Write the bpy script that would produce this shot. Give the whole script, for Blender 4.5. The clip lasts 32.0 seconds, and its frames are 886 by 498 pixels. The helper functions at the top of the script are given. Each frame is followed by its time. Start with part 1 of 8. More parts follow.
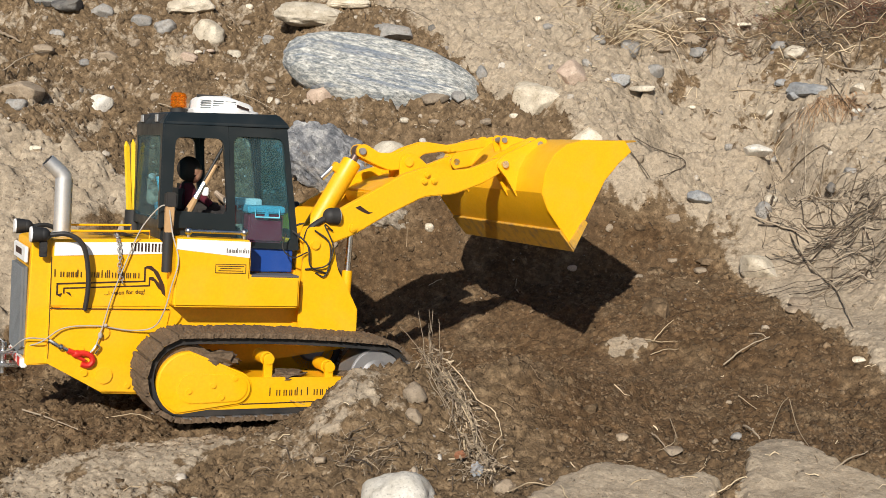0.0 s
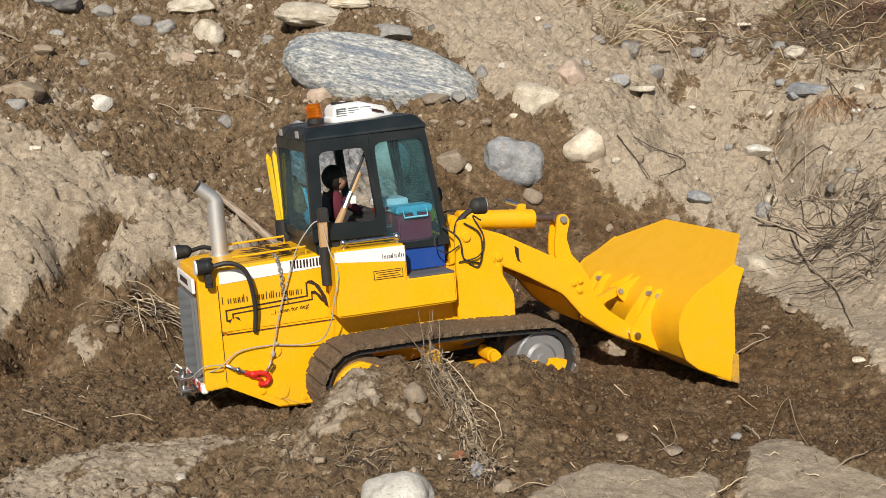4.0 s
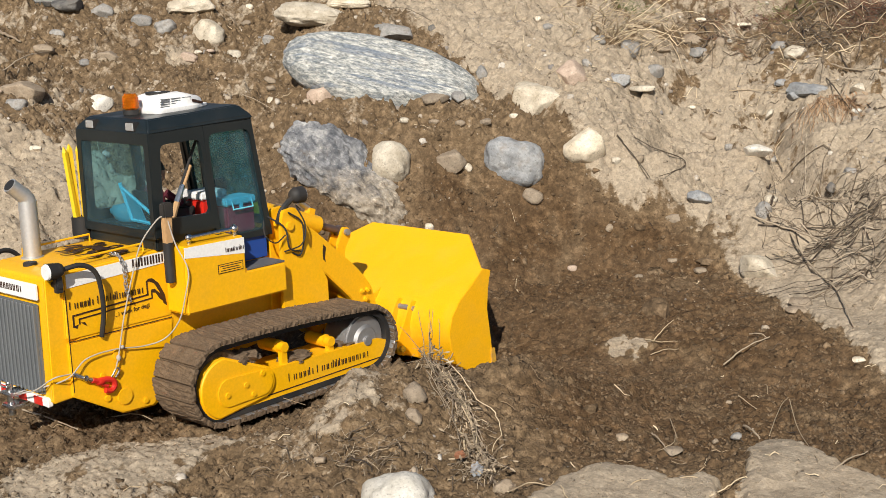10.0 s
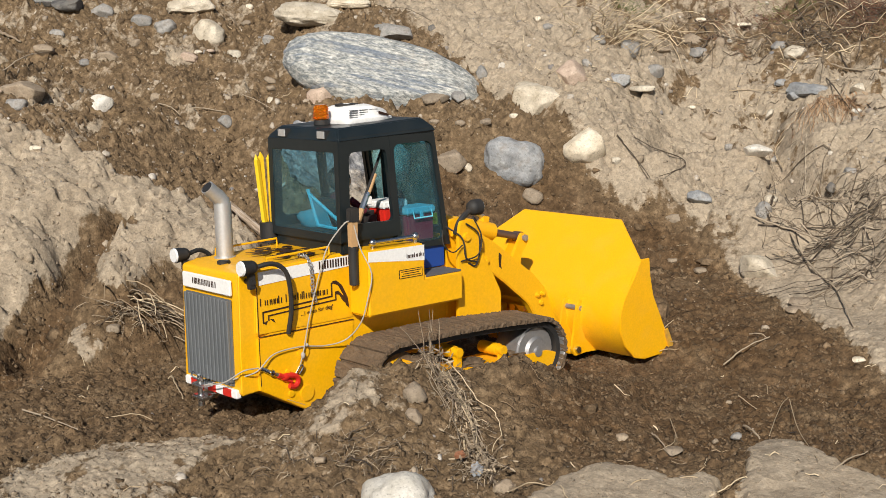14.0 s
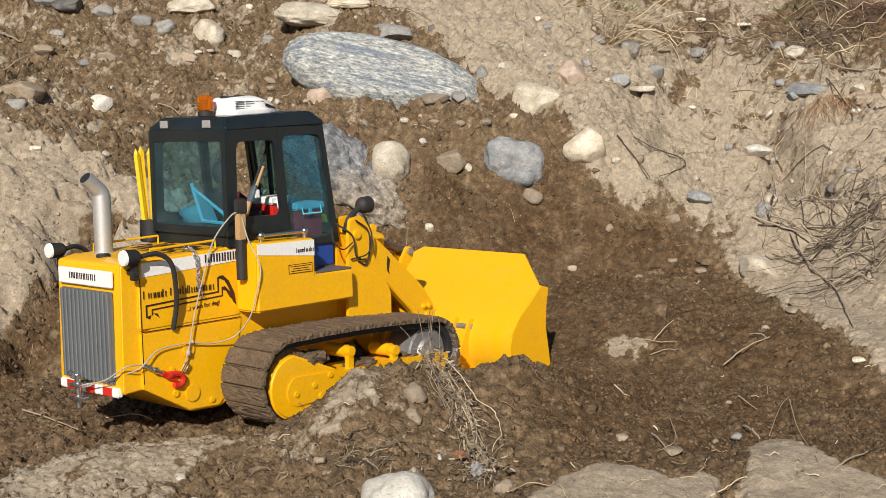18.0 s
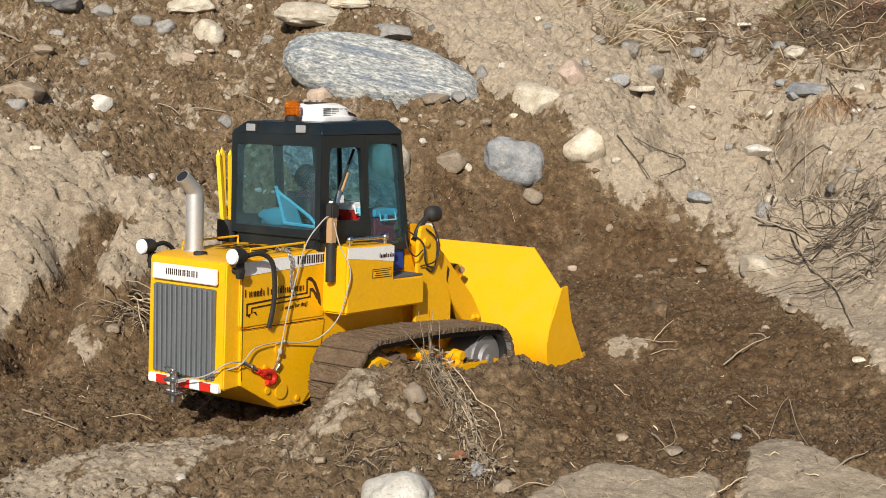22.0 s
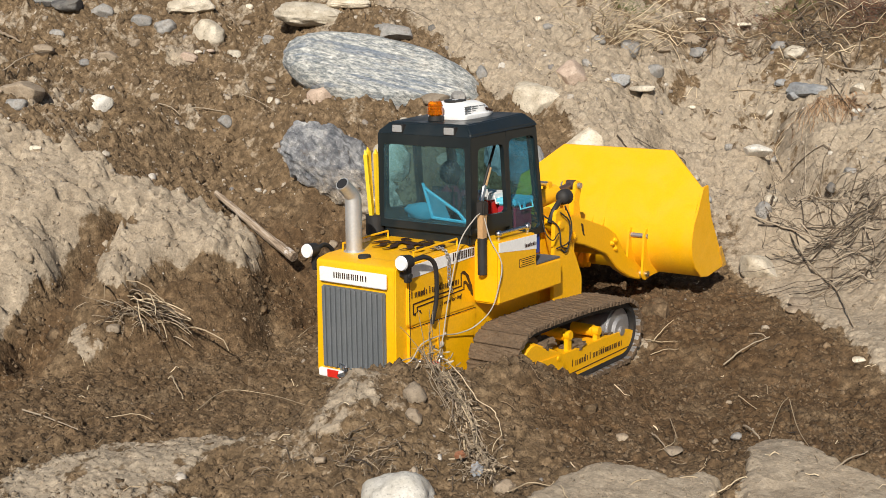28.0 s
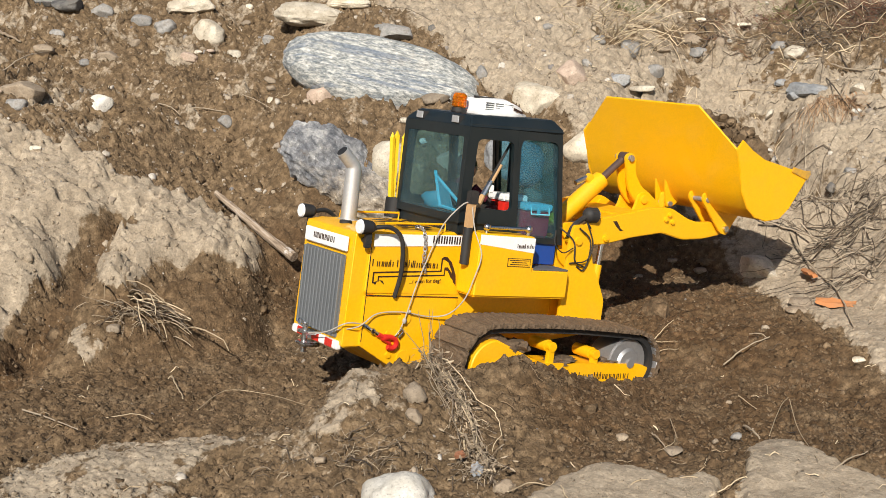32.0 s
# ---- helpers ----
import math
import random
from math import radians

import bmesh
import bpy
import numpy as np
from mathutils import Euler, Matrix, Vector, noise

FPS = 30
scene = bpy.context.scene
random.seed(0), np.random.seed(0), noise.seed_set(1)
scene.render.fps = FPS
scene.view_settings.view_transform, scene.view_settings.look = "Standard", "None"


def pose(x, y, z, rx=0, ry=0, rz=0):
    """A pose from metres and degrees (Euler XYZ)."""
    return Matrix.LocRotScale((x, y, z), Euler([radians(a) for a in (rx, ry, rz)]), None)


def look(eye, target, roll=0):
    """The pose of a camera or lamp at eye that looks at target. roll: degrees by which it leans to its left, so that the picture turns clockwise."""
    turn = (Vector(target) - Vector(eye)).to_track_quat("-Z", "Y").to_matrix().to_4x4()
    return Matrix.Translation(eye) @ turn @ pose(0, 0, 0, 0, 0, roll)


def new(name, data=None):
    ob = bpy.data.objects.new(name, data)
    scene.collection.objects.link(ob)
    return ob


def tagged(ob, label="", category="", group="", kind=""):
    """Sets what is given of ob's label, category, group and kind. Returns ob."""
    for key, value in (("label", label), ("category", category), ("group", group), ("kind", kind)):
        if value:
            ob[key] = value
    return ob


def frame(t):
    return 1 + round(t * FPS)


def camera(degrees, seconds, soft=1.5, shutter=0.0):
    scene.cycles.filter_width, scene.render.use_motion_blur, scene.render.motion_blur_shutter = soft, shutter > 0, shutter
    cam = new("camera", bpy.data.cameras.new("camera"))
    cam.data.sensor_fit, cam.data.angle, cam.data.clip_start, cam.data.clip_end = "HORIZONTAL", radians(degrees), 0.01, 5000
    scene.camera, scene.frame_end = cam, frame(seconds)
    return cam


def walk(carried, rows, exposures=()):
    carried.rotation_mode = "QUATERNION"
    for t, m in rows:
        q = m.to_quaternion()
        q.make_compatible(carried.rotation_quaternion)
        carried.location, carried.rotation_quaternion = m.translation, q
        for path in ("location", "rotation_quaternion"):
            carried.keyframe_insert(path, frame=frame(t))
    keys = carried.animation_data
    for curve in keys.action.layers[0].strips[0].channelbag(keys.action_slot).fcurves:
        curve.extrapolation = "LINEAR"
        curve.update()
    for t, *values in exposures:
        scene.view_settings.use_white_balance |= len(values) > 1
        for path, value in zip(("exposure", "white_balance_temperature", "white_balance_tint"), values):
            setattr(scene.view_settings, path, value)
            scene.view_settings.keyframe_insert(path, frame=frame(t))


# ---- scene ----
cam = camera(36.7, 32.0, soft=0.4)
EYE = pose(0, 0, 0.61, 90 - 10.69, 0, 0)
walk(cam, [(0, EYE), (32, EYE)], [(0, 0.06), (1, 0.05), (2, -0.02), (3, -0.05), (6, -0.12), (7, -0.08), (8, 0.04), (9, 0.09), (10, 0.11), (11, 0.07), (13, 0.0), (17, -0.03), (20, 0.0), (25, 0.03), (28, 0.02), (30, 0.12), (31, 0.20), (32, 0.18)])

# world and sun
SUN_AZ, SUN_EL = 80.5, 34.0  # heading of the light over the ground, height of the sun
world = bpy.data.worlds.new("sky")
scene.world = world
world.use_nodes = True
sky = world.node_tree.nodes.new("ShaderNodeTexSky")
sky.sky_type, sky.sun_disc = "NISHITA", False
sky.sun_elevation, sky.sun_rotation = radians(SUN_EL), radians(90 - SUN_AZ + 180)
world.node_tree.links.new(sky.outputs[0], world.node_tree.nodes["Background"].inputs[0])
world.node_tree.nodes["Background"].inputs[1].default_value = 0.066
sun = new("sun", bpy.data.lights.new("sun", "SUN"))
sun.data.energy, sun.data.angle, sun.data.color = 5.0, radians(0.55), (1.0, 0.93, 0.82)
ca, sa = math.cos(radians(SUN_AZ)), math.sin(radians(SUN_AZ))
sun.matrix_world = look((-ca * 5, -sa * 5, 5 * math.tan(radians(SUN_EL))), (0, 0, 0))


# ---- materials ----
def tree(name):
    m = bpy.data.materials.new(name)
    m.use_nodes = True
    nt = m.node_tree
    return m, nt, nt.nodes["Principled BSDF"]


def noise_node(nt, scale, detail=4.0, rough=0.55, vec=None):
    n = nt.nodes.new("ShaderNodeTexNoise")
    n.inputs["Scale"].default_value, n.inputs["Detail"].default_value, n.inputs["Roughness"].default_value = scale, detail, rough
    if vec is not None:
        nt.links.new(vec, n.inputs["Vector"])
    return n.outputs["Fac"]


def ramp(nt, fac, stops):
    r = nt.nodes.new("ShaderNodeValToRGB")
    nt.links.new(fac, r.inputs[0])
    el = r.color_ramp.elements
    while len(el) < len(stops):
        el.new(0.5)
    for e, (p, c) in zip(el, stops):
        e.position, e.color = p, (*c, 1) if len(c) == 3 else (c[0], c[0], c[0], 1)
    return r.outputs["Color"]


def mix(nt, fac, a, b, mode="MIX"):
    n = nt.nodes.new("ShaderNodeMix")
    n.data_type, n.blend_type = "RGBA", mode
    for sock, v in ((n.inputs["Factor"], fac), (n.inputs["A"], a), (n.inputs["B"], b)):
        if isinstance(v, bpy.types.NodeSocket):
            nt.links.new(v, sock)
        else:
            sock.default_value = v if isinstance(v, float) else (*v, 1)
    return n.outputs["Result"]


def bump(nt, bsdf, height, strength, distance):
    b = nt.nodes.new("ShaderNodeBump")
    b.inputs["Strength"].default_value, b.inputs["Distance"].default_value = strength, distance
    nt.links.new(height, b.inputs["Height"])
    nt.links.new(b.outputs[0], bsdf.inputs["Normal"])


def coords(nt):
    return nt.nodes.new("ShaderNodeTexCoord").outputs["Object"]


def paint(name, col, dust=0.25, rough=0.35, metal=0.0, scale=18.0):
    """Painted or plain hard surface with dust in patches and slight unevenness."""
    m, nt, b = tree(name)
    v = coords(nt)
    big, fine = noise_node(nt, scale, 5, 0.6, v), noise_node(nt, scale * 14, 4, 0.6, v)
    c = mix(nt, ramp(nt, fine, [(0.35, (0,)), (0.7, (1,))]), tuple(k * 0.93 for k in col), tuple(min(1, k * 1.04) for k in col))
    mask = ramp(nt, big, [(0.46, (0,)), (0.74, (dust,))])
    c = mix(nt, mask, c, (0.23, 0.17, 0.11))
    nt.links.new(c, b.inputs["Base Color"])
    nt.links.new(ramp(nt, big, [(0.35, (rough,)), (0.75, (min(1.0, rough + 0.3),))]), b.inputs["Roughness"])
    b.inputs["Metallic"].default_value = metal
    bump(nt, b, fine, 0.06, 0.0015)
    return m


YELLOW = paint("yellow_paint", (0.90, 0.465, 0.004), 0.06, 0.30)
BUCKETY = paint("bucket_yellow_paint", (0.90, 0.462, 0.004), 0.07, 0.34, 0.0, 26)
WORNY = paint("worn_yellow_edge", (0.62, 0.34, 0.03), 0.9, 0.6, 0.0, 60)
DULLROD = paint("dull_brown_rod", (0.15, 0.10, 0.085), 0.2, 0.35, 0.5)
DARK = paint("dark_grey_cab_paint", (0.011, 0.017, 0.020), 0.03, 0.30)
BLACK = paint("black_rubber", (0.018, 0.018, 0.019), 0.12, 0.55)
WHITE = paint("white_plastic", (0.87, 0.87, 0.86), 0.05, 0.35)
STEEL = paint("worn_steel", (0.42, 0.42, 0.43), 0.30, 0.42, 0.75)
CHROME = paint("bright_metal", (0.62, 0.63, 0.64), 0.04, 0.16, 1.0)
EXHAUST = paint("dull_exhaust_metal", (0.62, 0.62, 0.62), 0.10, 0.42, 0.75)
GREYFIN = paint("grey_grille_fins", (0.17, 0.185, 0.20), 0.08, 0.45, 0.3)
STEPGREY = paint("grey_step_plate", (0.10, 0.105, 0.12), 0.25, 0.7)
INK = paint("dark_brown_print", (0.035, 0.014, 0.008), 0.0, 0.5)
RED = paint("red_enamel", (0.62, 0.025, 0.015), 0.08, 0.3)
MAROON = paint("maroon_plastic", (0.36, 0.022, 0.055), 0.06, 0.45)
DOLLTOP = paint("dark_maroon_cloth", (0.10, 0.010, 0.022), 0.0, 0.8)
SKYBLUE = paint("light_blue_plastic", (0.16, 0.60, 0.76), 0.04, 0.4)
BLUE = paint("blue_plastic", (0.01, 0.06, 0.30), 0.05, 0.4)
BLUEGREY = paint("pale_blue_cloth", (0.10, 0.33, 0.42), 0.1, 0.8)
WOOD = paint("bare_wood", (0.50, 0.31, 0.15), 0.1, 0.6)
STAKEY = paint("yellow_painted_wood", (0.85, 0.58, 0.02), 0.05, 0.45)
ROPE = paint("grey_cord", (0.42, 0.39, 0.35), 0.2, 0.7)
HAIR = paint("dark_hair", (0.02, 0.013, 0.010), 0.0, 0.6)
SKIN = paint("doll_vinyl", (0.52, 0.27, 0.17), 0.0, 0.5)
LAMPWHITE = paint("frosted_lamp_lens", (0.80, 0.81, 0.82), 0.0, 0.2)
LAMPGLASS = paint("clear_lamp_lens", (0.70, 0.72, 0.74), 0.0, 0.22, 0.65)


def glass(name, col, rough=0.03):
    m, nt, b = tree(name)
    b.inputs["Base Color"].default_value = (*col, 1)
    b.inputs["Transmission Weight"].default_value, b.inputs["Roughness"].default_value, b.inputs["IOR"].default_value = 1.0, rough, 1.3
    return m


def pane_mat():
    """Thin tinted pane under a film of dust: light passes straight through it, with a faint reflection."""
    m, nt, b = tree("teal_tinted_glass")
    clear, gloss, blend, fres = nt.nodes.new("ShaderNodeBsdfTransparent"), nt.nodes.new("ShaderNodeBsdfGlossy"), nt.nodes.new("ShaderNodeMixShader"), nt.nodes.new("ShaderNodeLayerWeight")
    clear.inputs[0].default_value = (0.48, 0.72, 0.80, 1)
    gloss.inputs["Roughness"].default_value = 0.04
    nt.links.new(ramp(nt, fres.outputs["Facing"], [(0.0, (0.035,)), (0.75, (0.06,)), (1.0, (0.30,))]), blend.inputs[0]), nt.links.new(clear.outputs[0], blend.inputs[1]), nt.links.new(gloss.outputs[0], blend.inputs[2])
    dust, film = nt.nodes.new("ShaderNodeBsdfDiffuse"), nt.nodes.new("ShaderNodeMixShader")
    dust.inputs[0].default_value = (0.30, 0.46, 0.52, 1)
    nt.links.new(ramp(nt, noise_node(nt, 30, 5, 0.6, coords(nt)), [(0.3, (0.02,)), (0.7, (0.07,))]), film.inputs[0]), nt.links.new(blend.outputs[0], film.inputs[1]), nt.links.new(dust.outputs[0], film.inputs[2])
    nt.links.new(film.outputs[0], nt.nodes["Material Output"].inputs["Surface"])
    return m


GLASS = pane_mat()
AMBER = glass("amber_plastic", (1.0, 0.30, 0.01), 0.05)
AMBER.node_tree.nodes["Principled BSDF"].inputs["Transmission Weight"].default_value = 0.8


def mud_mat():
    m, nt, b = tree("mud_on_steel")
    v = coords(nt)
    n, f = noise_node(nt, 45, 6, 0.65, v), noise_node(nt, 260, 4, 0.6, v)
    c = ramp(nt, n, [(0.25, (0.075, 0.047, 0.026)), (0.55, (0.140, 0.090, 0.050)), (0.78, (0.235, 0.160, 0.096))])
    nt.links.new(mix(nt, 0.5, c, ramp(nt, f, [(0.3, (0.055, 0.038, 0.024)), (0.7, (0.20, 0.145, 0.098))])), b.inputs["Base Color"])
    b.inputs["Roughness"].default_value = 0.9
    bump(nt, b, f, 0.7, 0.003)
    return m


MUD = mud_mat()


def soil_mat(name, attribute=True, dry_value=0.0, moist=False):
    """Moist dark soil and pale dry sand, mixed by the ground's own dryness."""
    m, nt, b = tree(name)
    v = coords(nt)
    n1, n2, n3 = noise_node(nt, 9, 6, 0.65, v), noise_node(nt, 60, 6, 0.7, v), noise_node(nt, 420, 3, 0.7, v)
    dark = ramp(nt, n2, [(0.28, (0.060, 0.040, 0.022)), (0.5, (0.150, 0.102, 0.058)), (0.72, (0.310, 0.222, 0.135))])
    pale = ramp(nt, n2, [(0.25, (0.275, 0.225, 0.166)), (0.5, (0.350, 0.290, 0.217)), (0.78, (0.435, 0.368, 0.283))])
    if attribute:
        at = nt.nodes.new("ShaderNodeAttribute")
        at.attribute_name = "dryness"
        d = at.outputs["Fac"]
        wet = nt.nodes.new("ShaderNodeMath")
        wet.operation = "MULTIPLY"
        nt.links.new(d, wet.inputs[0])
        wet.inputs[1].default_value = -2.0
        dark = mix(nt, wet.outputs[0], dark, mix(nt, 1.0, dark, (0.61, 0.535, 0.465), "MULTIPLY"))
        mth = nt.nodes.new("ShaderNodeMath")
        mth.operation = "MULTIPLY_ADD"
        nt.links.new(n2, mth.inputs[0])
        mth.inputs[1].default_value = 1.0
        nt.links.new(d, mth.inputs[2])
        mask = ramp(nt, mth.outputs[0], [(0.78, (0,)), (1.22, (1,))])
    else:
        if moist:
            dark = mix(nt, 1.0, dark, (0.74, 0.70, 0.66), "MULTIPLY")
        geo = nt.nodes.new("ShaderNodeNewGeometry")
        dark = mix(nt, 1.0, dark, ramp(nt, geo.outputs["Random Per Island"], [(0.0, (0.75,)), (0.7, (1.08,)), (1.0, (1.45,))]), "MULTIPLY")
        mask = ramp(nt, geo.outputs["Random Per Island"], [(0.0, (max(0.0, dry_value - 0.25),)), (1.0, (min(1.0, dry_value + 0.25),))])
    c = mix(nt, mask, dark, pale)
    c = mix(nt, ramp(nt, n1, [(0.40, (0.0,)), (0.72, (0.22,))]), c, (0.23, 0.165, 0.105))
    for scale, low, high in ((330, 0.84, 1.14), (120, 0.84, 1.12)):
        vo = nt.nodes.new("ShaderNodeTexVoronoi")
        vo.inputs["Scale"].default_value = scale
        nt.links.new(v, vo.inputs["Vector"])
        sep = nt.nodes.new("ShaderNodeSeparateColor")
        nt.links.new(vo.outputs["Color"], sep.inputs[0])
        c = mix(nt, 1.0, c, ramp(nt, sep.outputs[0], [(0.0, (low,)), (0.55, (1.0,)), (1.0, (high,))]), "MULTIPLY")
    grit = ramp(nt, n3, [(0.30, (0.6,)), (0.45, (1.0,)), (0.66, (1.0,)), (0.76, (1.6,))])
    c = mix(nt, 0.4, c, mix(nt, 1.0, c, grit, "MULTIPLY"))
    nt.links.new(c, b.inputs["Base Color"])
    b.inputs["Roughness"].default_value, b.inputs["Specular IOR Level"].default_value = 0.95, 0.2
    add = nt.nodes.new("ShaderNodeMath")
    add.operation = "MULTIPLY_ADD"
    nt.links.new(n2, add.inputs[0]), nt.links.new(n3, add.inputs[2])
    add.inputs[1].default_value = 0.25
    crumb = nt.nodes.new("ShaderNodeTexVoronoi")
    crumb.inputs["Scale"].default_value = 210
    nt.links.new(v, crumb.inputs["Vector"])
    mad = nt.nodes.new("ShaderNodeMath")
    mad.operation = "MULTIPLY_ADD"
    nt.links.new(crumb.outputs["Distance"], mad.inputs[0])
    mad.inputs[1].default_value = -0.9
    nt.links.new(add.outputs[0], mad.inputs[2])
    bump(nt, b, mad.outputs[0], 0.6, 0.0024)
    if attribute:
        # dry sand is finer than moist soil
        nt.links.new(ramp(nt, d, [(0.1, (0.65,)), (0.7, (0.30,))]), nt.nodes["Bump"].inputs["Strength"])
    return m


SOIL = soil_mat("soil")
CLOD_DARK = soil_mat("dark_soil_clods", False, -0.08, True)
CLOD_PALE = soil_mat("pale_sand_clods", False, 0.85)


def stone_mat(name, lo, hi, dirt=0.8):
    m, nt, b = tree(name)
    v = coords(nt)
    inf = nt.nodes.new("ShaderNodeObjectInfo")
    n, f = noise_node(nt, 22, 6, 0.6, v), noise_node(nt, 240, 4, 0.75, v)
    c = ramp(nt, n, [(0.36, lo), (0.60, hi)])
    c = mix(nt, ramp(nt, noise_node(nt, 70, 6, 0.75, v), [(0.40, (0.35,)), (0.60, (0.0,))]), c, tuple(k * 0.72 for k in lo))
    speck = ramp(nt, f, [(0.32, (0.30,)), (0.45, (0.95,)), (0.60, (1.0,)), (0.70, (1.5,))])
    c = mix(nt, 0.7, c, mix(nt, 1.0, c, speck, "MULTIPLY"))
    c = mix(nt, 1.0, c, ramp(nt, inf.outputs["Random"], [(0.0, (0.8, 0.8, 0.8)), (1.0, (1.15, 1.12, 1.08))]), "MULTIPLY")
    soil = ramp(nt, noise_node(nt, 40, 6, 0.7, v), [(0.60 - 0.1 * dirt, (0.0,)), (0.78, (dirt,))])
    nt.links.new(mix(nt, soil, c, (0.16, 0.115, 0.075)), b.inputs["Base Color"])
    b.inputs["Roughness"].default_value = 0.8
    bump(nt, b, f, 0.5, 0.003)
    return m


ST_PALE = stone_mat("pale_stone", (0.50, 0.43, 0.325), (0.78, 0.71, 0.59), dirt=0.3)
ST_WHITE = stone_mat("white_stone", (0.66, 0.62, 0.54), (0.86, 0.83, 0.77), dirt=0.25)
ST_BLUE = stone_mat("pale_blue_grey_stone", (0.25, 0.265, 0.285), (0.43, 0.445, 0.46), dirt=0.85)
ST_GREY = stone_mat("grey_stone", (0.19, 0.187, 0.182), (0.40, 0.392, 0.38))
ST_DARK = stone_mat("dark_stone", (0.10, 0.097, 0.095), (0.235, 0.222, 0.205))
ST_TAN = stone_mat("tan_stone", (0.26, 0.20, 0.14), (0.40, 0.33, 0.25))
ST_PINK = stone_mat("pinkish_stone", (0.42, 0.315, 0.25), (0.60, 0.48, 0.39))
def gneiss_mat():
    """Speckled grey gneiss with thin dark bands along its length."""
    m, nt, b = tree("banded_gneiss")
    v = coords(nt)

    def stretched(scale, size, detail, rough):
        mp = nt.nodes.new("ShaderNodeMapping")
        mp.inputs["Scale"].default_value, mp.inputs["Rotation"].default_value = scale, (0.0, 0.07, 0.03)
        nt.links.new(v, mp.inputs[0])
        return noise_node(nt, size, detail, rough, mp.outputs[0])
    bands, streaks, grains = stretched((1.4, 3, 22), 2.4, 6, 0.65), stretched((14, 30, 42), 3.6, 7, 0.8), stretched((0.5, 1, 1.3), 190, 5, 0.85)
    c = ramp(nt, streaks, [(0.38, (0.13, 0.15, 0.16)), (0.50, (0.35, 0.36, 0.35)), (0.61, (0.64, 0.63, 0.585))])
    c = mix(nt, ramp(nt, bands, [(0.40, (0.75,)), (0.47, (0.0,)), (0.56, (0.0,)), (0.60, (0.6,)), (0.63, (0.0,))]), c, (0.13, 0.165, 0.22))
    c = mix(nt, 0.85, c, mix(nt, 1.0, c, ramp(nt, grains, [(0.34, (0.22,)), (0.47, (0.9,)), (0.57, (1.05,)), (0.68, (1.7,))]), "MULTIPLY"))
    nt.links.new(mix(nt, ramp(nt, noise_node(nt, 16, 6, 0.7, v), [(0.56, (0.0,)), (0.76, (0.45,))]), c, (0.30, 0.245, 0.18)), b.inputs["Base Color"])
    b.inputs["Roughness"].default_value = 0.8
    bump(nt, b, streaks, 0.5, 0.003)
    return m


ST_BAND = gneiss_mat()
def slate_mat():
    """Blue-grey broken rock with bright flecks, weathering to tan towards one end and dirty at the rim."""
    m, nt, b = tree("weathered_grey_rock")
    v = coords(nt)
    n, f, w = noise_node(nt, 34, 8, 0.75, v), noise_node(nt, 130, 6, 0.8, v), noise_node(nt, 320, 3, 0.7, v)
    blue = ramp(nt, n, [(0.36, (0.085, 0.092, 0.108)), (0.5, (0.235, 0.24, 0.255)), (0.64, (0.50, 0.495, 0.49))])
    tan = ramp(nt, n, [(0.36, (0.19, 0.15, 0.105)), (0.5, (0.37, 0.31, 0.235)), (0.64, (0.56, 0.49, 0.40))])
    sep = nt.nodes.new("ShaderNodeSeparateXYZ")
    nt.links.new(v, sep.inputs[0])
    along, low = nt.nodes.new("ShaderNodeMath"), nt.nodes.new("ShaderNodeMath")
    along.operation = low.operation = "MULTIPLY_ADD"
    nt.links.new(sep.outputs[0], along.inputs[0])
    along.inputs[1].default_value = 2.6
    nt.links.new(noise_node(nt, 16, 6, 0.7, v), along.inputs[2])
    nt.links.new(sep.outputs[2], low.inputs[0])
    low.inputs[1].default_value = -3.5
    nt.links.new(along.outputs[0], low.inputs[2])
    c = mix(nt, ramp(nt, low.outputs[0], [(0.42, (0,)), (0.70, (0.95,))]), blue, tan)
    c = mix(nt, 0.9, c, mix(nt, 1.0, c, ramp(nt, f, [(0.30, (0.45,)), (0.46, (0.95,)), (0.58, (1.0,)), (0.68, (1.7,))]), "MULTIPLY"))
    c = mix(nt, ramp(nt, w, [(0.66, (0.0,)), (0.72, (0.8,))]), c, (0.62, 0.62, 0.63))
    nt.links.new(mix(nt, ramp(nt, noise_node(nt, 30, 6, 0.75, v), [(0.60, (0.0,)), (0.70, (0.85,))]), c, (0.165, 0.115, 0.07)), b.inputs["Base Color"])
    b.inputs["Roughness"].default_value = 0.6
    bump(nt, b, f, 0.8, 0.006)
    return m


ST_SLATE = slate_mat()


def straw_mat(name, lo, hi):
    m, nt, b = tree(name)
    geo = nt.nodes.new("ShaderNodeNewGeometry")
    nt.links.new(ramp(nt, geo.outputs["Random Per Island"], [(0.0, lo), (1.0, hi)]), b.inputs["Base Color"])
    b.inputs["Roughness"].default_value = 0.75
    return m


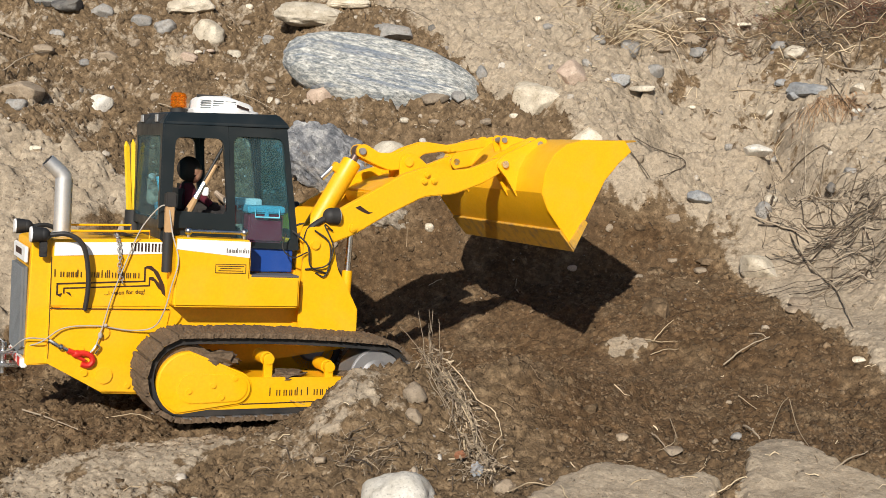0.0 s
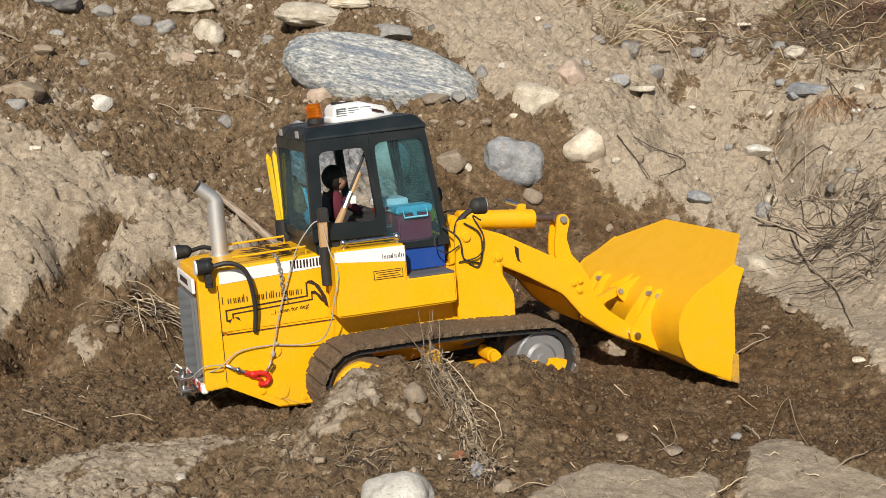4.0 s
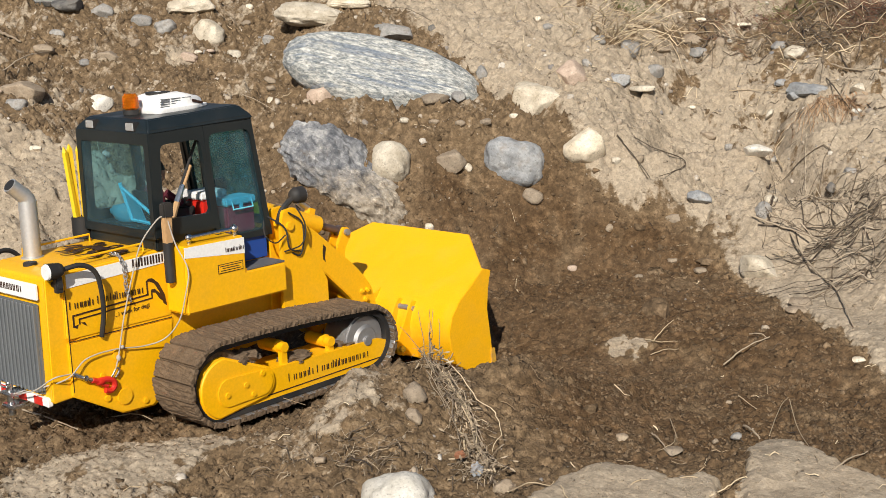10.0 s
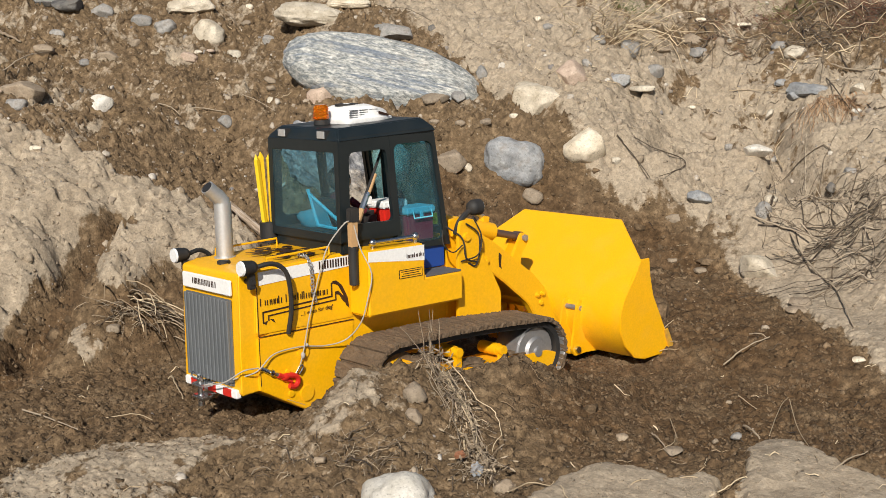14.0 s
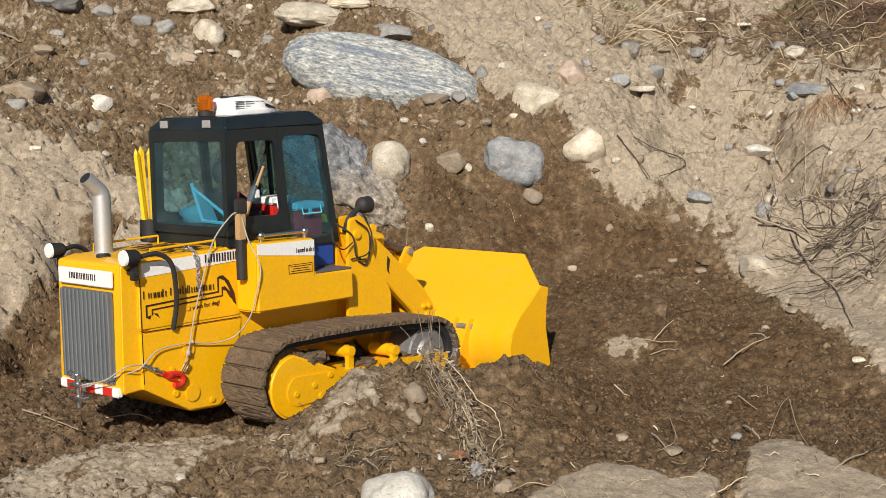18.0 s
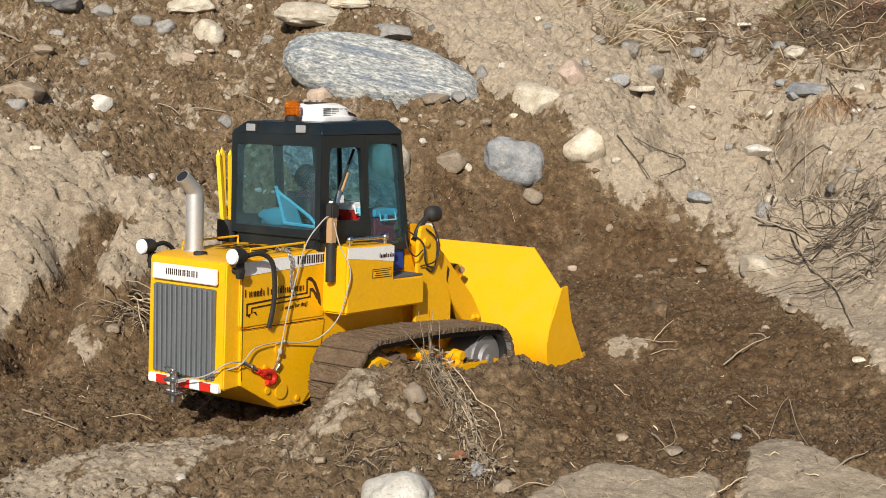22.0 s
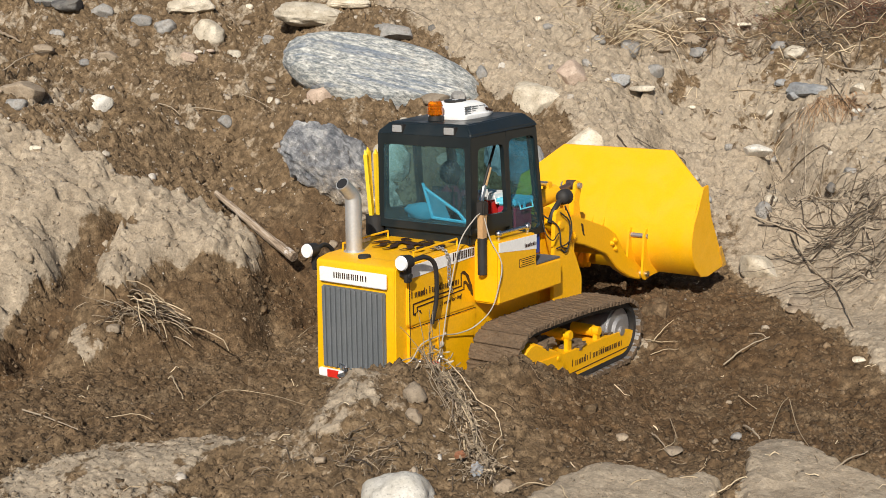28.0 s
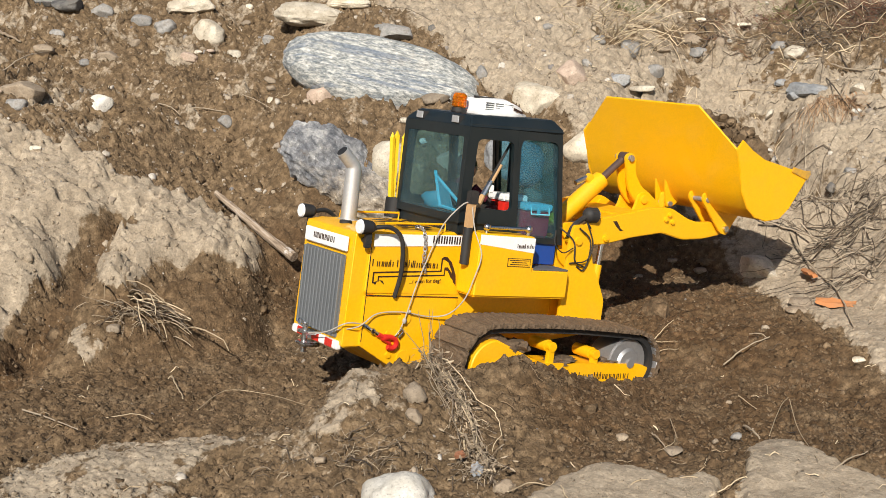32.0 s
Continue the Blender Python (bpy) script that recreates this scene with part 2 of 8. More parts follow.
def bark_mat():
    """Weathered grey-brown wood with pale worn streaks along it."""
    m, nt, b = tree("weathered_bark")
    v = coords(nt)
    mp = nt.nodes.new("ShaderNodeMapping")
    mp.vector_type = "TEXTURE"
    mp.inputs["Rotation"].default_value, mp.inputs["Scale"].default_value = (0.0, 0.40, -0.752), (1 / 14, 1 / 190, 1 / 190)
    nt.links.new(v, mp.inputs[0])
    n = noise_node(nt, 1.0, 5, 0.65, mp.outputs[0])
    c = ramp(nt, n, [(0.35, (0.14, 0.10, 0.07)), (0.52, (0.34, 0.26, 0.185)), (0.68, (0.52, 0.45, 0.38))])
    nt.links.new(mix(nt, ramp(nt, noise_node(nt, 45, 4, 0.6, v), [(0.60, (0.0,)), (0.70, (0.9,))]), c, (0.66, 0.63, 0.60)), b.inputs["Base Color"])
    b.inputs["Roughness"].default_value = 0.85
    bump(nt, b, n, 0.6, 0.002)
    return m


STRAW = straw_mat("dry_straw", (0.24, 0.165, 0.095), (0.78, 0.65, 0.45))
WITHERED = straw_mat("withered_stems", (0.07, 0.05, 0.036), (0.46, 0.37, 0.26))
BARKED = bark_mat()
ROOT = straw_mat("dry_roots", (0.022, 0.015, 0.012), (0.20, 0.15, 0.10))
TWIG = straw_mat("bleached_wood", (0.26, 0.20, 0.14), (0.56, 0.47, 0.35))
ORANGEWOOD = paint("fresh_orange_wood", (0.52, 0.21, 0.075), 0.5, 0.7, 0.0, 60)
RUST = straw_mat("red_brown_grass", (0.15, 0.075, 0.035), (0.50, 0.33, 0.19))
MOSS = straw_mat("moss_blades", (0.05, 0.075, 0.015), (0.16, 0.19, 0.04))
HEATHER = straw_mat("brown_heather", (0.07, 0.03, 0.02), (0.20, 0.09, 0.05))
PLASTIC_SCRAP = paint("pale_plastic_scrap", (0.27, 0.285, 0.31), 0.5, 0.4, 0.0, 70)
DEADLEAF = paint("dead_leaf", (0.24, 0.10, 0.05), 0.6, 0.7, 0.0, 90)


def gravel_mat():
    m, nt, b = tree("mixed_gravel")
    geo = nt.nodes.new("ShaderNodeNewGeometry")
    c = ramp(nt, geo.outputs["Random Per Island"], [(0.0, (0.20, 0.20, 0.21)), (0.35, (0.34, 0.28, 0.21)), (0.7, (0.42, 0.35, 0.27)), (1.0, (0.62, 0.58, 0.52))])
    nt.links.new(mix(nt, ramp(nt, noise_node(nt, 180, 5, 0.7, coords(nt)), [(0.4, (0.0,)), (0.75, (0.7,))]), c, (0.17, 0.12, 0.08)), b.inputs["Base Color"])
    b.inputs["Roughness"].default_value = 0.85
    return m


GRAVEL = gravel_mat()


# ---- the ground ----
RNG = np.random.default_rng(7)
GRAD = RNG.uniform(-1, 1, (64, 64, 2))


def perlin(x, y):
    xi, yi = np.floor(x).astype(int), np.floor(y).astype(int)
    fx, fy = x - xi, y - yi
    u, v = fx * fx * fx * (fx * (fx * 6 - 15) + 10), fy * fy * fy * (fy * (fy * 6 - 15) + 10)

    def dot(i, j):
        g = GRAD[(xi + i) % 64, (yi + j) % 64]
        return g[..., 0] * (fx - i) + g[..., 1] * (fy - j)

    a, b = dot(0, 0) + u * (dot(1, 0) - dot(0, 0)), dot(0, 1) + u * (dot(1, 1) - dot(0, 1))
    return a + v * (b - a)


def fbm(x, y, scale, octaves, gain=0.5):
    s, amp = 0.0, 1.0
    for o in range(octaves):
        s = s + amp * perlin(x * scale + 3.7 * o, y * scale - 5.1 * o)
        amp, scale = amp * gain, scale * 2.03
    return s


def ss(x, a, b):
    t = np.clip((x - a) / (b - a), 0, 1)
    return t * t * (3 - 2 * t)


# foot of the bank: where the trench floor meets the slope behind it
FOOT = [(-3.0, 0.9), (-1.2, 1.78), (-0.62, 2.10), (-0.34, 2.26), (-0.25, 2.44), (-0.06, 2.52), (0.2, 2.60), (0.45, 2.58), (0.62, 2.42), (0.74, 2.10), (0.92, 1.60), (1.6, 0.2)]


def foot_distance(x, y):
    """How far a place lies into the bank (negative: on the trench side)."""
    best, sign = np.full(np.shape(x), 1e9), np.ones(np.shape(x))
    for (ax, ay), (bx, by) in zip(FOOT, FOOT[1:]):
        dx, dy = bx - ax, by - ay
        t = np.clip(((x - ax) * dx + (y - ay) * dy) / (dx * dx + dy * dy), 0, 1)
        px, py = x - ax - t * dx, y - ay - t * dy
        d = np.hypot(px, py)
        s = np.sign(dx * py - dy * px)
        sign = np.where(d < best, s, sign)
        best = np.minimum(best, d)
    return best * sign


def bell(v, s):
    return np.exp(-0.5 * (v / s) ** 2)


def ridge_y(x):
    return np.interp(x, [-0.32, -0.2, -0.1, 0.0, 0.18, 0.32], [1.66, 1.70, 1.735, 1.79, 1.88, 1.97])


def crease(x, y, a, b, w):
    dx, dy = b[0] - a[0], b[1] - a[1]
    t = np.clip(((x - a[0]) * dx + (y - a[1]) * dy) / (dx * dx + dy * dy), 0, 1)
    wob = 0.5 * w * fbm(x, y, 11.0, 2)
    return bell(np.hypot(x - a[0] - t * dx, y - a[1] - t * dy) + wob, w)


def large_form(x, y):
    """The ground without its small lumps."""
    z = 0.0856 - 0.0362 * y
    s = 0.6 * x + 0.8 * y
    z = z + 0.055 * ss(s, 1.90, 2.07) + 0.05 * ss(s, 2.05, 2.5)
    # spoil ridge between the trench and the camera
    hr = np.interp(x, [-0.36, -0.27, -0.19, -0.12, -0.06, 0.0, 0.1, 0.18, 0.3, 0.4], [0, 0.004, 0.045, 0.098, 0.098, 0.082, 0.066, 0.056, 0.012, 0])
    dy = y - ridge_y(x)
    z = z + hr * np.where(dy > 0, bell(dy, 0.040), bell(dy, 0.13))
    z = z + 0.020 * bell(x - 0.103, 0.032) * bell(y - 1.83, 0.05)
    # bank behind
    d = foot_distance(x, y) + 0.03 * fbm(x, y, 3.1, 3) * (1 - ss(np.hypot(x, y - 2.2), 2.5, 5.0))
    side = ss(x, 0.30, 0.62)
    left = 1 - ss(x, -0.45, -0.2)
    dd = np.maximum(d, 0)
    mid = np.interp(dd, [0, 0.05, 0.18, 0.24, 0.45, 1.2, 2.5], [0, 0.045, 0.265, 0.295, 0.40, 0.74, 1.05])
    rgt = np.interp(dd, [0, 0.10, 0.3, 0.7, 1.2, 2.5], [0, 0.045, 0.175, 0.43, 0.72, 1.05])
    lft = np.interp(dd, [0, 0.04, 0.12, 0.2, 0.42, 0.47, 0.8, 1.6, 2.5], [0, 0.06, 0.14, 0.17, 0.31, 0.355, 0.44, 0.72, 1.0])
    z = z + mid * (1 - side) * (1 - left) + rgt * side + lft * left
    # gully and slumped nose of the pale mound, overhanging lip above the cut face, low sand humps in front
    z = z - 0.030 * crease(x, y, (-0.595, 2.45), (-0.655, 2.33), 0.022) - 0.058 * crease(x, y, (-0.655, 2.33), (-0.685, 2.20), 0.044) - 0.060 * crease(x, y, (-0.685, 2.20), (-0.75, 2.06), 0.046)
    z = z - 0.030 * crease(x, y, (-0.33, 2.45), (-0.30, 2.30), 0.018)
    z = z + 0.022 * crease(x, y, (-0.05, 2.74), (0.16, 2.80), 0.03) - 0.028 * crease(x, y, (-0.07, 2.69), (0.10, 2.735), 0.014)
    z = z - 0.050 * crease(x, y, (0.716, 2.945), (0.706, 2.75), 0.024) - 0.045 * crease(x, y, (0.706, 2.75), (0.75, 2.65), 0.022) - 0.05 * crease(x, y, (0.617, 3.005), (0.71, 2.95), 0.016) + 0.016 * crease(x, y, (0.79, 2.86), (0.79, 2.74), 0.045)
    z = z - 0.04 * crease(x, y, (-0.86, 2.30), (-0.70, 2.16), 0.03) - 0.03 * crease(x, y, (-0.47, 2.36), (-0.52, 2.27), 0.016)
    z = z + 0.016 * crease(x, y, (-0.42, 1.60), (-0.24, 1.62), 0.05) + 0.014 * crease(x, y, (0.20, 1.53), (0.36, 1.55), 0.04) + 0.02 * crease(x, y, (0.44, 1.60), (0.62, 1.62), 0.06)
    return z


def billow(x, y, scale, octaves, gain=0.55):
    """Rounded lumps parted by sharp creases."""
    v, amp = 0.0, 1.0
    for o in range(octaves):
        v = v + amp * (np.abs(perlin(x * scale + 1.3 * o, y * scale + 7.7 * o)) - 0.2)
        amp, scale = amp * gain, scale * 2.1
    return v


CELL = RNG.random((64, 64, 2))


def cracks(x, y, scale):
    """1 in the gaps between cells of broken ground, 0 inside them; and a height and tilt of its own for every cell."""
    u, v = x * scale, y * scale
    xi, yi = np.floor(u).astype(int), np.floor(v).astype(int)
    f1, f2, tone = np.full(u.shape, 9.0), np.full(u.shape, 9.0), np.zeros(u.shape)
    for i in (-1, 0, 1):
        for j in (-1, 0, 1):
            c = CELL[(xi + i) % 64, (yi + j) % 64]
            d = np.hypot(xi + i + c[..., 0] - u, yi + j + c[..., 1] - v)
            near = d < f1
            f2 = np.where(near, f1, np.minimum(f2, d))
            face = 1.6 * ((u - xi - i - c[..., 0]) * (c[..., 1] - 0.5) + (v - yi - j - c[..., 1]) * (c[..., 0] - 0.5))
            tone = np.where(near, c[..., 0] - 0.5 + face, tone)
            f1 = np.where(near, d, f1)
    return np.exp(-(f2 - f1) / 0.10), tone, np.sqrt(np.clip(1 - (f1 / 0.62) ** 2, 0, 1))


# patches of pale dry crust: the mound, clods below it, the low sand humps in front
MOUND = [(-0.957, 2.589), (-0.783, 2.548), (-0.689, 2.554), (-0.598, 2.534), (-0.53, 2.563), (-0.477, 2.565), (-0.433, 2.564), (-0.393, 2.511), (-0.344, 2.5), (-0.347, 2.43), (-0.364, 2.387), (-0.398, 2.374), (-0.459, 2.379), (-0.504, 2.345), (-0.535, 2.27), (-0.577, 2.245), (-0.612, 2.30), (-0.610, 2.36), (-0.590, 2.413), (-0.572, 2.45), (-0.619, 2.455), (-0.663, 2.37), (-0.69, 2.318), (-0.701, 2.271), (-0.716, 2.224), (-0.74, 2.165), (-1.3, 2.0), (-1.5, 2.6)]
HUMPS = [[(-0.640, 2.150), (-0.625, 2.200), (-0.606, 2.205), (-0.590, 2.155), (-0.558, 2.150), (-0.589, 2.118)],
         [(0.100, 1.44), (0.113, 1.482), (0.136, 1.523), (0.188, 1.534), (0.236, 1.536), (0.279, 1.506), (0.31, 1.535), (0.329, 1.513), (0.314, 1.478), (0.30, 1.40)],
         [(0.335, 1.41), (0.352, 1.479), (0.364, 1.533), (0.390, 1.60), (0.425, 1.650), (0.445, 1.632), (0.469, 1.587), (0.492, 1.547), (0.524, 1.515), (0.60, 1.50), (0.60, 1.41)],
         [(-0.541, 1.551), (-0.531, 1.600), (-0.491, 1.617), (-0.443, 1.700), (-0.37, 1.72), (-0.301, 1.742), (-0.258, 1.640), (-0.288, 1.61), (-0.309, 1.565), (-0.334, 1.483), (-0.453, 1.42), (-0.53, 1.42)],
         [(-0.161, 1.634), (-0.150, 1.695), (-0.120, 1.735), (-0.097, 1.722), (-0.082, 1.684), (-0.090, 1.640), (-0.129, 1.585), (-0.151, 1.594)],
         [(0.281, 2.234), (0.31, 2.266), (0.347, 2.234), (0.364, 2.207), (0.33, 2.18), (0.289, 2.173)]]
# freshly dug ground in the trench
FRESH = [(-0.358, 2.673), (-0.251, 2.618), (-0.161, 2.604), (-0.072, 2.62), (-0.028, 2.711), (0.11, 2.70), (0.25, 2.723), (0.341, 2.699), (0.48, 2.701), (0.552, 2.53), (0.63, 2.25), (0.68, 1.95), (0.70, 1.55), (0.34, 1.55), (0.16, 1.58), (0.10, 1.75), (0.05, 2.0), (-0.1, 2.2), (-0.186, 2.28), (-0.297, 2.38), (-0.345, 2.422)]
FACE = [(-0.63, 2.12), (-0.58, 2.22), (-0.52, 2.29), (-0.49, 2.345), (-0.37, 2.37), (-0.30, 2.33), (-0.33, 2.22), (-0.45, 2.14), (-0.52, 2.09)]
RUT = [(-0.9, 2.0), (-0.726, 2.063), (-0.55, 2.159), (-0.338, 2.325), (-0.214, 2.18), (-0.284, 1.765), (-0.44, 1.703), (-0.593, 1.665), (-0.9, 1.6)]
# damp brown earth laid bare on the sand slope
DAMP = [[(0.098, 3.05), (0.12, 3.06), (0.14, 3.03), (0.13, 3.0), (0.11, 3.0)],
        [(0.519, 3.263), (0.609, 3.396), (0.703, 3.335), (0.675, 3.221), (0.596, 3.229), (0.515, 3.186)],
        [(0.736, 3.257), (0.832, 3.355), (0.918, 3.264), (1.054, 3.231), (1.0, 2.921), (0.898, 2.988), (0.82, 3.075), (0.75, 3.16)],
        [(0.616, 3.034), (0.696, 3.015), (0.737, 2.969), (0.737, 2.923), (0.698, 2.969), (0.616, 2.953)],
        [(0.722, 2.968), (0.753, 2.844), (0.786, 2.652), (0.791, 2.586), (0.732, 2.569), (0.725, 2.73), (0.717, 2.897)],
        [(0.095, 2.883), (0.173, 2.82), (0.255, 2.804), (0.32, 2.789), (0.296, 2.746), (0.207, 2.751), (0.091, 2.746)],
        [(0.386, 2.721), (0.478, 2.709), (0.57, 2.648), (0.609, 2.549), (0.548, 2.544), (0.449, 2.62)],
        [(-0.76, 2.04), (-0.735, 2.15), (-0.70, 2.245), (-0.66, 2.36), (-0.615, 2.445), (-0.578, 2.44), (-0.605, 2.36), (-0.622, 2.28), (-0.645, 2.20), (-0.655, 2.10)],
        [(-0.478, 2.365), (-0.413, 2.372), (-0.379, 2.359), (-0.367, 2.326), (-0.428, 2.272), (-0.486, 2.27), (-0.489, 2.338)]]
# edge of the pale sand slope
SAND_EDGE = [(-0.5, 3.9), (-0.22, 3.45), (-0.10, 3.22), (0.0, 3.10), (0.05, 2.99), (0.12, 2.92), (0.26, 2.86), (0.27, 2.76), (0.375, 2.695), (0.50, 2.65), (0.56, 2.52), (0.665, 2.13), (0.69, 1.95), (0.78, 1.5), (1.5, 0.2)]


def inside(x, y, ring):
    """Distance to a closed outline, positive inside."""
    best, odd = np.full(np.shape(x), 1e9), np.zeros(np.shape(x), bool)
    for (ax, ay), (bx, by) in zip(ring, ring[1:] + ring[:1]):
        dx, dy = bx - ax, by - ay
        t = np.clip(((x - ax) * dx + (y - ay) * dy) / (dx * dx + dy * dy), 0, 1)
        best = np.minimum(best, np.hypot(x - ax - t * dx, y - ay - t * dy))
        odd ^= ((ay > y) != (by > y)) & (x < ax + (y - ay) * dx / (dy if dy else 1e-9))
    return np.where(odd, best, -best)


def crust(x, y):
    """How far the thick crust of the mound, the humps and the sand slope cover a place."""
    wx, wy = x + 0.022 * fbm(x, y + 5, 14.0, 4, 0.65), y + 0.022 * fbm(x + 7, y, 14.0, 4, 0.65)
    m = inside(wx, wy, MOUND)
    h = np.full(np.shape(x), -1.0)
    for ring in (HUMPS[0], *HUMPS[3:]):
        h = np.maximum(h, inside(wx, wy, ring))
    firm = np.maximum(inside(wx, wy, HUMPS[1]), inside(wx, wy, HUMPS[2]))
    m = np.maximum(m, np.minimum(firm, 0.0095))
    best, sign = np.full(np.shape(x), 1e9), np.ones(np.shape(x))
    for (ax, ay), (bx, by) in zip(SAND_EDGE, SAND_EDGE[1:]):
        dx, dy = bx - ax, by - ay
        t = np.clip(((wx - ax) * dx + (wy - ay) * dy) / (dx * dx + dy * dy), 0, 1)
        px, py = wx - ax - t * dx, wy - ay - t * dy
        d = np.hypot(px, py)
        sign = np.where(d < best, np.sign(dx * py - dy * px), sign)
        best = np.minimum(best, d)
    return m, h, best * sign + 0.02 * fbm(x + 2, y, 9.0, 3, 0.6)


def dryness(x, y, parts=None):
    m, h, e = parts if parts is not None else crust(x, y)
    v = np.maximum(np.maximum(ss(m, -0.018, 0.016), (0.62 + 0.7 * fbm(x, y + 3, 30.0, 3, 0.7)) * ss(h, -0.020, 0.016)), ss(e, -0.04, 0.03))
    # moist and trodden blotches in the pale sand
    v = v * (1 - (0.45 + 0.40 * ss(e, 0.15, 0.45)) * ss(fbm(x + 4, y + 1, 10.0, 5, 0.7) + 0.14 * ss(e, 0.05, 0.2), 0.05, 0.6))
    v = v * (1 - 0.45 * ss(y, 2.92, 3.2) * ss(x, 0.25, 0.6))
    damp = np.full(np.shape(x), -1.0)
    ux, uy = x + 0.045 * fbm(x + 2, y + 5, 12.0, 4, 0.7), y + 0.045 * fbm(x + 7, y + 2, 12.0, 4, 0.7)
    for ring in DAMP:
        damp = np.maximum(damp, inside(ux, uy, ring))
    # half-dry crust in patches on the upper bank and the floor
    d = foot_distance(x, y)
    near = 1 - ss(np.maximum(np.maximum(np.abs(x) - 1.2, y - 3.55), 1.3 - y), 0.0, 0.8)
    half = 0.34 * ss(fbm(x + 1, y + 3, 8.0, 5, 0.75), -0.5, 0.45) * ss(d, 0.40, 0.66) + 0.34 * ss(fbm(x, y + 8, 9.0, 5, 0.65), 0.0, 0.5)
    v = np.maximum(v, half * near + (0.28 + 0.22 * fbm(x, y, 0.8, 2)) * (1 - near))
    v = v * (1 - 0.55 * ss(damp, -0.030, 0.030))
    # freshly dug, moist ground has no crust at all
    wx, wy = x + 0.03 * fbm(x, y + 5, 8.0, 4), y + 0.03 * fbm(x + 7, y, 8.0, 4)
    gully = ss(inside(wx, wy, DAMP[7]), -0.03, 0.02)
    v = v * (1 - 0.9 * gully)
    w = np.maximum(np.maximum(gully, 0.7 * ss(inside(wx, wy, FACE), -0.03, 0.03)), np.maximum(ss(inside(wx, wy, FRESH), -0.05, 0.05), 0.6 * ss(inside(wx, wy, RUT), -0.06, 0.06)))
    return np.clip(v, 0, 1) - 0.5 * w * (1 - ss(v, 0.25, 0.6))


def ground_height(x, y, parts=None):
    x, y = np.asarray(x, float), np.asarray(y, float)
    m, h, e = parts if parts is not None else crust(x, y)
    x0, y0 = x, y
    z = base = large_form(x, y)
    d = foot_distance(x, y)
    y = y + 0.95 * z  # lumps keep their size on steep faces
    up = ss(d, -0.03, 0.12)
    dry = np.maximum(np.maximum(ss(m, -0.004, 0.008), ss(h, -0.004, 0.008)), ss(e, -0.01, 0.02))
    fore = ss(1.9 - y0, 0.0, 0.1)
    z = z + 0.020 * (1 - 0.45 * fore) * ss(m, -0.010, 0.010) + 0.002 * ss(h, -0.006, 0.006) + 0.006 * ss(e, -0.012, 0.012)
    wx, wy = x + 0.02 * perlin(x * 11, y * 11), y + 0.02 * perlin(x * 11 + 30, y * 11)
    bare = 1 - dry
    fall = (large_form(x0, y0 + 0.006) - large_form(x0, y0 - 0.006)) / 0.012
    flat = (1 - 0.75 * fore * dry) / (1 + (fall / 0.9) ** 2)
    z = z + (0.008 + 0.018 * up) * fbm(x, y, 5.5, 3)
    z = z + (0.012 + 0.022 * up) * (1 - (0.55 + 0.3 * fore) * dry) * billow(wx, wy, 13.0, 2) * ss(fbm(x + 3, y, 4.0, 2), -0.35, 0.35)
    z = z + (0.015 + 0.005 * up) * (1 - 0.85 * dry) * billow(wx + 5, wy, 30.0, 2, 0.6)
    z = z + (0.0016 + 0.0074 * bare) * flat * billow(wx + 2, wy + 4, 62.0, 2, 0.75) + 0.0015 * flat * fbm(wx, wy, 70.0, 2, 0.75)
    # crumbled crust of the low humps
    z = z + 0.012 * ss(h, -0.012, 0.012) * billow(wx + 9, wy + 1, 52.0, 2, 0.7)
    patch = ss(fbm(x - 6, y + 4, 5.0, 3), -0.25, 0.25)
    c1, t1, k1 = cracks(wx + 0.012 * perlin(x * 40, y * 40), wy + 0.012 * perlin(x * 40 + 9, y * 40), 24.0)
    c2, t2, k2 = cracks(wx + 0.006 * perlin(x * 90, y * 90) + 3, wy + 0.006 * perlin(x * 90 + 9, y * 90), 55.0)
    z = z + up * patch * (0.010 * t1 - 0.010 * c1) * (1 - 0.45 * dry)
    # clods: most cells low, a few standing out
    rough = (0.5 + 0.5 * up) * (1 - 0.75 * dry) * (0.3 + 0.7 * ss(fbm(x + 9, y - 2, 6.0, 3), -0.3, 0.3))
    z = z + rough * (0.016 * k1 * np.clip(t1 - 0.15, 0, 1) + 0.028 * k2 * np.clip(t2 - 0.06, 0, 1)) - 0.006 * patch * c2 * bare
    # broken lumps along the mound's rim
    z = z + (0.018 * k1 * np.clip(t1 - 0.05, 0, 1) + 0.014 * k2 * np.clip(t2, 0, 1)) * ss(m, -0.03, 0.0) * (1 - ss(m, 0.03, 0.11)) * (1 - fore)
    # small breaks and holes in the dry crust
    z = z - 0.017 * dry * ss(fbm(wx + 3, wy + 9, 17.0, 3, 0.6), 0.14, 0.30) * ss(d, 0.02, 0.10)
    # slumped ledges and pits of the bank
    for scale, steps, tall, ox in ((9.0, 4.0, 0.036, 2.0), (24.0, 4.0, 0.011, 6.0)):
        s = steps * fbm(wx + ox, wy - ox, scale, 4, 0.55)
        q = np.floor(s) + ss(s - np.floor(s), 0.70, 1.0) + 0.25 * (s - np.floor(s))
        z = z + tall * (1 + 0.15 * ss(e, 0.02, 0.10)) * (q / steps) * ss(d, 0.04, 0.16) * (1 - 0.62 * ss(m, -0.02, 0.03))
    # the far ground is smooth
    near = 1 - ss(np.maximum(np.maximum(np.abs(x0) - 1.25, y0 - 3.6), 1.25 - y0), 0.0, 1.0)
    return base + near * (z - base)


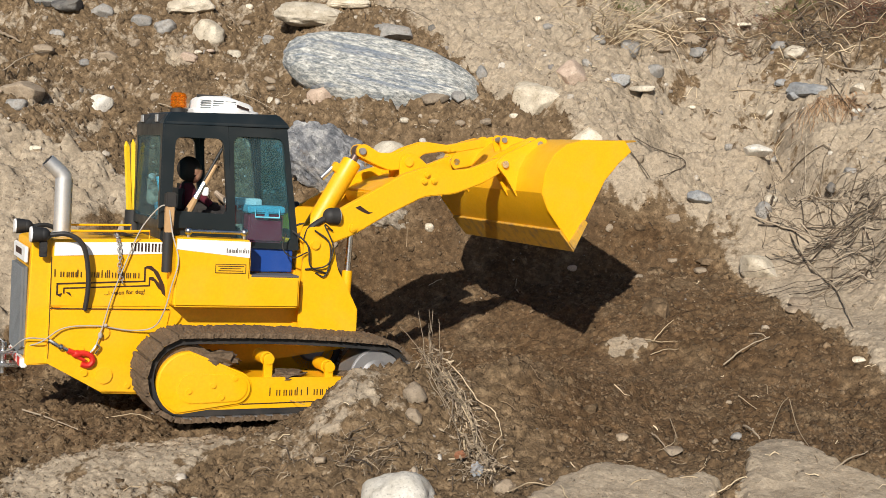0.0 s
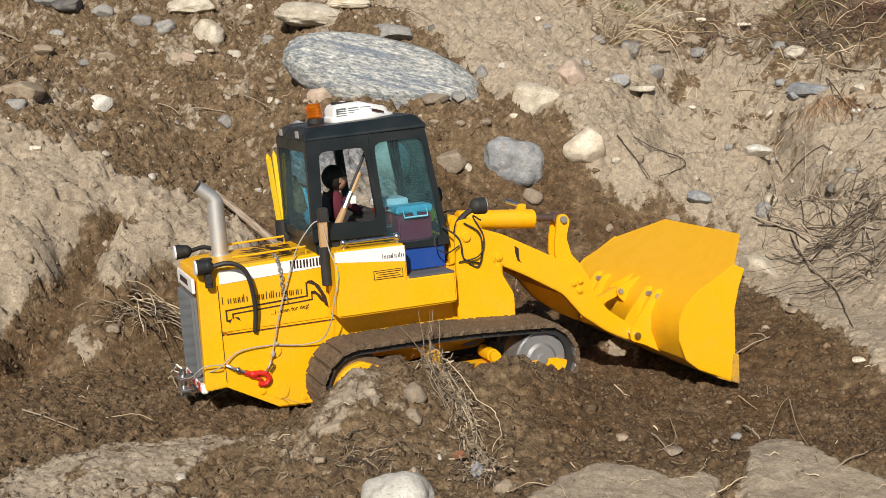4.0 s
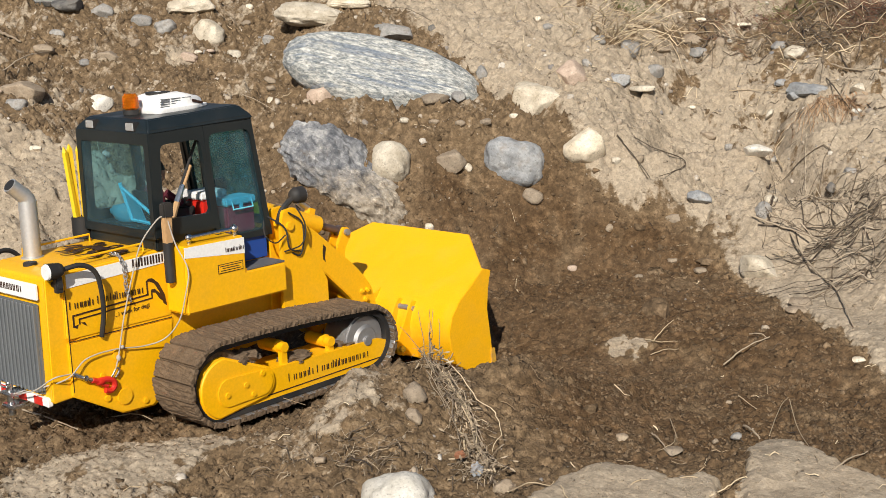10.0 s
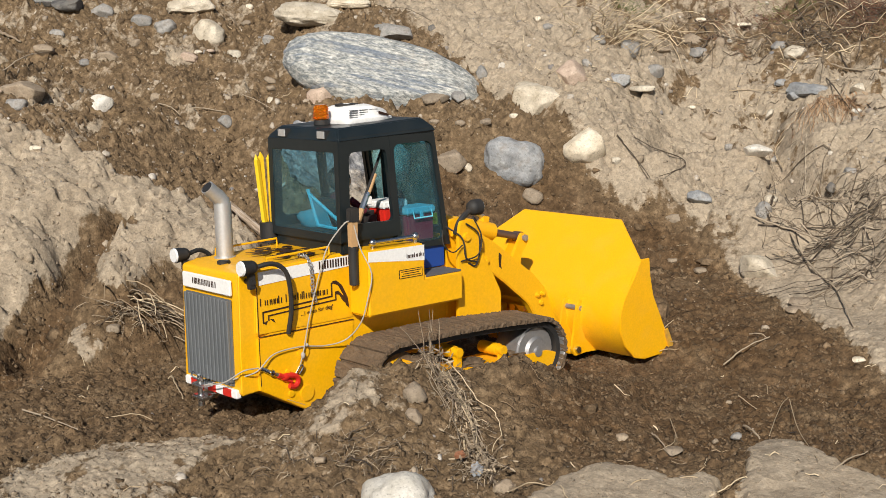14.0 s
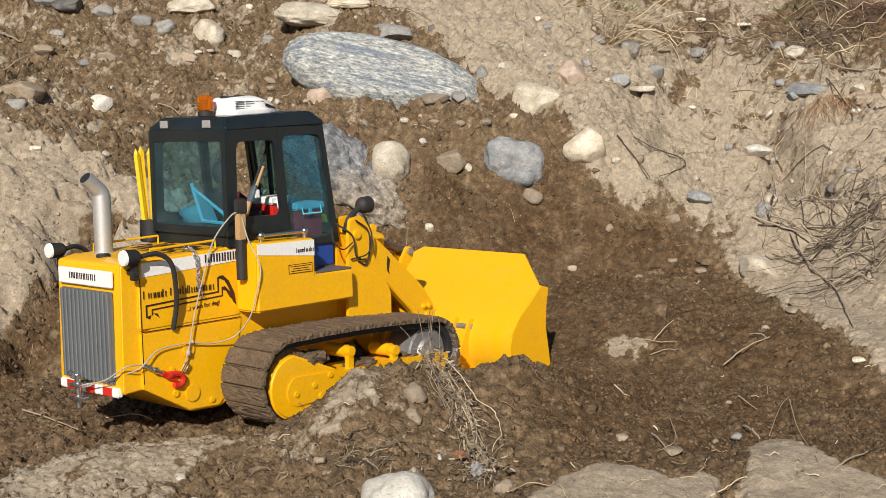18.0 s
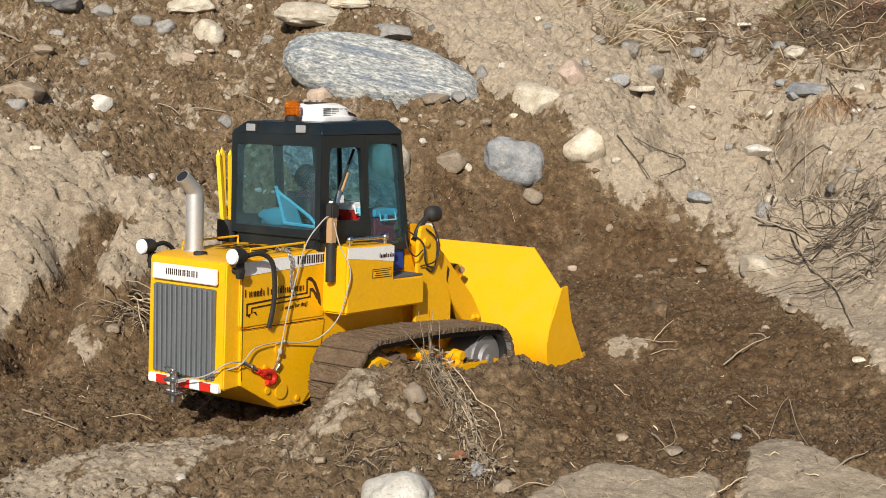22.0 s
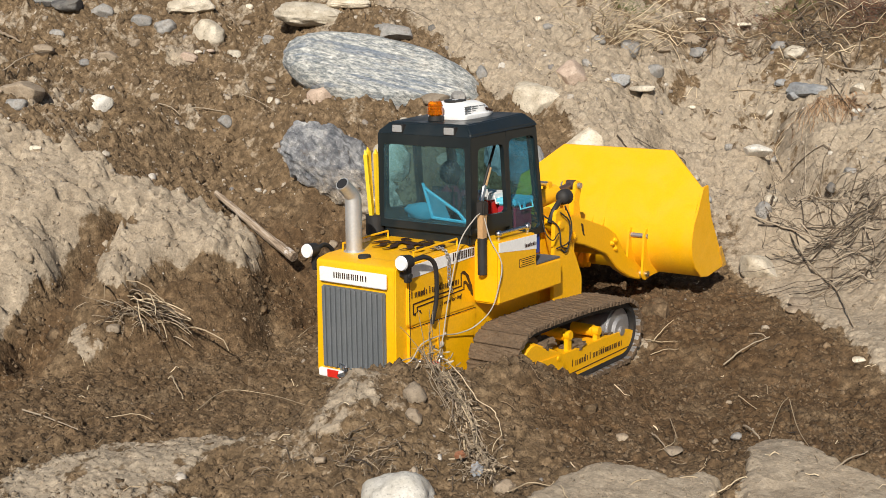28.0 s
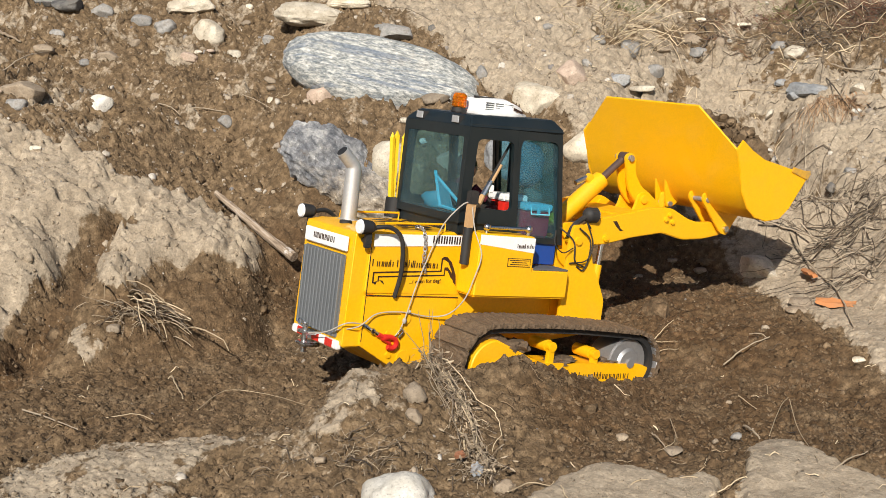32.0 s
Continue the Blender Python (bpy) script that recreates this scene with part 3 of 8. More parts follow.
def sheet(name, xs, ys):
    gx, gy = np.meshgrid(xs, ys)
    shares = crust(gx, gy)
    gz = ground_height(gx, gy, shares)
    # loose earth slips: no face stays steeper than it can stand
    for _ in range(5):
        sy, sx = np.gradient(gz)
        steep = ss(np.hypot(sx / np.gradient(xs)[None, :], sy / np.gradient(ys)[:, None]), 1.35, 2.6)
        soft = gz.copy()
        soft[1:-1, 1:-1] = 0.25 * gz[1:-1, 1:-1] + 0.125 * (gz[2:, 1:-1] + gz[:-2, 1:-1] + gz[1:-1, 2:] + gz[1:-1, :-2]) + 0.0625 * (gz[2:, 2:] + gz[:-2, 2:] + gz[2:, :-2] + gz[:-2, :-2])
        gz = gz + steep * (soft - gz)
    n, m = len(xs), len(ys)
    idx = np.arange(n * m).reshape(m, n)
    faces = np.stack([idx[:-1, :-1], idx[:-1, 1:], idx[1:, 1:], idx[1:, :-1]], -1).reshape(-1, 4)
    me = bpy.data.meshes.new(name)
    me.vertices.add(n * m)
    me.vertices.foreach_set("co", np.stack([gx, gy, gz], -1).ravel())
    me.loops.add(faces.size)
    me.loops.foreach_set("vertex_index", faces.ravel())
    me.polygons.add(len(faces))
    me.polygons.foreach_set("loop_start", np.arange(len(faces)) * 4)
    me.update(calc_edges=True)
    at = me.attributes.new("dryness", "FLOAT", "POINT")
    at.data.foreach_set("value", dryness(gx, gy, shares).ravel().astype(np.float32))
    me.polygons.foreach_set("use_smooth", np.ones(len(faces), bool))
    me.materials.append(SOIL)
    return new(name, me)


def grades(lo, a, b, hi, step, far):
    """Fine steps between a and b, widening outwards to lo and hi."""
    def out(start, stop):
        v, q, st = [], start, step
        while abs(q - start) < abs(stop - start):
            st *= far
            q += st * (1 if stop > start else -1)
            v.append(q)
        return v
    return np.array(out(a, lo)[::-1] + list(np.arange(a, b, step)) + out(b, hi))


XS, YS = grades(-60, -1.12, 1.12, 60, 0.0027, 1.08), grades(-60, 1.40, 3.48, 60, 0.0027, 1.08)
ground = tagged(sheet("ground", XS, YS), "dug earth trench and bank of dark moist soil and pale dry sand", "ground", kind="structure")
LEVELS = np.empty(len(ground.data.vertices) * 3)
ground.data.vertices.foreach_get("co", LEVELS)
LEVELS = LEVELS.reshape(len(YS), len(XS), 3)[:, :, 2].copy()


def level(x, y):
    """Height of the built ground at one place."""
    i, j = min(max(np.searchsorted(XS, x) - 1, 0), len(XS) - 2), min(max(np.searchsorted(YS, y) - 1, 0), len(YS) - 2)
    u, v = (x - XS[i]) / (XS[i + 1] - XS[i]), (y - YS[j]) / (YS[j + 1] - YS[j])
    q = LEVELS[j:j + 2, i:i + 2]
    return float((q[0, 0] * (1 - u) + q[0, 1] * u) * (1 - v) + (q[1, 0] * (1 - u) + q[1, 1] * u) * v)


def levels(x, y):
    """Heights of the built ground at many places."""
    i, j = np.clip(np.searchsorted(XS, x) - 1, 0, len(XS) - 2), np.clip(np.searchsorted(YS, y) - 1, 0, len(YS) - 2)
    u, v = (x - XS[i]) / (XS[i + 1] - XS[i]), (y - YS[j]) / (YS[j + 1] - YS[j])
    return (LEVELS[j, i] * (1 - u) + LEVELS[j, i + 1] * u) * (1 - v) + (LEVELS[j + 1, i] * (1 - u) + LEVELS[j + 1, i + 1] * u) * v


# ---- building tools ----
def finish(name, bm, mat, parent=None, label="", smooth=None):
    me = bpy.data.meshes.new(name)
    bm.normal_update()
    if smooth is not None:
        for f in bm.faces:
            f.smooth = True
        for e in bm.edges:
            if len(e.link_faces) == 2 and e.calc_face_angle(0) > smooth:
                e.smooth = False
    bm.to_mesh(me)
    bm.free()
    for m in (mat if isinstance(mat, (list, tuple)) else [mat]):
        me.materials.append(m)
    ob = new(name, me)
    if parent is not None:
        ob.parent = parent
    if label:
        ob["label"] = label
    return ob


def part(name, bm, mat, parent, label="", smooth=0.6):
    return finish(name, bm, mat, parent, label, smooth)


def bevel(bm, w, seg=2, angle=0.5):
    edges = [e for e in bm.edges if len(e.link_faces) == 2 and e.calc_face_angle(0) > angle]
    if edges and w > 0:
        bmesh.ops.bevel(bm, geom=edges, offset=w, segments=seg, affect="EDGES", clamp_overlap=True)
    return bm


def join(*bms):
    out = bmesh.new()
    for b in bms:
        me = bpy.data.meshes.new("tmp")
        b.to_mesh(me)
        out.from_mesh(me)
        bpy.data.meshes.remove(me)
        b.free()
    return out


def box(x0, x1, y0, y1, z0, z1, w=0.002, seg=2):
    bm = bmesh.new()
    bmesh.ops.create_cube(bm, size=1, matrix=Matrix.Translation(((x0 + x1) / 2, (y0 + y1) / 2, (z0 + z1) / 2)) @ Matrix.Diagonal((x1 - x0, y1 - y0, z1 - z0, 1)))
    return bevel(bm, w, seg)


def prism(pts, y0, y1, w=0.0015, seg=2):
    """A flat plate with the outline pts in x and z, from y0 to y1."""
    bm = bmesh.new()
    a = [bm.verts.new((x, y0, z)) for x, z in pts]
    b = [bm.verts.new((x, y1, z)) for x, z in pts]
    n = len(pts)
    bm.faces.new(a), bm.faces.new(b[::-1])
    for i in range(n):
        bm.faces.new((a[i], b[i], b[(i + 1) % n], a[(i + 1) % n]))
    bmesh.ops.recalc_face_normals(bm, faces=bm.faces)
    return bevel(bm, w, seg)


def rod(p, q, r, r2=None, n=16, w=0.0):
    p, q = Vector(p), Vector(q)
    bm = bmesh.new()
    m = Matrix.Translation((p + q) / 2) @ (q - p).to_track_quat("Z", "Y").to_matrix().to_4x4()
    bmesh.ops.create_cone(bm, cap_ends=True, segments=n, radius1=r, radius2=r if r2 is None else r2, depth=(q - p).length, matrix=m)
    return bevel(bm, w, 2, 0.9)


def ball(c, r, sx=1, sy=1, sz=1, n=14):
    bm = bmesh.new()
    bmesh.ops.create_uvsphere(bm, u_segments=n, v_segments=n // 2 + 2, radius=r, matrix=Matrix.Translation(c) @ Matrix.Diagonal((sx, sy, sz, 1)))
    return bm


def spline(pts, steps=6):
    """Points along a smooth curve through pts."""
    P = [Vector(p) for p in pts]
    P = [P[0] * 2 - P[1]] + P + [P[-1] * 2 - P[-2]]
    out = []
    for a, b, c, d in zip(P, P[1:], P[2:], P[3:]):
        for k in range(steps):
            t = k / steps
            out.append(0.5 * (2 * b + (c - a) * t + (2 * a - 5 * b + 4 * c - d) * t * t + (3 * b - a - 3 * c + d) * t ** 3))
    return out + [P[-2]]


def tube(pts, r, n=8, r2=None, bm=None):
    bm = bm or bmesh.new()
    P = [Vector(p) for p in pts]
    rings, side = [], None
    for i, p in enumerate(P):
        d = (P[min(i + 1, len(P) - 1)] - P[max(i - 1, 0)]).normalized()
        side = d.orthogonal().normalized() if side is None else (side - d * side.dot(d)).normalized()
        up = d.cross(side)
        k = r if r2 is None else r + (r2 - r) * i / (len(P) - 1)
        rings.append([bm.verts.new(p + k * (math.cos(2 * math.pi * j / n) * side + math.sin(2 * math.pi * j / n) * up)) for j in range(n)])
    for a, b in zip(rings, rings[1:]):
        for j in range(n):
            bm.faces.new((a[j], a[(j + 1) % n], b[(j + 1) % n], b[j]))
    bm.faces.new(rings[0][::-1]), bm.faces.new(rings[-1])
    return bm


def rounded(pts, r, seg=4):
    """The outline pts with its corners rounded."""
    out, n = [], len(pts)
    for i in range(n):
        a, p, b = Vector(pts[i - 1]), Vector(pts[i]), Vector(pts[(i + 1) % n])
        k = min(r, (a - p).length * 0.45, (b - p).length * 0.45)
        s, e = p + (a - p).normalized() * k, p + (b - p).normalized() * k
        for j in range(seg + 1):
            t = j / seg
            q = s * (1 - t) ** 2 + p * 2 * t * (1 - t) + e * t * t
            out.append((q.x, q.y))
    return out


def window_frame(outer, inner, y0, y1):
    """A plate with a hole: outlines of the same number of points."""
    bm = bmesh.new()
    n = len(outer)
    V = [[bm.verts.new((x, y, z)) for x, z in o] for o in (outer, inner) for y in (y0, y1)]
    o0, o1, i0, i1 = V
    for i in range(n):
        j = (i + 1) % n
        bm.faces.new((o0[i], o0[j], i0[j], i0[i])), bm.faces.new((o1[j], o1[i], i1[i], i1[j]))
        bm.faces.new((o0[j], o0[i], o1[i], o1[j])), bm.faces.new((i0[i], i0[j], i1[j], i1[i]))
    bmesh.ops.recalc_face_normals(bm, faces=bm.faces)
    return bm


def flip(bm):
    """The mirror image on the machine's other side."""
    bmesh.ops.transform(bm, matrix=Matrix.Diagonal((1, -1, 1, 1)), verts=bm.verts)
    bmesh.ops.reverse_faces(bm, faces=bm.faces)
    return bm


# ---- the model crawler loader ----
loader = tagged(new("crawler_loader"), "yellow radio-controlled model crawler loader with dark cab on muddy tracks", "model loader")


def chassis():
    side = [(-0.335, 0.066), (-0.258, 0.022), (-0.208, 0.020), (-0.14, 0.05), (0.105, 0.085), (0.105, 0.100), (0.104, 0.145), (0.085, 0.178), (0.03, 0.20), (-0.165, 0.20), (-0.335, 0.14)]
    part("chassis", prism(side, -0.0765, 0.0765, 0.003), YELLOW, loader)
    hood = rounded([(-0.338, 0.143), (-0.168, 0.143), (-0.168, 0.241), (-0.335, 0.236)], 0.006)
    part("hood", prism(hood, -0.078, 0.078, 0.004, 3), YELLOW, loader)
    part("lower_side_panel", prism([(-0.336, 0.066), (-0.262, 0.025), (-0.212, 0.023), (-0.185, 0.05), (-0.168, 0.139), (-0.336, 0.139)], -0.0785, 0.0785, 0.001), YELLOW, loader)
    shell = rounded([(-0.364, 0.062), (-0.330, 0.064), (-0.330, 0.238), (-0.360, 0.232)], 0.005)
    part("radiator_housing", prism(shell, -0.074, 0.074, 0.004, 3), YELLOW, loader)
    g = part("radiator_grille", box(-0.3665, -0.362, -0.058, 0.058, 0.074, 0.196, 0.001), GREYFIN, loader, "grey grille with upright fins")
    for k in range(12):
        y = -0.0535 + k * 0.107 / 11
        part("grille_fin", box(-0.3705, -0.366, y - 0.0027, y + 0.0027, 0.075, 0.195, 0.0008, 1), GREYFIN, g)
    p = part("name_plate", box(-0.3675, -0.363, -0.062, 0.062, 0.202, 0.2235, 0.001), WHITE, loader, "white plate with dark lettering bars")
    letters(p, "x", -0.3678, 0.034, 0.2095, 0.0085, [7, 3, 7, 7, 7, 7, 8, 8], -1)
    b = part("rear_bumper", box(-0.369, -0.360, -0.068, 0.068, 0.058, 0.0705, 0.0015), WHITE, loader, "red and white striped bumper strip")
    for y in (-0.045, -0.005, 0.04):
        part("red_stripe", box(-0.3694, -0.368, y - 0.011, y + 0.011, 0.0585, 0.070, 0.0005), RED, b)
    # tow hitch
    h = part("tow_hitch", join(box(-0.392, -0.362, -0.014, 0.014, 0.050, 0.056), box(-0.392, -0.362, -0.014, 0.014, 0.068, 0.073), rod((-0.384, 0, 0.040), (-0.384, 0, 0.084), 0.0045)), CHROME, loader, "bright metal tow hitch")
    part("pin_ring", tube(spline([(-0.384, 0, 0.084), (-0.392, 0.006, 0.09), (-0.396, 0, 0.084), (-0.39, -0.005, 0.08)], 4), 0.0012), CHROME, h)
    # printed decoration on the hood's flanks
    for s in (-1, 1):
        y = s * 0.0784
        deco = part("white_stripe", prism([(-0.331, 0.2135), (-0.172, 0.2205), (-0.172, 0.2365), (-0.331, 0.232)], y - 0.0004, y + 0.0004, 0), WHITE, loader, "white stripe with dark lettering bars")
        letters(deco, "y", y + s * 0.0006, -0.228, 0.2225, 0.0115, [6, 3, 6, 6, 6, 6, 7, 7], 1)
        def strip(pts, w):
            out = []
            for (ax, az), (bx, bz) in zip(pts, pts[1:]):
                d = math.hypot(bx - ax, bz - az)
                ox, oz, ex, ez = -(bz - az) / d * w / 2, (bx - ax) / d * w / 2, (bx - ax) / d * w / 2, (bz - az) / d * w / 2
                out.append(prism([(ax - ex + ox, az - ez + oz), (ax - ex - ox, az - ez - oz), (bx + ex - ox, bz + ez - oz), (bx + ex + ox, bz + ez + oz)], y - 0.0003, y + 0.0003, 0))
            return out
        blade = [(-0.2078, 0.1985), (-0.2045, 0.2025), (-0.198, 0.2025), (-0.188, 0.194), (-0.179, 0.176), (-0.1765, 0.159), (-0.182, 0.164), (-0.187, 0.181), (-0.195, 0.1945), (-0.203, 0.1985)]
        shoe = [(-0.201, 0.1865), (-0.195, 0.187), (-0.187, 0.179), (-0.1815, 0.1665), (-0.187, 0.1705), (-0.194, 0.181), (-0.1995, 0.1825)]
        claws = [prism(q, y - 0.0003, y + 0.0003, 0) for q in ([(-0.3265, 0.1605), (-0.3185, 0.1625), (-0.321, 0.157)], [(-0.315, 0.1645), (-0.3085, 0.1635), (-0.3055, 0.1575), (-0.3105, 0.161)], blade, shoe)]
        pr = part("print", join(*strip([(-0.3255, 0.1605), (-0.3255, 0.1752), (-0.2068, 0.1806), (-0.2068, 0.1995)], 0.0022), *strip([(-0.3165, 0.163), (-0.3165, 0.1692), (-0.2, 0.1745), (-0.2, 0.1845)], 0.0019), *claws), INK, loader, "dark brown printed machine outline")
        letters(pr, "y", y + s * 0.0006, -0.330, 0.1848, 0.0105, [8, 5, 4, 4, 5, 0, 7, 4, 3, 5, 2, 3, 3, 4, 4, 4, 2, 5, 5], 1, INK, False)
        t = bpy.data.curves.new("slogan", "FONT")
        t.body, t.size, t.extrude = "...i veien for deg!", 0.0085, 0.0002
        o = new("slogan", t)
        o.parent = loader
        o.data.materials.append(INK)
        o.matrix_local = pose(-0.262 if s < 0 else -0.215, y + s * 0.0003, 0.1605, 90, 0, 0 if s < 0 else 180) @ pose(0, 0, 0, 0, 0, 3)
        part("panel_seam", join(prism([(-0.334, 0.1405), (-0.170, 0.1405), (-0.170, 0.1418), (-0.334, 0.1418)], y - 0.0006, y, 0), prism([(-0.3348, 0.072), (-0.3338, 0.072), (-0.3338, 0.212), (-0.3348, 0.212)], y - 0.0006, y + 0.0001, 0)), INK, loader)
        for bx, bz, r in ((-0.262, 0.108, 0.010), (-0.258, 0.048, 0.012), (-0.285, 0.052, 0.005), (-0.225, 0.033, 0.004), (-0.29, 0.085, 0.004)):
            part("bolt", rod((bx, y, bz), (bx, y + s * 0.0025, bz), r, n=14, w=0.0006), YELLOW, loader)
    # hood top: grab rail, vents, cap, printed figure
    for s in (-1, 1):
        part("hood_rail", tube([(-0.308, s * 0.066, 0.236), (-0.308, s * 0.066, 0.2475), (-0.200, s * 0.066, 0.2505), (-0.200, s * 0.066, 0.238)], 0.0016), YELLOW, loader)
    part("filler_cap", rod((-0.333, 0.004, 0.233), (-0.333, 0.004, 0.2405), 0.0095, n=18, w=0.001), BLACK, loader)
    strokes = ([(-0.236, 0.034), (-0.226, 0.018), (-0.228, -0.004), (-0.222, -0.026), (-0.232, -0.042)], [(-0.236, 0.034), (-0.232, 0.044), (-0.244, 0.052), (-0.254, 0.056)], [(-0.232, 0.028), (-0.250, 0.034), (-0.262, 0.028), (-0.276, 0.036)], [(-0.230, 0.016), (-0.250, 0.014), (-0.264, 0.006), (-0.282, 0.012)], [(-0.228, -0.014), (-0.246, -0.012), (-0.256, -0.022), (-0.276, -0.016)], [(-0.230, -0.034), (-0.250, -0.034), (-0.262, -0.044), (-0.280, -0.038)], [(-0.230, -0.040), (-0.220, -0.052), (-0.236, -0.060), (-0.252, -0.054)], [(-0.222, 0.020), (-0.208, 0.026), (-0.214, 0.010)], [(-0.222, -0.012), (-0.206, -0.016), (-0.212, -0.032)])
    for k, pts in enumerate(strokes):
        bm = bmesh.new()
        P = spline([(x, y, 0) for x, y in pts], 5)
        rows = []
        for i, q in enumerate(P):
            d = (P[min(i + 1, len(P) - 1)] - P[max(i - 1, 0)]).normalized()
            w = 0.0036 * (0.35 + math.sin(math.pi * (i + 0.6) / (len(P) + 0.2))) * (1.9 if k == 0 else 1.15)
            z = 0.2414 + (q.x + 0.25) * 0.030 + 0.00012 * k
            rows.append([bm.verts.new((q.x - d.y * w, q.y + d.x * w, z)), bm.verts.new((q.x + d.y * w, q.y - d.x * w, z))])
        for a, b in zip(rows, rows[1:]):
            bm.faces.new((a[0], a[1], b[1], b[0]))
        bmesh.ops.recalc_face_normals(bm, faces=bm.faces)
        part("hood_print", bm, INK, loader)


def letters(parent, axis, plane, start, base, height, widths, step, mat=None, thick=True):
    """Plain upright bars in place of lettering, two to a wide character, with gaps between them."""
    q = start
    for k, w in enumerate(widths):
        w = w * 0.00131 * height / 0.0095
        if w > 0:
            hgt = height if thick or k in (0, 4, 6, 9, 10, 11) else height * 0.70
            bar = height * (0.20 if thick else 0.10)
            runs = [(0.0, bar)] if w < height * 0.45 else [(0.0, bar), (w * 0.78 - bar, w * 0.78)]
            for n, (u0, u1) in enumerate(runs):
                a, b = q + step * u0, q + step * u1
                lo, hi, top = min(a, b), max(a, b), base + (hgt if n == 0 or thick else min(hgt, height * 0.70))
                bm = box(plane - 0.0004, plane + 0.0004, lo, hi, base, top, 0) if axis == "x" else box(lo, hi, plane - 0.0004, plane + 0.0004, base, top, 0)
                part("lettering_bar", bm, mat or INK, parent)
        q += step * (w if w else height * 0.5)


def side_boxes():
    for s in (-1, 1):
        out = [(-0.176, 0.150), (0.006, 0.150), (0.006, 0.194), (-0.068, 0.194), (-0.068, 0.2455), (-0.174, 0.247)]
        bm = prism(out, -0.125, -0.0785, 0.003, 3)
        b = part("side_tank", bm if s < 0 else flip(bm), YELLOW, loader)
        y = s * 0.1254
        w = part("white_panel", prism([(-0.174, 0.2305), (-0.070, 0.2205), (-0.070, 0.2435), (-0.174, 0.2450)], min(y, y - s * 0.001), max(y, y - s * 0.001), 0), WHITE, b)
        letters(w, "y", y + s * 0.0005, -0.104, 0.2275, 0.0066, [5, 3, 4, 4, 6, 6, 3, 5], 1, None, False)
        st = part("sticker", box(-0.119, -0.075, y - 0.0004, y + 0.0004, 0.1985, 0.2115, 0), INK, b, "small framed sticker")
        part("sticker_face", box(-0.118, -0.076, y - 0.0006, y + 0.0006, 0.1995, 0.2105, 0), YELLOW, st)
        for k, (a, c) in enumerate(((-0.116, -0.078), (-0.112, -0.082), (-0.115, -0.079))):
            part("lettering_bar", box(a, c, y - 0.0008, y + 0.0008, 0.2078 - k * 0.0032, 0.2090 - k * 0.0032, 0), INK, st)
        part("step_plate", box(-0.066, 0.005, min(s * 0.08, s * 0.123), max(s * 0.08, s * 0.123), 0.1935, 0.1965, 0.0008), STEPGREY, b, "dark grey step plate")
        r = part("grab_bar", rod((-0.160, s * 0.112, 0.2555), (-0.072, s * 0.112, 0.2555), 0.0030, n=12), CHROME, b, "bright metal grab bar")
        for x in (-0.156, -0.076):
            part("bar_knob", join(ball((x, s * 0.112, 0.2555), 0.006), rod((x, s * 0.112, 0.246), (x, s * 0.112, 0.2555), 0.0028)), CHROME, r)


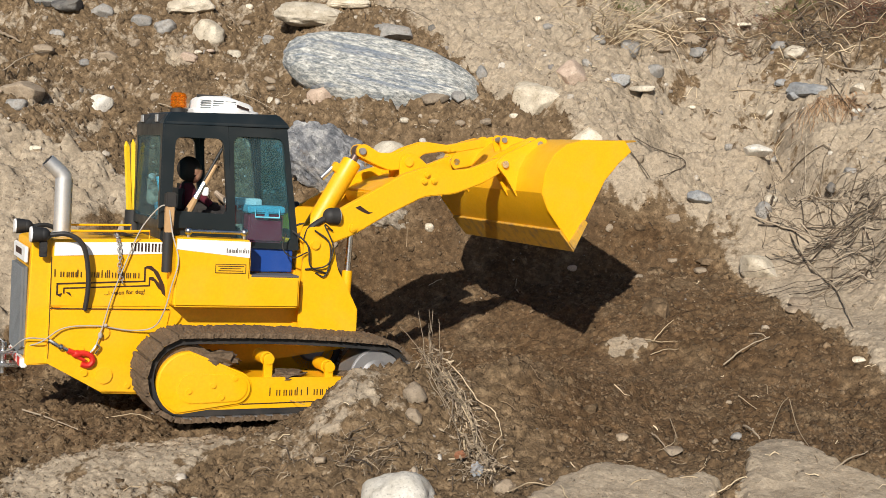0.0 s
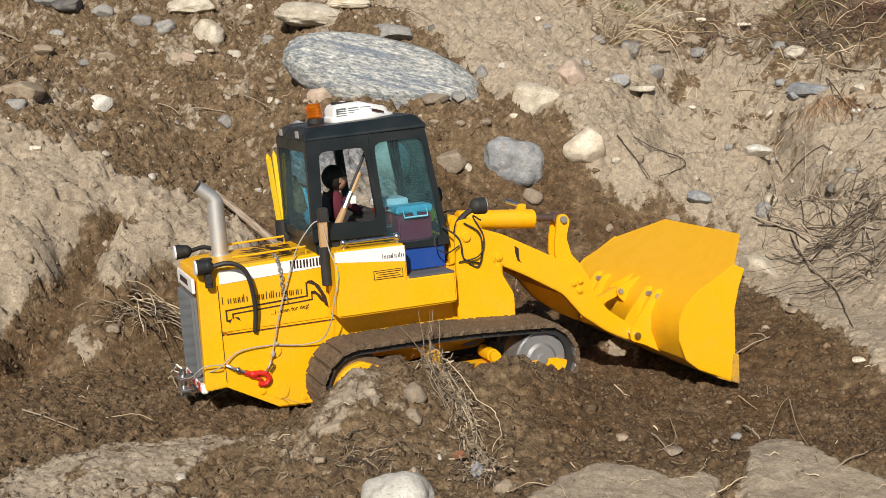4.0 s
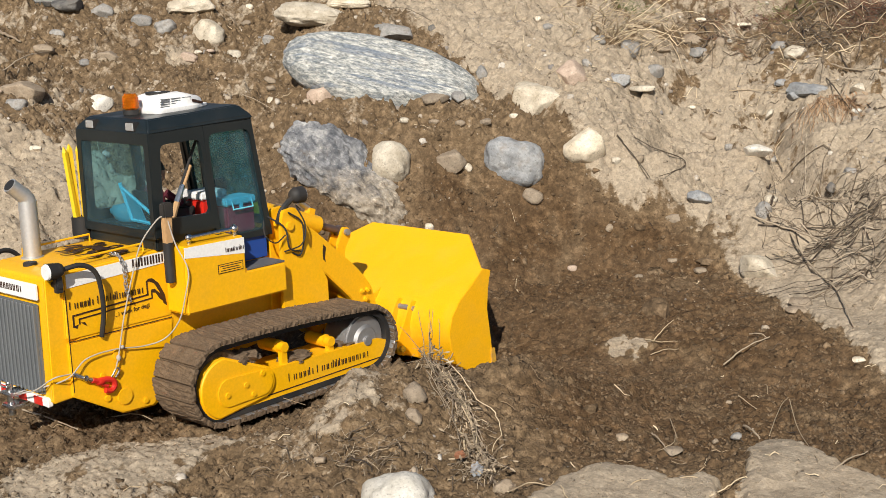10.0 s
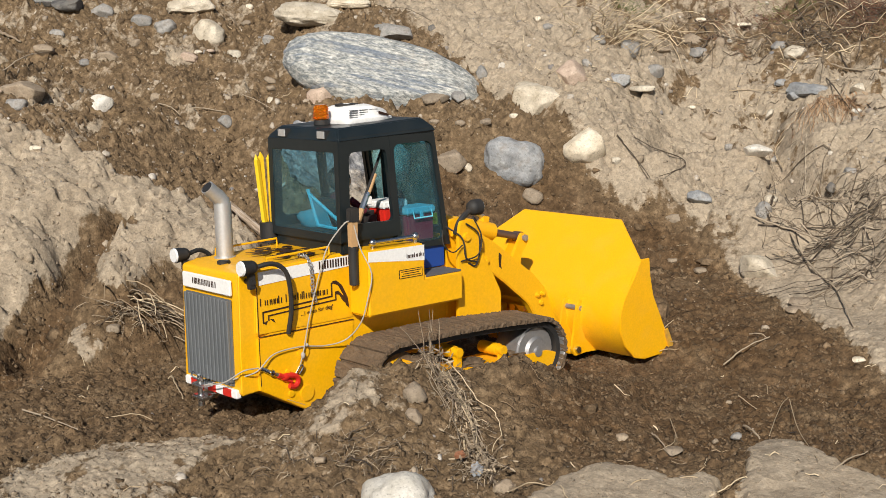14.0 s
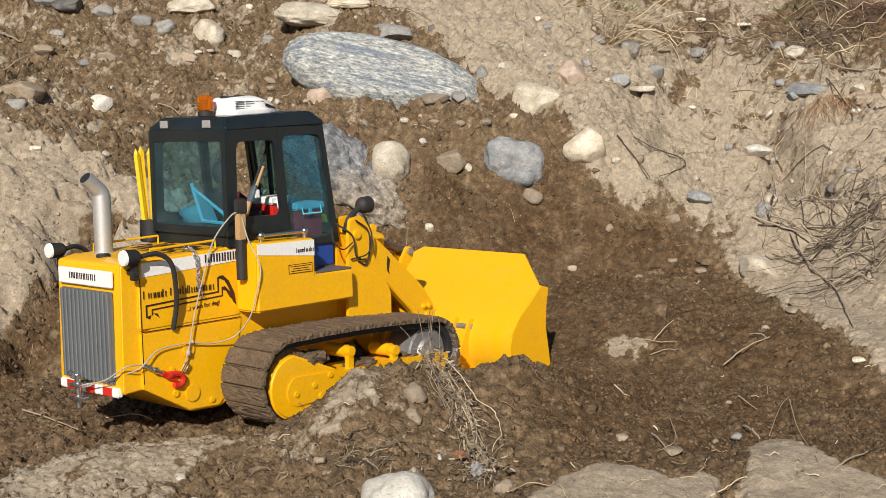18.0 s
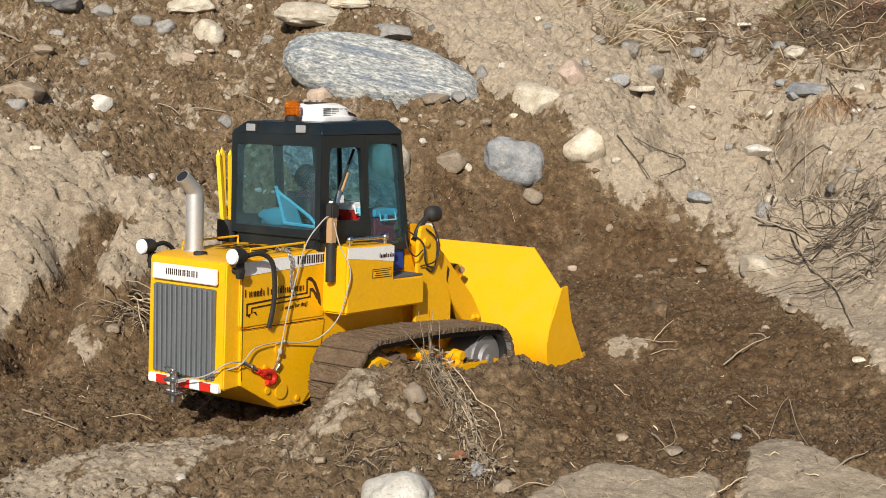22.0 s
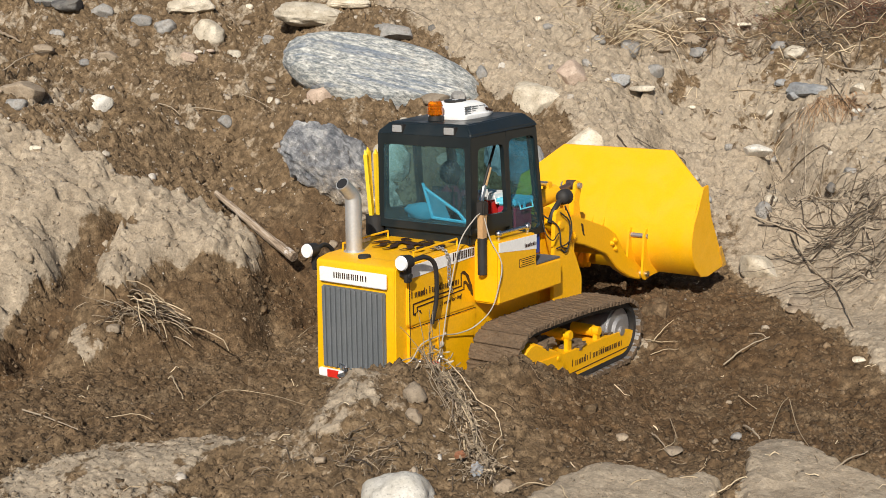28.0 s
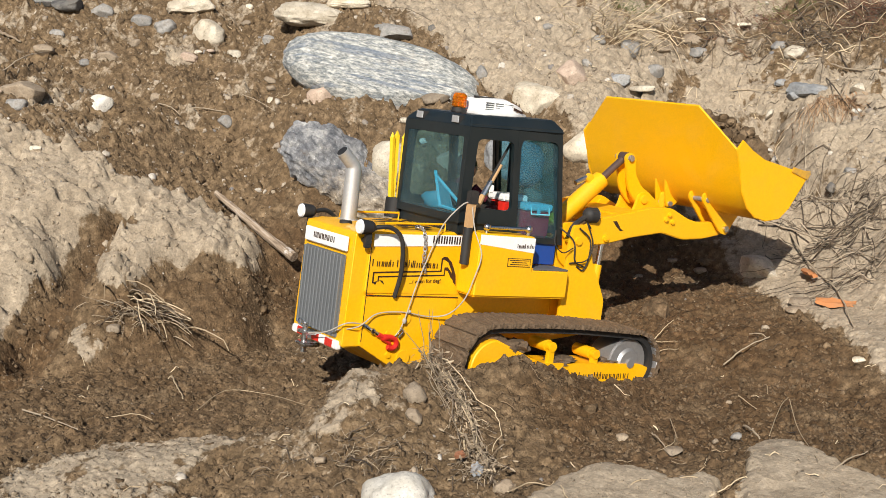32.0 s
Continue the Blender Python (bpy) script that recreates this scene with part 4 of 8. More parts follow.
def cab():
    y = 0.088
    part("cab_floor", join(box(-0.188, -0.074, -0.082, 0.082, 0.238, 0.262, 0.002), box(-0.076, 0.008, -0.082, 0.082, 0.2325, 0.2395, 0.001)), DARK, loader)
    # flank: plate with two window openings
    for s in (-1, 1):
        a = [(-0.191, 0.258), (-0.088, 0.256), (-0.100, 0.404), (-0.191, 0.402)]
        ai = [(-0.176, 0.282), (-0.095, 0.279), (-0.106, 0.386), (-0.174, 0.385)]
        bm = window_frame(rounded(a, 0.001), rounded(ai, 0.010), -y, -y + 0.007)
        part("door_frame", bm if s < 0 else flip(bm), DARK, loader, "dark cab side frame with open window")
        f = [(-0.0865, 0.233), (0.014, 0.231), (-0.0125, 0.404), (-0.0995, 0.404)]
        fi = [(-0.081, 0.2405), (0.003, 0.2405), (-0.018, 0.392), (-0.092, 0.391)]
        bm = window_frame(rounded(f, 0.001), rounded(fi, 0.013), -y, -y + 0.007)
        part("front_side_frame", bm if s < 0 else flip(bm), DARK, loader)
        bm = prism(rounded(fi, 0.013), -y + 0.003, -y + 0.0045, 0)
        if s < 0:
            g = part("side_window", bm, GLASS, loader, "teal tinted side window")
            g.visible_shadow = False
    # rear wall with window
    def across(outer, inner, x0, x1):
        bm = window_frame(rounded(outer, 0.001), rounded(inner, 0.005), x0, x1)
        bmesh.ops.transform(bm, matrix=Matrix(((0, 1, 0, 0), (1, 0, 0, 0), (0, 0, 1, 0), (0, 0, 0, 1))), verts=bm.verts)
        bmesh.ops.recalc_face_normals(bm, faces=bm.faces)
        return bm
    hole = [(-0.079, 0.268), (0.079, 0.268), (0.077, 0.386), (-0.077, 0.386)]
    part("rear_wall", across([(-0.0875, 0.256), (0.0875, 0.256), (0.0875, 0.402), (-0.0875, 0.402)], hole, -0.193, -0.1875), DARK, loader)
    bm = prism(rounded(hole, 0.005), -0.1922, -0.1912, 0)
    bmesh.ops.transform(bm, matrix=Matrix(((0, 1, 0, 0), (1, 0, 0, 0), (0, 0, 1, 0), (0, 0, 0, 1))), verts=bm.verts)
    g = part("rear_window", bm, GLASS, loader, "teal tinted rear window")
    g.visible_shadow = False
    # front wall
    fr = across([(-0.0875, 0.0), (0.0875, 0.0), (0.0875, 0.160), (-0.0875, 0.160)], [(-0.075, 0.012), (0.075, 0.012), (0.072, 0.145), (-0.072, 0.145)], -0.003, 0.003)
    bmesh.ops.transform(fr, matrix=pose(0.0085, 0, 0.247, 0, -8.8, 0), verts=fr.verts)
    part("windscreen_frame", fr, DARK, loader)
    bm = box(-0.0006, 0.0006, -0.076, 0.076, 0.011, 0.146, 0)
    bmesh.ops.transform(bm, matrix=pose(0.0085, 0, 0.247, 0, -8.8, 0), verts=bm.verts)
    g = part("windscreen", bm, GLASS, loader, "teal tinted windscreen")
    g.visible_shadow = False
    part("centre_post", rod((-0.013, 0.028, 0.262), (-0.022, 0.028, 0.402), 0.004, n=8), DARK, loader)
    # roof with sloping shoulders
    bm = bmesh.new()
    lo = [(-0.193, -0.089, 0.400), (-0.009, -0.089, 0.405), (-0.009, 0.089, 0.405), (-0.193, 0.089, 0.400)]
    md = [(-0.1925, -0.089, 0.4045), (-0.009, -0.089, 0.410), (-0.009, 0.089, 0.410), (-0.1925, 0.089, 0.4045)]
    hi = [(-0.181, -0.072, 0.4195), (-0.0215, -0.072, 0.426), (-0.0215, 0.072, 0.426), (-0.181, 0.072, 0.4195)]
    rings = [[bm.verts.new(v) for v in r] for r in (lo, md, hi)]
    for a, b in zip(rings, rings[1:]):
        for i in range(4):
            bm.faces.new((a[i], a[(i + 1) % 4], b[(i + 1) % 4], b[i]))
    bm.faces.new(rings[0][::-1]), bm.faces.new(rings[2])
    bmesh.ops.recalc_face_normals(bm, faces=bm.faces)
    roof = part("roof", bevel(bm, 0.004, 3, 0.2), DARK, loader, "dark grey cab roof with sloping shoulders")
    for s in (-1, 1):
        lamp = part("roof_lamp", box(-0.1935, -0.183, s * 0.049 - 0.0105, s * 0.049 + 0.0105, 0.4035, 0.4165, 0.001), BLACK, roof)
        part("lens", box(-0.1945, -0.1925, s * 0.049 - 0.009, s * 0.049 + 0.009, 0.405, 0.4155, 0.0006), LAMPGLASS, roof)
    # beacon
    bc = part("beacon", join(rod((-0.1505, 0.007, 0.420), (-0.1505, 0.007, 0.428), 0.0115, n=20, w=0.001), rod((-0.1505, 0.007, 0.428), (-0.1505, 0.007, 0.440), 0.004, n=12)), BLACK, loader)
    part("beacon_dome", join(rod((-0.1505, 0.007, 0.4275), (-0.1505, 0.007, 0.4505), 0.0118, 0.0105, 24, 0.002), *[rod((-0.1505, 0.007, 0.4305 + k * 0.0042), (-0.1505, 0.007, 0.4323 + k * 0.0042), 0.0124 - k * 0.0002, n=24) for k in range(4)]), AMBER, bc, "orange beacon dome")
    part("beacon_reflector", rod((-0.1505, 0.007, 0.430), (-0.1505, 0.007, 0.445), 0.0055, n=10), CHROME, bc)
    # air conditioner
    plan = rounded([(-0.136, -0.036), (-0.072, -0.040), (-0.036, -0.022), (-0.036, 0.022), (-0.072, 0.040), (-0.136, 0.036)], 0.012, 5)
    bm = bmesh.new()
    rings = []
    for k, z in ((1.0, 0.0), (1.02, 0.002), (1.01, 0.0065), (0.90, 0.0085), (0.86, 0.018), (0.78, 0.0235), (0.66, 0.0258), (0.45, 0.0268)):
        rings.append([bm.verts.new((-0.094 + (x + 0.094) * k, y * k, 0.4225 + (x + 0.094) * 0.035 + z * (1 - max(0, (x + 0.085) * 7.5)))) for x, y in plan])
    for a, b in zip(rings, rings[1:]):
        for i in range(len(plan)):
            bm.faces.new((a[i], a[(i + 1) % len(plan)], b[(i + 1) % len(plan)], b[i]))
    bm.faces.new(rings[0][::-1]), bm.faces.new(rings[-1])
    bmesh.ops.recalc_face_normals(bm, faces=bm.faces)
    u = part("air_conditioner", bm, WHITE, loader, "white roof air conditioner with slots")
    part("fan_opening", rod((-0.108, 0.0, 0.4465), (-0.108, 0.0, 0.4498), 0.0175, n=24), BLACK, u)
    part("fan_hub", rod((-0.108, 0.0, 0.4498), (-0.108, 0.0, 0.4502), 0.005, n=20), WHITE, u)
    for s in (-1, 1):
        for r in range(4):
            for k in range(3):
                x = -0.128 + k * 0.0185
                part("slot", box(x, x + 0.0155, min(s * 0.0318, s * 0.0338), max(s * 0.0318, s * 0.0338), 0.4300 + r * 0.0034, 0.4312 + r * 0.0034, 0), GREYFIN, u)
        for k in range(9):
            x = -0.074 + k * 0.0021
            part("lettering_bar", box(x, x + 0.0015, min(s * 0.0325, s * 0.0350), max(s * 0.0325, s * 0.0350), 0.4335 - k * 0.0005, 0.4375 - k * 0.0006, 0), INK, u)
    # inside
    seat = part("seat", join(box(-0.13, -0.075, -0.03, 0.03, 0.262, 0.288, 0.006), box(-0.151, -0.137, -0.028, 0.028, 0.275, 0.318, 0.007, 4)), BLACK, loader, "black driver's seat")
    part("console", box(-0.03, 0.0, 0.02, 0.075, 0.262, 0.29, 0.004), DARK, loader)
    sheet_bm = bmesh.new()
    ring = [[sheet_bm.verts.new((x + dx, y, z)) for x, y, z in ((-0.1735, 0.015, 0.324), (-0.1655, 0.0045, 0.273), (-0.1655, -0.030, 0.2715), (-0.169, -0.020, 0.297))] for dx in (0.0, 0.0012)]
    sheet_bm.faces.new(ring[0]), sheet_bm.faces.new(ring[1][::-1])
    for k in range(4):
        sheet_bm.faces.new((ring[0][k], ring[1][k], ring[1][(k + 1) % 4], ring[0][(k + 1) % 4]))
    part("blue_cloth", sheet_bm, BLUEGREY, loader, "pale blue cloth on the rear shelf")
    st = part("blue_strap", join(tube([(-0.174, 0.016, 0.326), (-0.166, 0.004, 0.272)], 0.0026, 6), tube([(-0.166, 0.004, 0.272), (-0.166, -0.060, 0.270)], 0.0026, 6), tube([(-0.172, 0.014, 0.318), (-0.166, -0.045, 0.284), (-0.166, -0.060, 0.270)], 0.0026, 6)), SKYBLUE, loader, "light blue strap on the rear shelf")
    part("rear_shelf", box(-0.185, -0.155, -0.07, 0.07, 0.262, 0.268, 0.001), BLACK, loader)
    part("folded_jacket", lump_mesh(-0.160, 0.03, 0.278, 0.012, 0.03, 0.014, 9, 3, 0.25), BLUEGREY, loader, "pale blue folded cloth")
    part("tank_inset", box(-0.064, 0.006, -0.0835, -0.0795, 0.198, 0.238, 0.001), BLUE, loader, "blue toolbox behind the step")


def fittings():
    # exhaust
    e = (-0.303, 0.048)
    st = part("exhaust_pipe", join(rod((e[0], e[1], 0.232), (e[0], e[1], 0.316), 0.0125, n=24), rod((e[0], e[1], 0.232), (e[0], e[1], 0.238), 0.0165, n=24, w=0.001)), EXHAUST, loader, "bright polished metal exhaust stack with bent tip")
    bm = tube([(e[0], e[1], 0.312), (e[0] - 0.001, e[1], 0.319), (e[0] - 0.006, e[1], 0.325), (e[0] - 0.024, e[1], 0.341)], 0.0122, 20, 0.0105)
    part("exhaust_tip", bm, EXHAUST, st)
    part("exhaust_mouth", rod((e[0] - 0.0235, e[1], 0.3405), (e[0] - 0.0247, e[1], 0.3416), 0.0088, n=16), BLACK, st)
    # stakes in a holder
    part("stake_holder", rod((-0.188, 0.100, 0.240), (-0.188, 0.100, 0.272), 0.0155, n=20, w=0.001), BLACK, loader)
    for dx, dy, tx, ty, z in ((-0.008, 0.0, -0.016, 0.004, 0.368), (-0.003, 0.004, -0.006, 0.007, 0.371), (0.003, -0.004, 0.002, -0.002, 0.368), (0.008, 0.002, 0.011, -0.004, 0.373)):
        bm = rod((-0.188 + dx, 0.100 + dy, 0.255), (-0.188 + tx, 0.100 + ty, z), 0.0042, n=4)
        tip = rod((-0.188 + tx, 0.100 + ty, z), (-0.188 + tx * 1.08, 0.100 + ty * 1.05, z + 0.008), 0.0042, 0.0006, 4)
        part("stake", join(bm, tip), STAKEY, loader, "yellow wooden stake")
    # rear work lamps on bent arms
    for s in (-1, 1):
        l = part("work_lamp", join(rod((-0.3635, s * 0.088, 0.2425), (-0.349, s * 0.088, 0.2425), 0.0115, 0.0098, 24, 0.001), ball((-0.348, s * 0.088, 0.2425), 0.0098)), BLACK, loader, "round black work lamp")
        part("lens", rod((-0.3655, s * 0.088, 0.2425), (-0.363, s * 0.088, 0.2425), 0.0098, 0.0108, 24), LAMPWHITE, l)
        part("lamp_bracket", join(box(-0.352, -0.342, s * 0.086 - 0.004, s * 0.086 + 0.004, 0.212, 0.234, 0.001), rod((-0.347, s * 0.074, 0.222), (-0.347, s * 0.092, 0.222), 0.004)), BLACK, l)
        part("lamp_hose", tube(spline([(-0.343, s * 0.088, 0.2415), (-0.318, s * 0.094, 0.2445), (-0.299, s * 0.096, 0.234), (-0.290, s * 0.094, 0.212), (-0.286, s * 0.090, 0.175), (-0.288, s * 0.083, 0.140)], 5), 0.0034, 8), BLACK, l)
    # front lamps on stalks
    for s in (-1, 1):
        l = part("front_lamp", join(ball((0.058, s * 0.096, 0.283), 0.0125), rod((0.058, s * 0.096, 0.283), (0.069, s * 0.096, 0.283), 0.0122, 0.0128, 20)), BLACK, loader, "round black front lamp")
        part("lens", rod((0.0688, s * 0.096, 0.283), (0.0705, s * 0.096, 0.283), 0.0115, n=20), LAMPGLASS, l)
        part("lamp_stalk", tube(spline([(0.052, s * 0.096, 0.281), (0.036, s * 0.097, 0.272), (0.026, s * 0.096, 0.262), (0.022, s * 0.092, 0.245)], 5), 0.0045, 8), BLACK, l)
    # wooden handle in a black tube on the flank
    hh = part("handle_tube", rod((-0.1815, -0.0995, 0.196), (-0.1815, -0.0995, 0.252), 0.0072, n=14, w=0.0006), BLACK, loader)
    part("wooden_handle", prism(rounded([(-0.187, 0.245), (-0.176, 0.245), (-0.1745, 0.292), (-0.184, 0.300), (-0.187, 0.287)], 0.003), -0.1045, -0.0945, 0.001), WOOD, hh, "bare wooden tool handle")
    part("tool_head", box(-0.188, -0.172, -0.106, -0.093, 0.286, 0.3075, 0.002), BLACK, hh)
    # red hook with shackles and cords
    hk = part("hook", join(tube(spline([(-0.309, -0.083, 0.084), (-0.298, -0.083, 0.080), (-0.287, -0.083, 0.080), (-0.277, -0.083, 0.076), (-0.275, -0.083, 0.068), (-0.281, -0.083, 0.063), (-0.290, -0.083, 0.065)], 5), 0.0040, 8), ball((-0.296, -0.083, 0.079), 0.0056, 1.5, 0.8, 1.0), tube([(-0.296, -0.083, 0.075), (-0.285, -0.083, 0.070)], 0.0022, 8)), RED, loader, "red hook on grey cords")
    part("shackle", join(tube(spline([(-0.334, -0.08, 0.098), (-0.326, -0.083, 0.093), (-0.318, -0.083, 0.089), (-0.308, -0.083, 0.084)], 4), 0.0032, 8), ball((-0.318, -0.083, 0.089), 0.0048), rod((-0.322, -0.089, 0.091), (-0.322, -0.077, 0.091), 0.002, n=8)), CHROME, hk)
    part("shackle_bow", tube(spline([(-0.279, -0.083, 0.080), (-0.274, -0.084, 0.087), (-0.270, -0.084, 0.092), (-0.266, -0.084, 0.088), (-0.272, -0.083, 0.079)], 4), 0.0014, 6), CHROME, hk)
    cord = [[(-0.385, -0.004, 0.070), (-0.380, -0.055, 0.082), (-0.365, -0.082, 0.100), (-0.340, -0.083, 0.100)],
            [(-0.368, -0.06, 0.085), (-0.345, -0.085, 0.096), (-0.315, -0.084, 0.115), (-0.27, -0.084, 0.118), (-0.225, -0.084, 0.112), (-0.195, -0.094, 0.118), (-0.186, -0.118, 0.145), (-0.18, -0.128, 0.18), (-0.172, -0.128, 0.215), (-0.178, -0.112, 0.25), (-0.182, -0.104, 0.283)],
            [(-0.271, -0.083, 0.090), (-0.264, -0.085, 0.115), (-0.252, -0.085, 0.16), (-0.232, -0.084, 0.215), (-0.216, -0.086, 0.255), (-0.196, -0.098, 0.285), (-0.183, -0.1, 0.29)]]
    part("cord_knot", join(ball((-0.266, -0.0845, 0.105), 0.0032, 1, 1, 1.5), ball((-0.259, -0.085, 0.119), 0.0026)), ROPE, loader)
    for c in cord:
        part("cord", tube(spline(c, 6), 0.0010, 6), ROPE, loader)
    # chain over the hood edge
    pts = spline([(-0.246, -0.055, 0.2425), (-0.246, -0.072, 0.2435), (-0.246, -0.0815, 0.236), (-0.243, -0.0825, 0.216), (-0.243, -0.0825, 0.196), (-0.238, -0.0825, 0.178)], 4)
    for k, (a, b) in enumerate(zip(pts[::1], pts[1:])):
        d = (b - a)
        m = Matrix.Translation((a + b) / 2) @ d.to_track_quat("X", "Z").to_matrix().to_4x4() @ pose(0, 0, 0, 90 * (k % 2), 0, 0)
        L, W = d.length * 0.66, 0.0024
        bm = tube([m @ Vector(v) for v in ((-L, 0, -W * 0.4), (-L, 0, W * 0.4), (-L * 0.6, 0, W), (L * 0.6, 0, W), (L, 0, W * 0.4), (L, 0, -W * 0.4), (L * 0.6, 0, -W), (-L * 0.6, 0, -W), (-L, 0, -W * 0.4))], 0.0008, 5)
        part("chain_link", bm, STEEL, loader)


def tower():
    plate = rounded([(0.012, 0.10), (0.104, 0.092), (0.104, 0.146), (0.086, 0.180), (0.070, 0.205), (0.060, 0.250), (0.046, 0.268), (0.022, 0.266), (0.016, 0.240)], 0.006)
    for y0, y1 in ((-0.105, -0.0985), (-0.0785, -0.072), (0.072, 0.0785), (0.0985, 0.105)):
        part("boom_tower_plate", prism(plate, y0, y1, 0.001), YELLOW, loader)
    part("tower_crossbeam", box(0.02, 0.075, -0.075, 0.075, 0.18, 0.235, 0.003), YELLOW, loader)
    for s in (-1, 1):
        part("pivot_pin", rod((A[0], s * 0.071, A[1]), (A[0], s * 0.109, A[1]), 0.007, n=18, w=0.001), YELLOW, loader)
        part("gusset_plate", prism([(0.083, 0.088), (0.108, 0.088), (0.108, 0.150), (0.088, 0.184)], min(s * 0.079, s * 0.083), max(s * 0.079, s * 0.083), 0.001), YELLOW, loader)
    for k, (c, r) in enumerate((([(0.018, -0.108, 0.205), (0.05, -0.112, 0.212), (0.058, -0.112, 0.24), (0.045, -0.108, 0.27), (0.06, -0.1, 0.262)], 0.0016), ([(0.0, -0.095, 0.26), (0.02, -0.11, 0.24), (0.025, -0.112, 0.21), (0.05, -0.108, 0.20)], 0.0018), ([(-0.01, -0.098, 0.255), (-0.018, -0.11, 0.235), (-0.002, -0.113, 0.222), (0.02, -0.11, 0.23)], 0.0014), ([(0.01, 0.02, 0.235), (0.05, 0.03, 0.262), (0.075, 0.01, 0.262), (0.095, 0.0, 0.245)], 0.0022), ([(0.03, -0.108, 0.262), (0.052, -0.111, 0.245), (0.055, -0.11, 0.215), (0.048, -0.108, 0.195), (0.035, -0.106, 0.2)], 0.0018))):
        part("hydraulic_hose", tube(spline(c, 6), r * 0.72, 8), BLACK, loader)


# kinematics of the loader arm, in the machine's upright plane
A = (0.0327, 0.2408)          # boom pivot
BOOM_PIN, LIFT_PIN, LEVER_PIN = (0.3284, 0.0), (0.0653, -0.001), (0.2116, 0.0464)
LEVER_R = 0.0769


def plane(x, z, angle):
    """A pose in the machine's space, turned by angle (degrees, nose up) in its upright plane."""
    return pose(x, 0, z, 0, -angle, 0)


def boom_parts():
    out = rounded([(0.0, 0.018), (-0.014, 0.0), (0.0, -0.010), (0.066, -0.011), (0.12, -0.004), (0.19, 0.0), (0.238, -0.0145), (0.286, -0.0165), (0.329, -0.012), (0.343, 0.0), (0.330, 0.011), (0.276, 0.0125), (0.25, 0.020), (0.21, 0.041), (0.17, 0.044), (0.055, 0.032)], 0.008, 3)
    boom = part("boom", join(prism(out, -0.0955, -0.082, 0.0015), prism(out, 0.082, 0.0955, 0.0015), rod((0.2, -0.084, 0.014), (0.2, 0.084, 0.014), 0.014), box(0.13, 0.19, -0.083, 0.083, 0.006, 0.030, 0.003)), YELLOW, loader, "yellow boom with two cranked arms")
    for s in (-1, 1):
        for x, z, r in ((*BOOM_PIN, 0.0075), (*LIFT_PIN, 0.006), (0.197, 0.022, 0.0045), (0.212, 0.017, 0.0045), (0.205, 0.03, 0.0045)):
            part("boom_bolt", join(rod((x, s * 0.080, z), (x, s * 0.0995, z), r, n=16, w=0.0008), rod((x, s * 0.099, z), (x, s * 0.101, z), r * 0.5, n=6)), CHROME if r > 0.007 else YELLOW, boom)
        part("arm_print", prism([(0.080, 0.026), (0.088, 0.026), (0.098, 0.012), (0.104, 0.009), (0.096, 0.009), (0.088, 0.016)], min(s * 0.0954, s * 0.0958), max(s * 0.0954, s * 0.0958), 0), INK, boom)
    for s in (-1, 1):
        part("lever_bracket", prism(rounded([(0.17, 0.02), (0.25, 0.012), (0.228, 0.052), (0.215, 0.0605), (0.200, 0.056), (0.19, 0.03)], 0.008), min(s * 0.018, s * 0.024), max(s * 0.018, s * 0.024), 0.001), YELLOW, boom)
    lev = rounded([(-0.060, 0.060), (-0.049, 0.069), (-0.037, 0.064), (-0.027, 0.038), (-0.004, 0.020), (0.015, 0.0165), (0.045, 0.005), (0.072, -0.022), (0.082, -0.031), (0.075, -0.041), (0.060, -0.026), (0.03, -0.008), (0.0, -0.011), (-0.013, -0.005), (-0.030, 0.006), (-0.042, 0.025)], 0.006, 3)
    lever = part("bucket_lever", join(prism(lev, -0.0145, -0.008, 0.001), prism(lev, 0.008, 0.0145, 0.001), rod((0, -0.027, 0), (0, 0.027, 0), 0.0075, n=16, w=0.0008)), YELLOW, loader, "yellow cranked bucket lever")
    part("lever_pin", rod((-0.049, -0.02, 0.0585), (-0.049, 0.02, 0.0585), 0.0055, n=14, w=0.0006), STEEL, lever)
    part("lever_pin", rod((0.074, -0.018, -0.032), (0.074, 0.018, -0.032), 0.005, n=14, w=0.0006), YELLOW, lever)
    link = part("bucket_link", join(prism(rounded([(-0.007, -0.007), (LINK + 0.007, -0.007), (LINK + 0.007, 0.007), (-0.007, 0.007)], 0.006), -0.007, 0.007, 0.001)), YELLOW, loader)
    return boom, lever, link


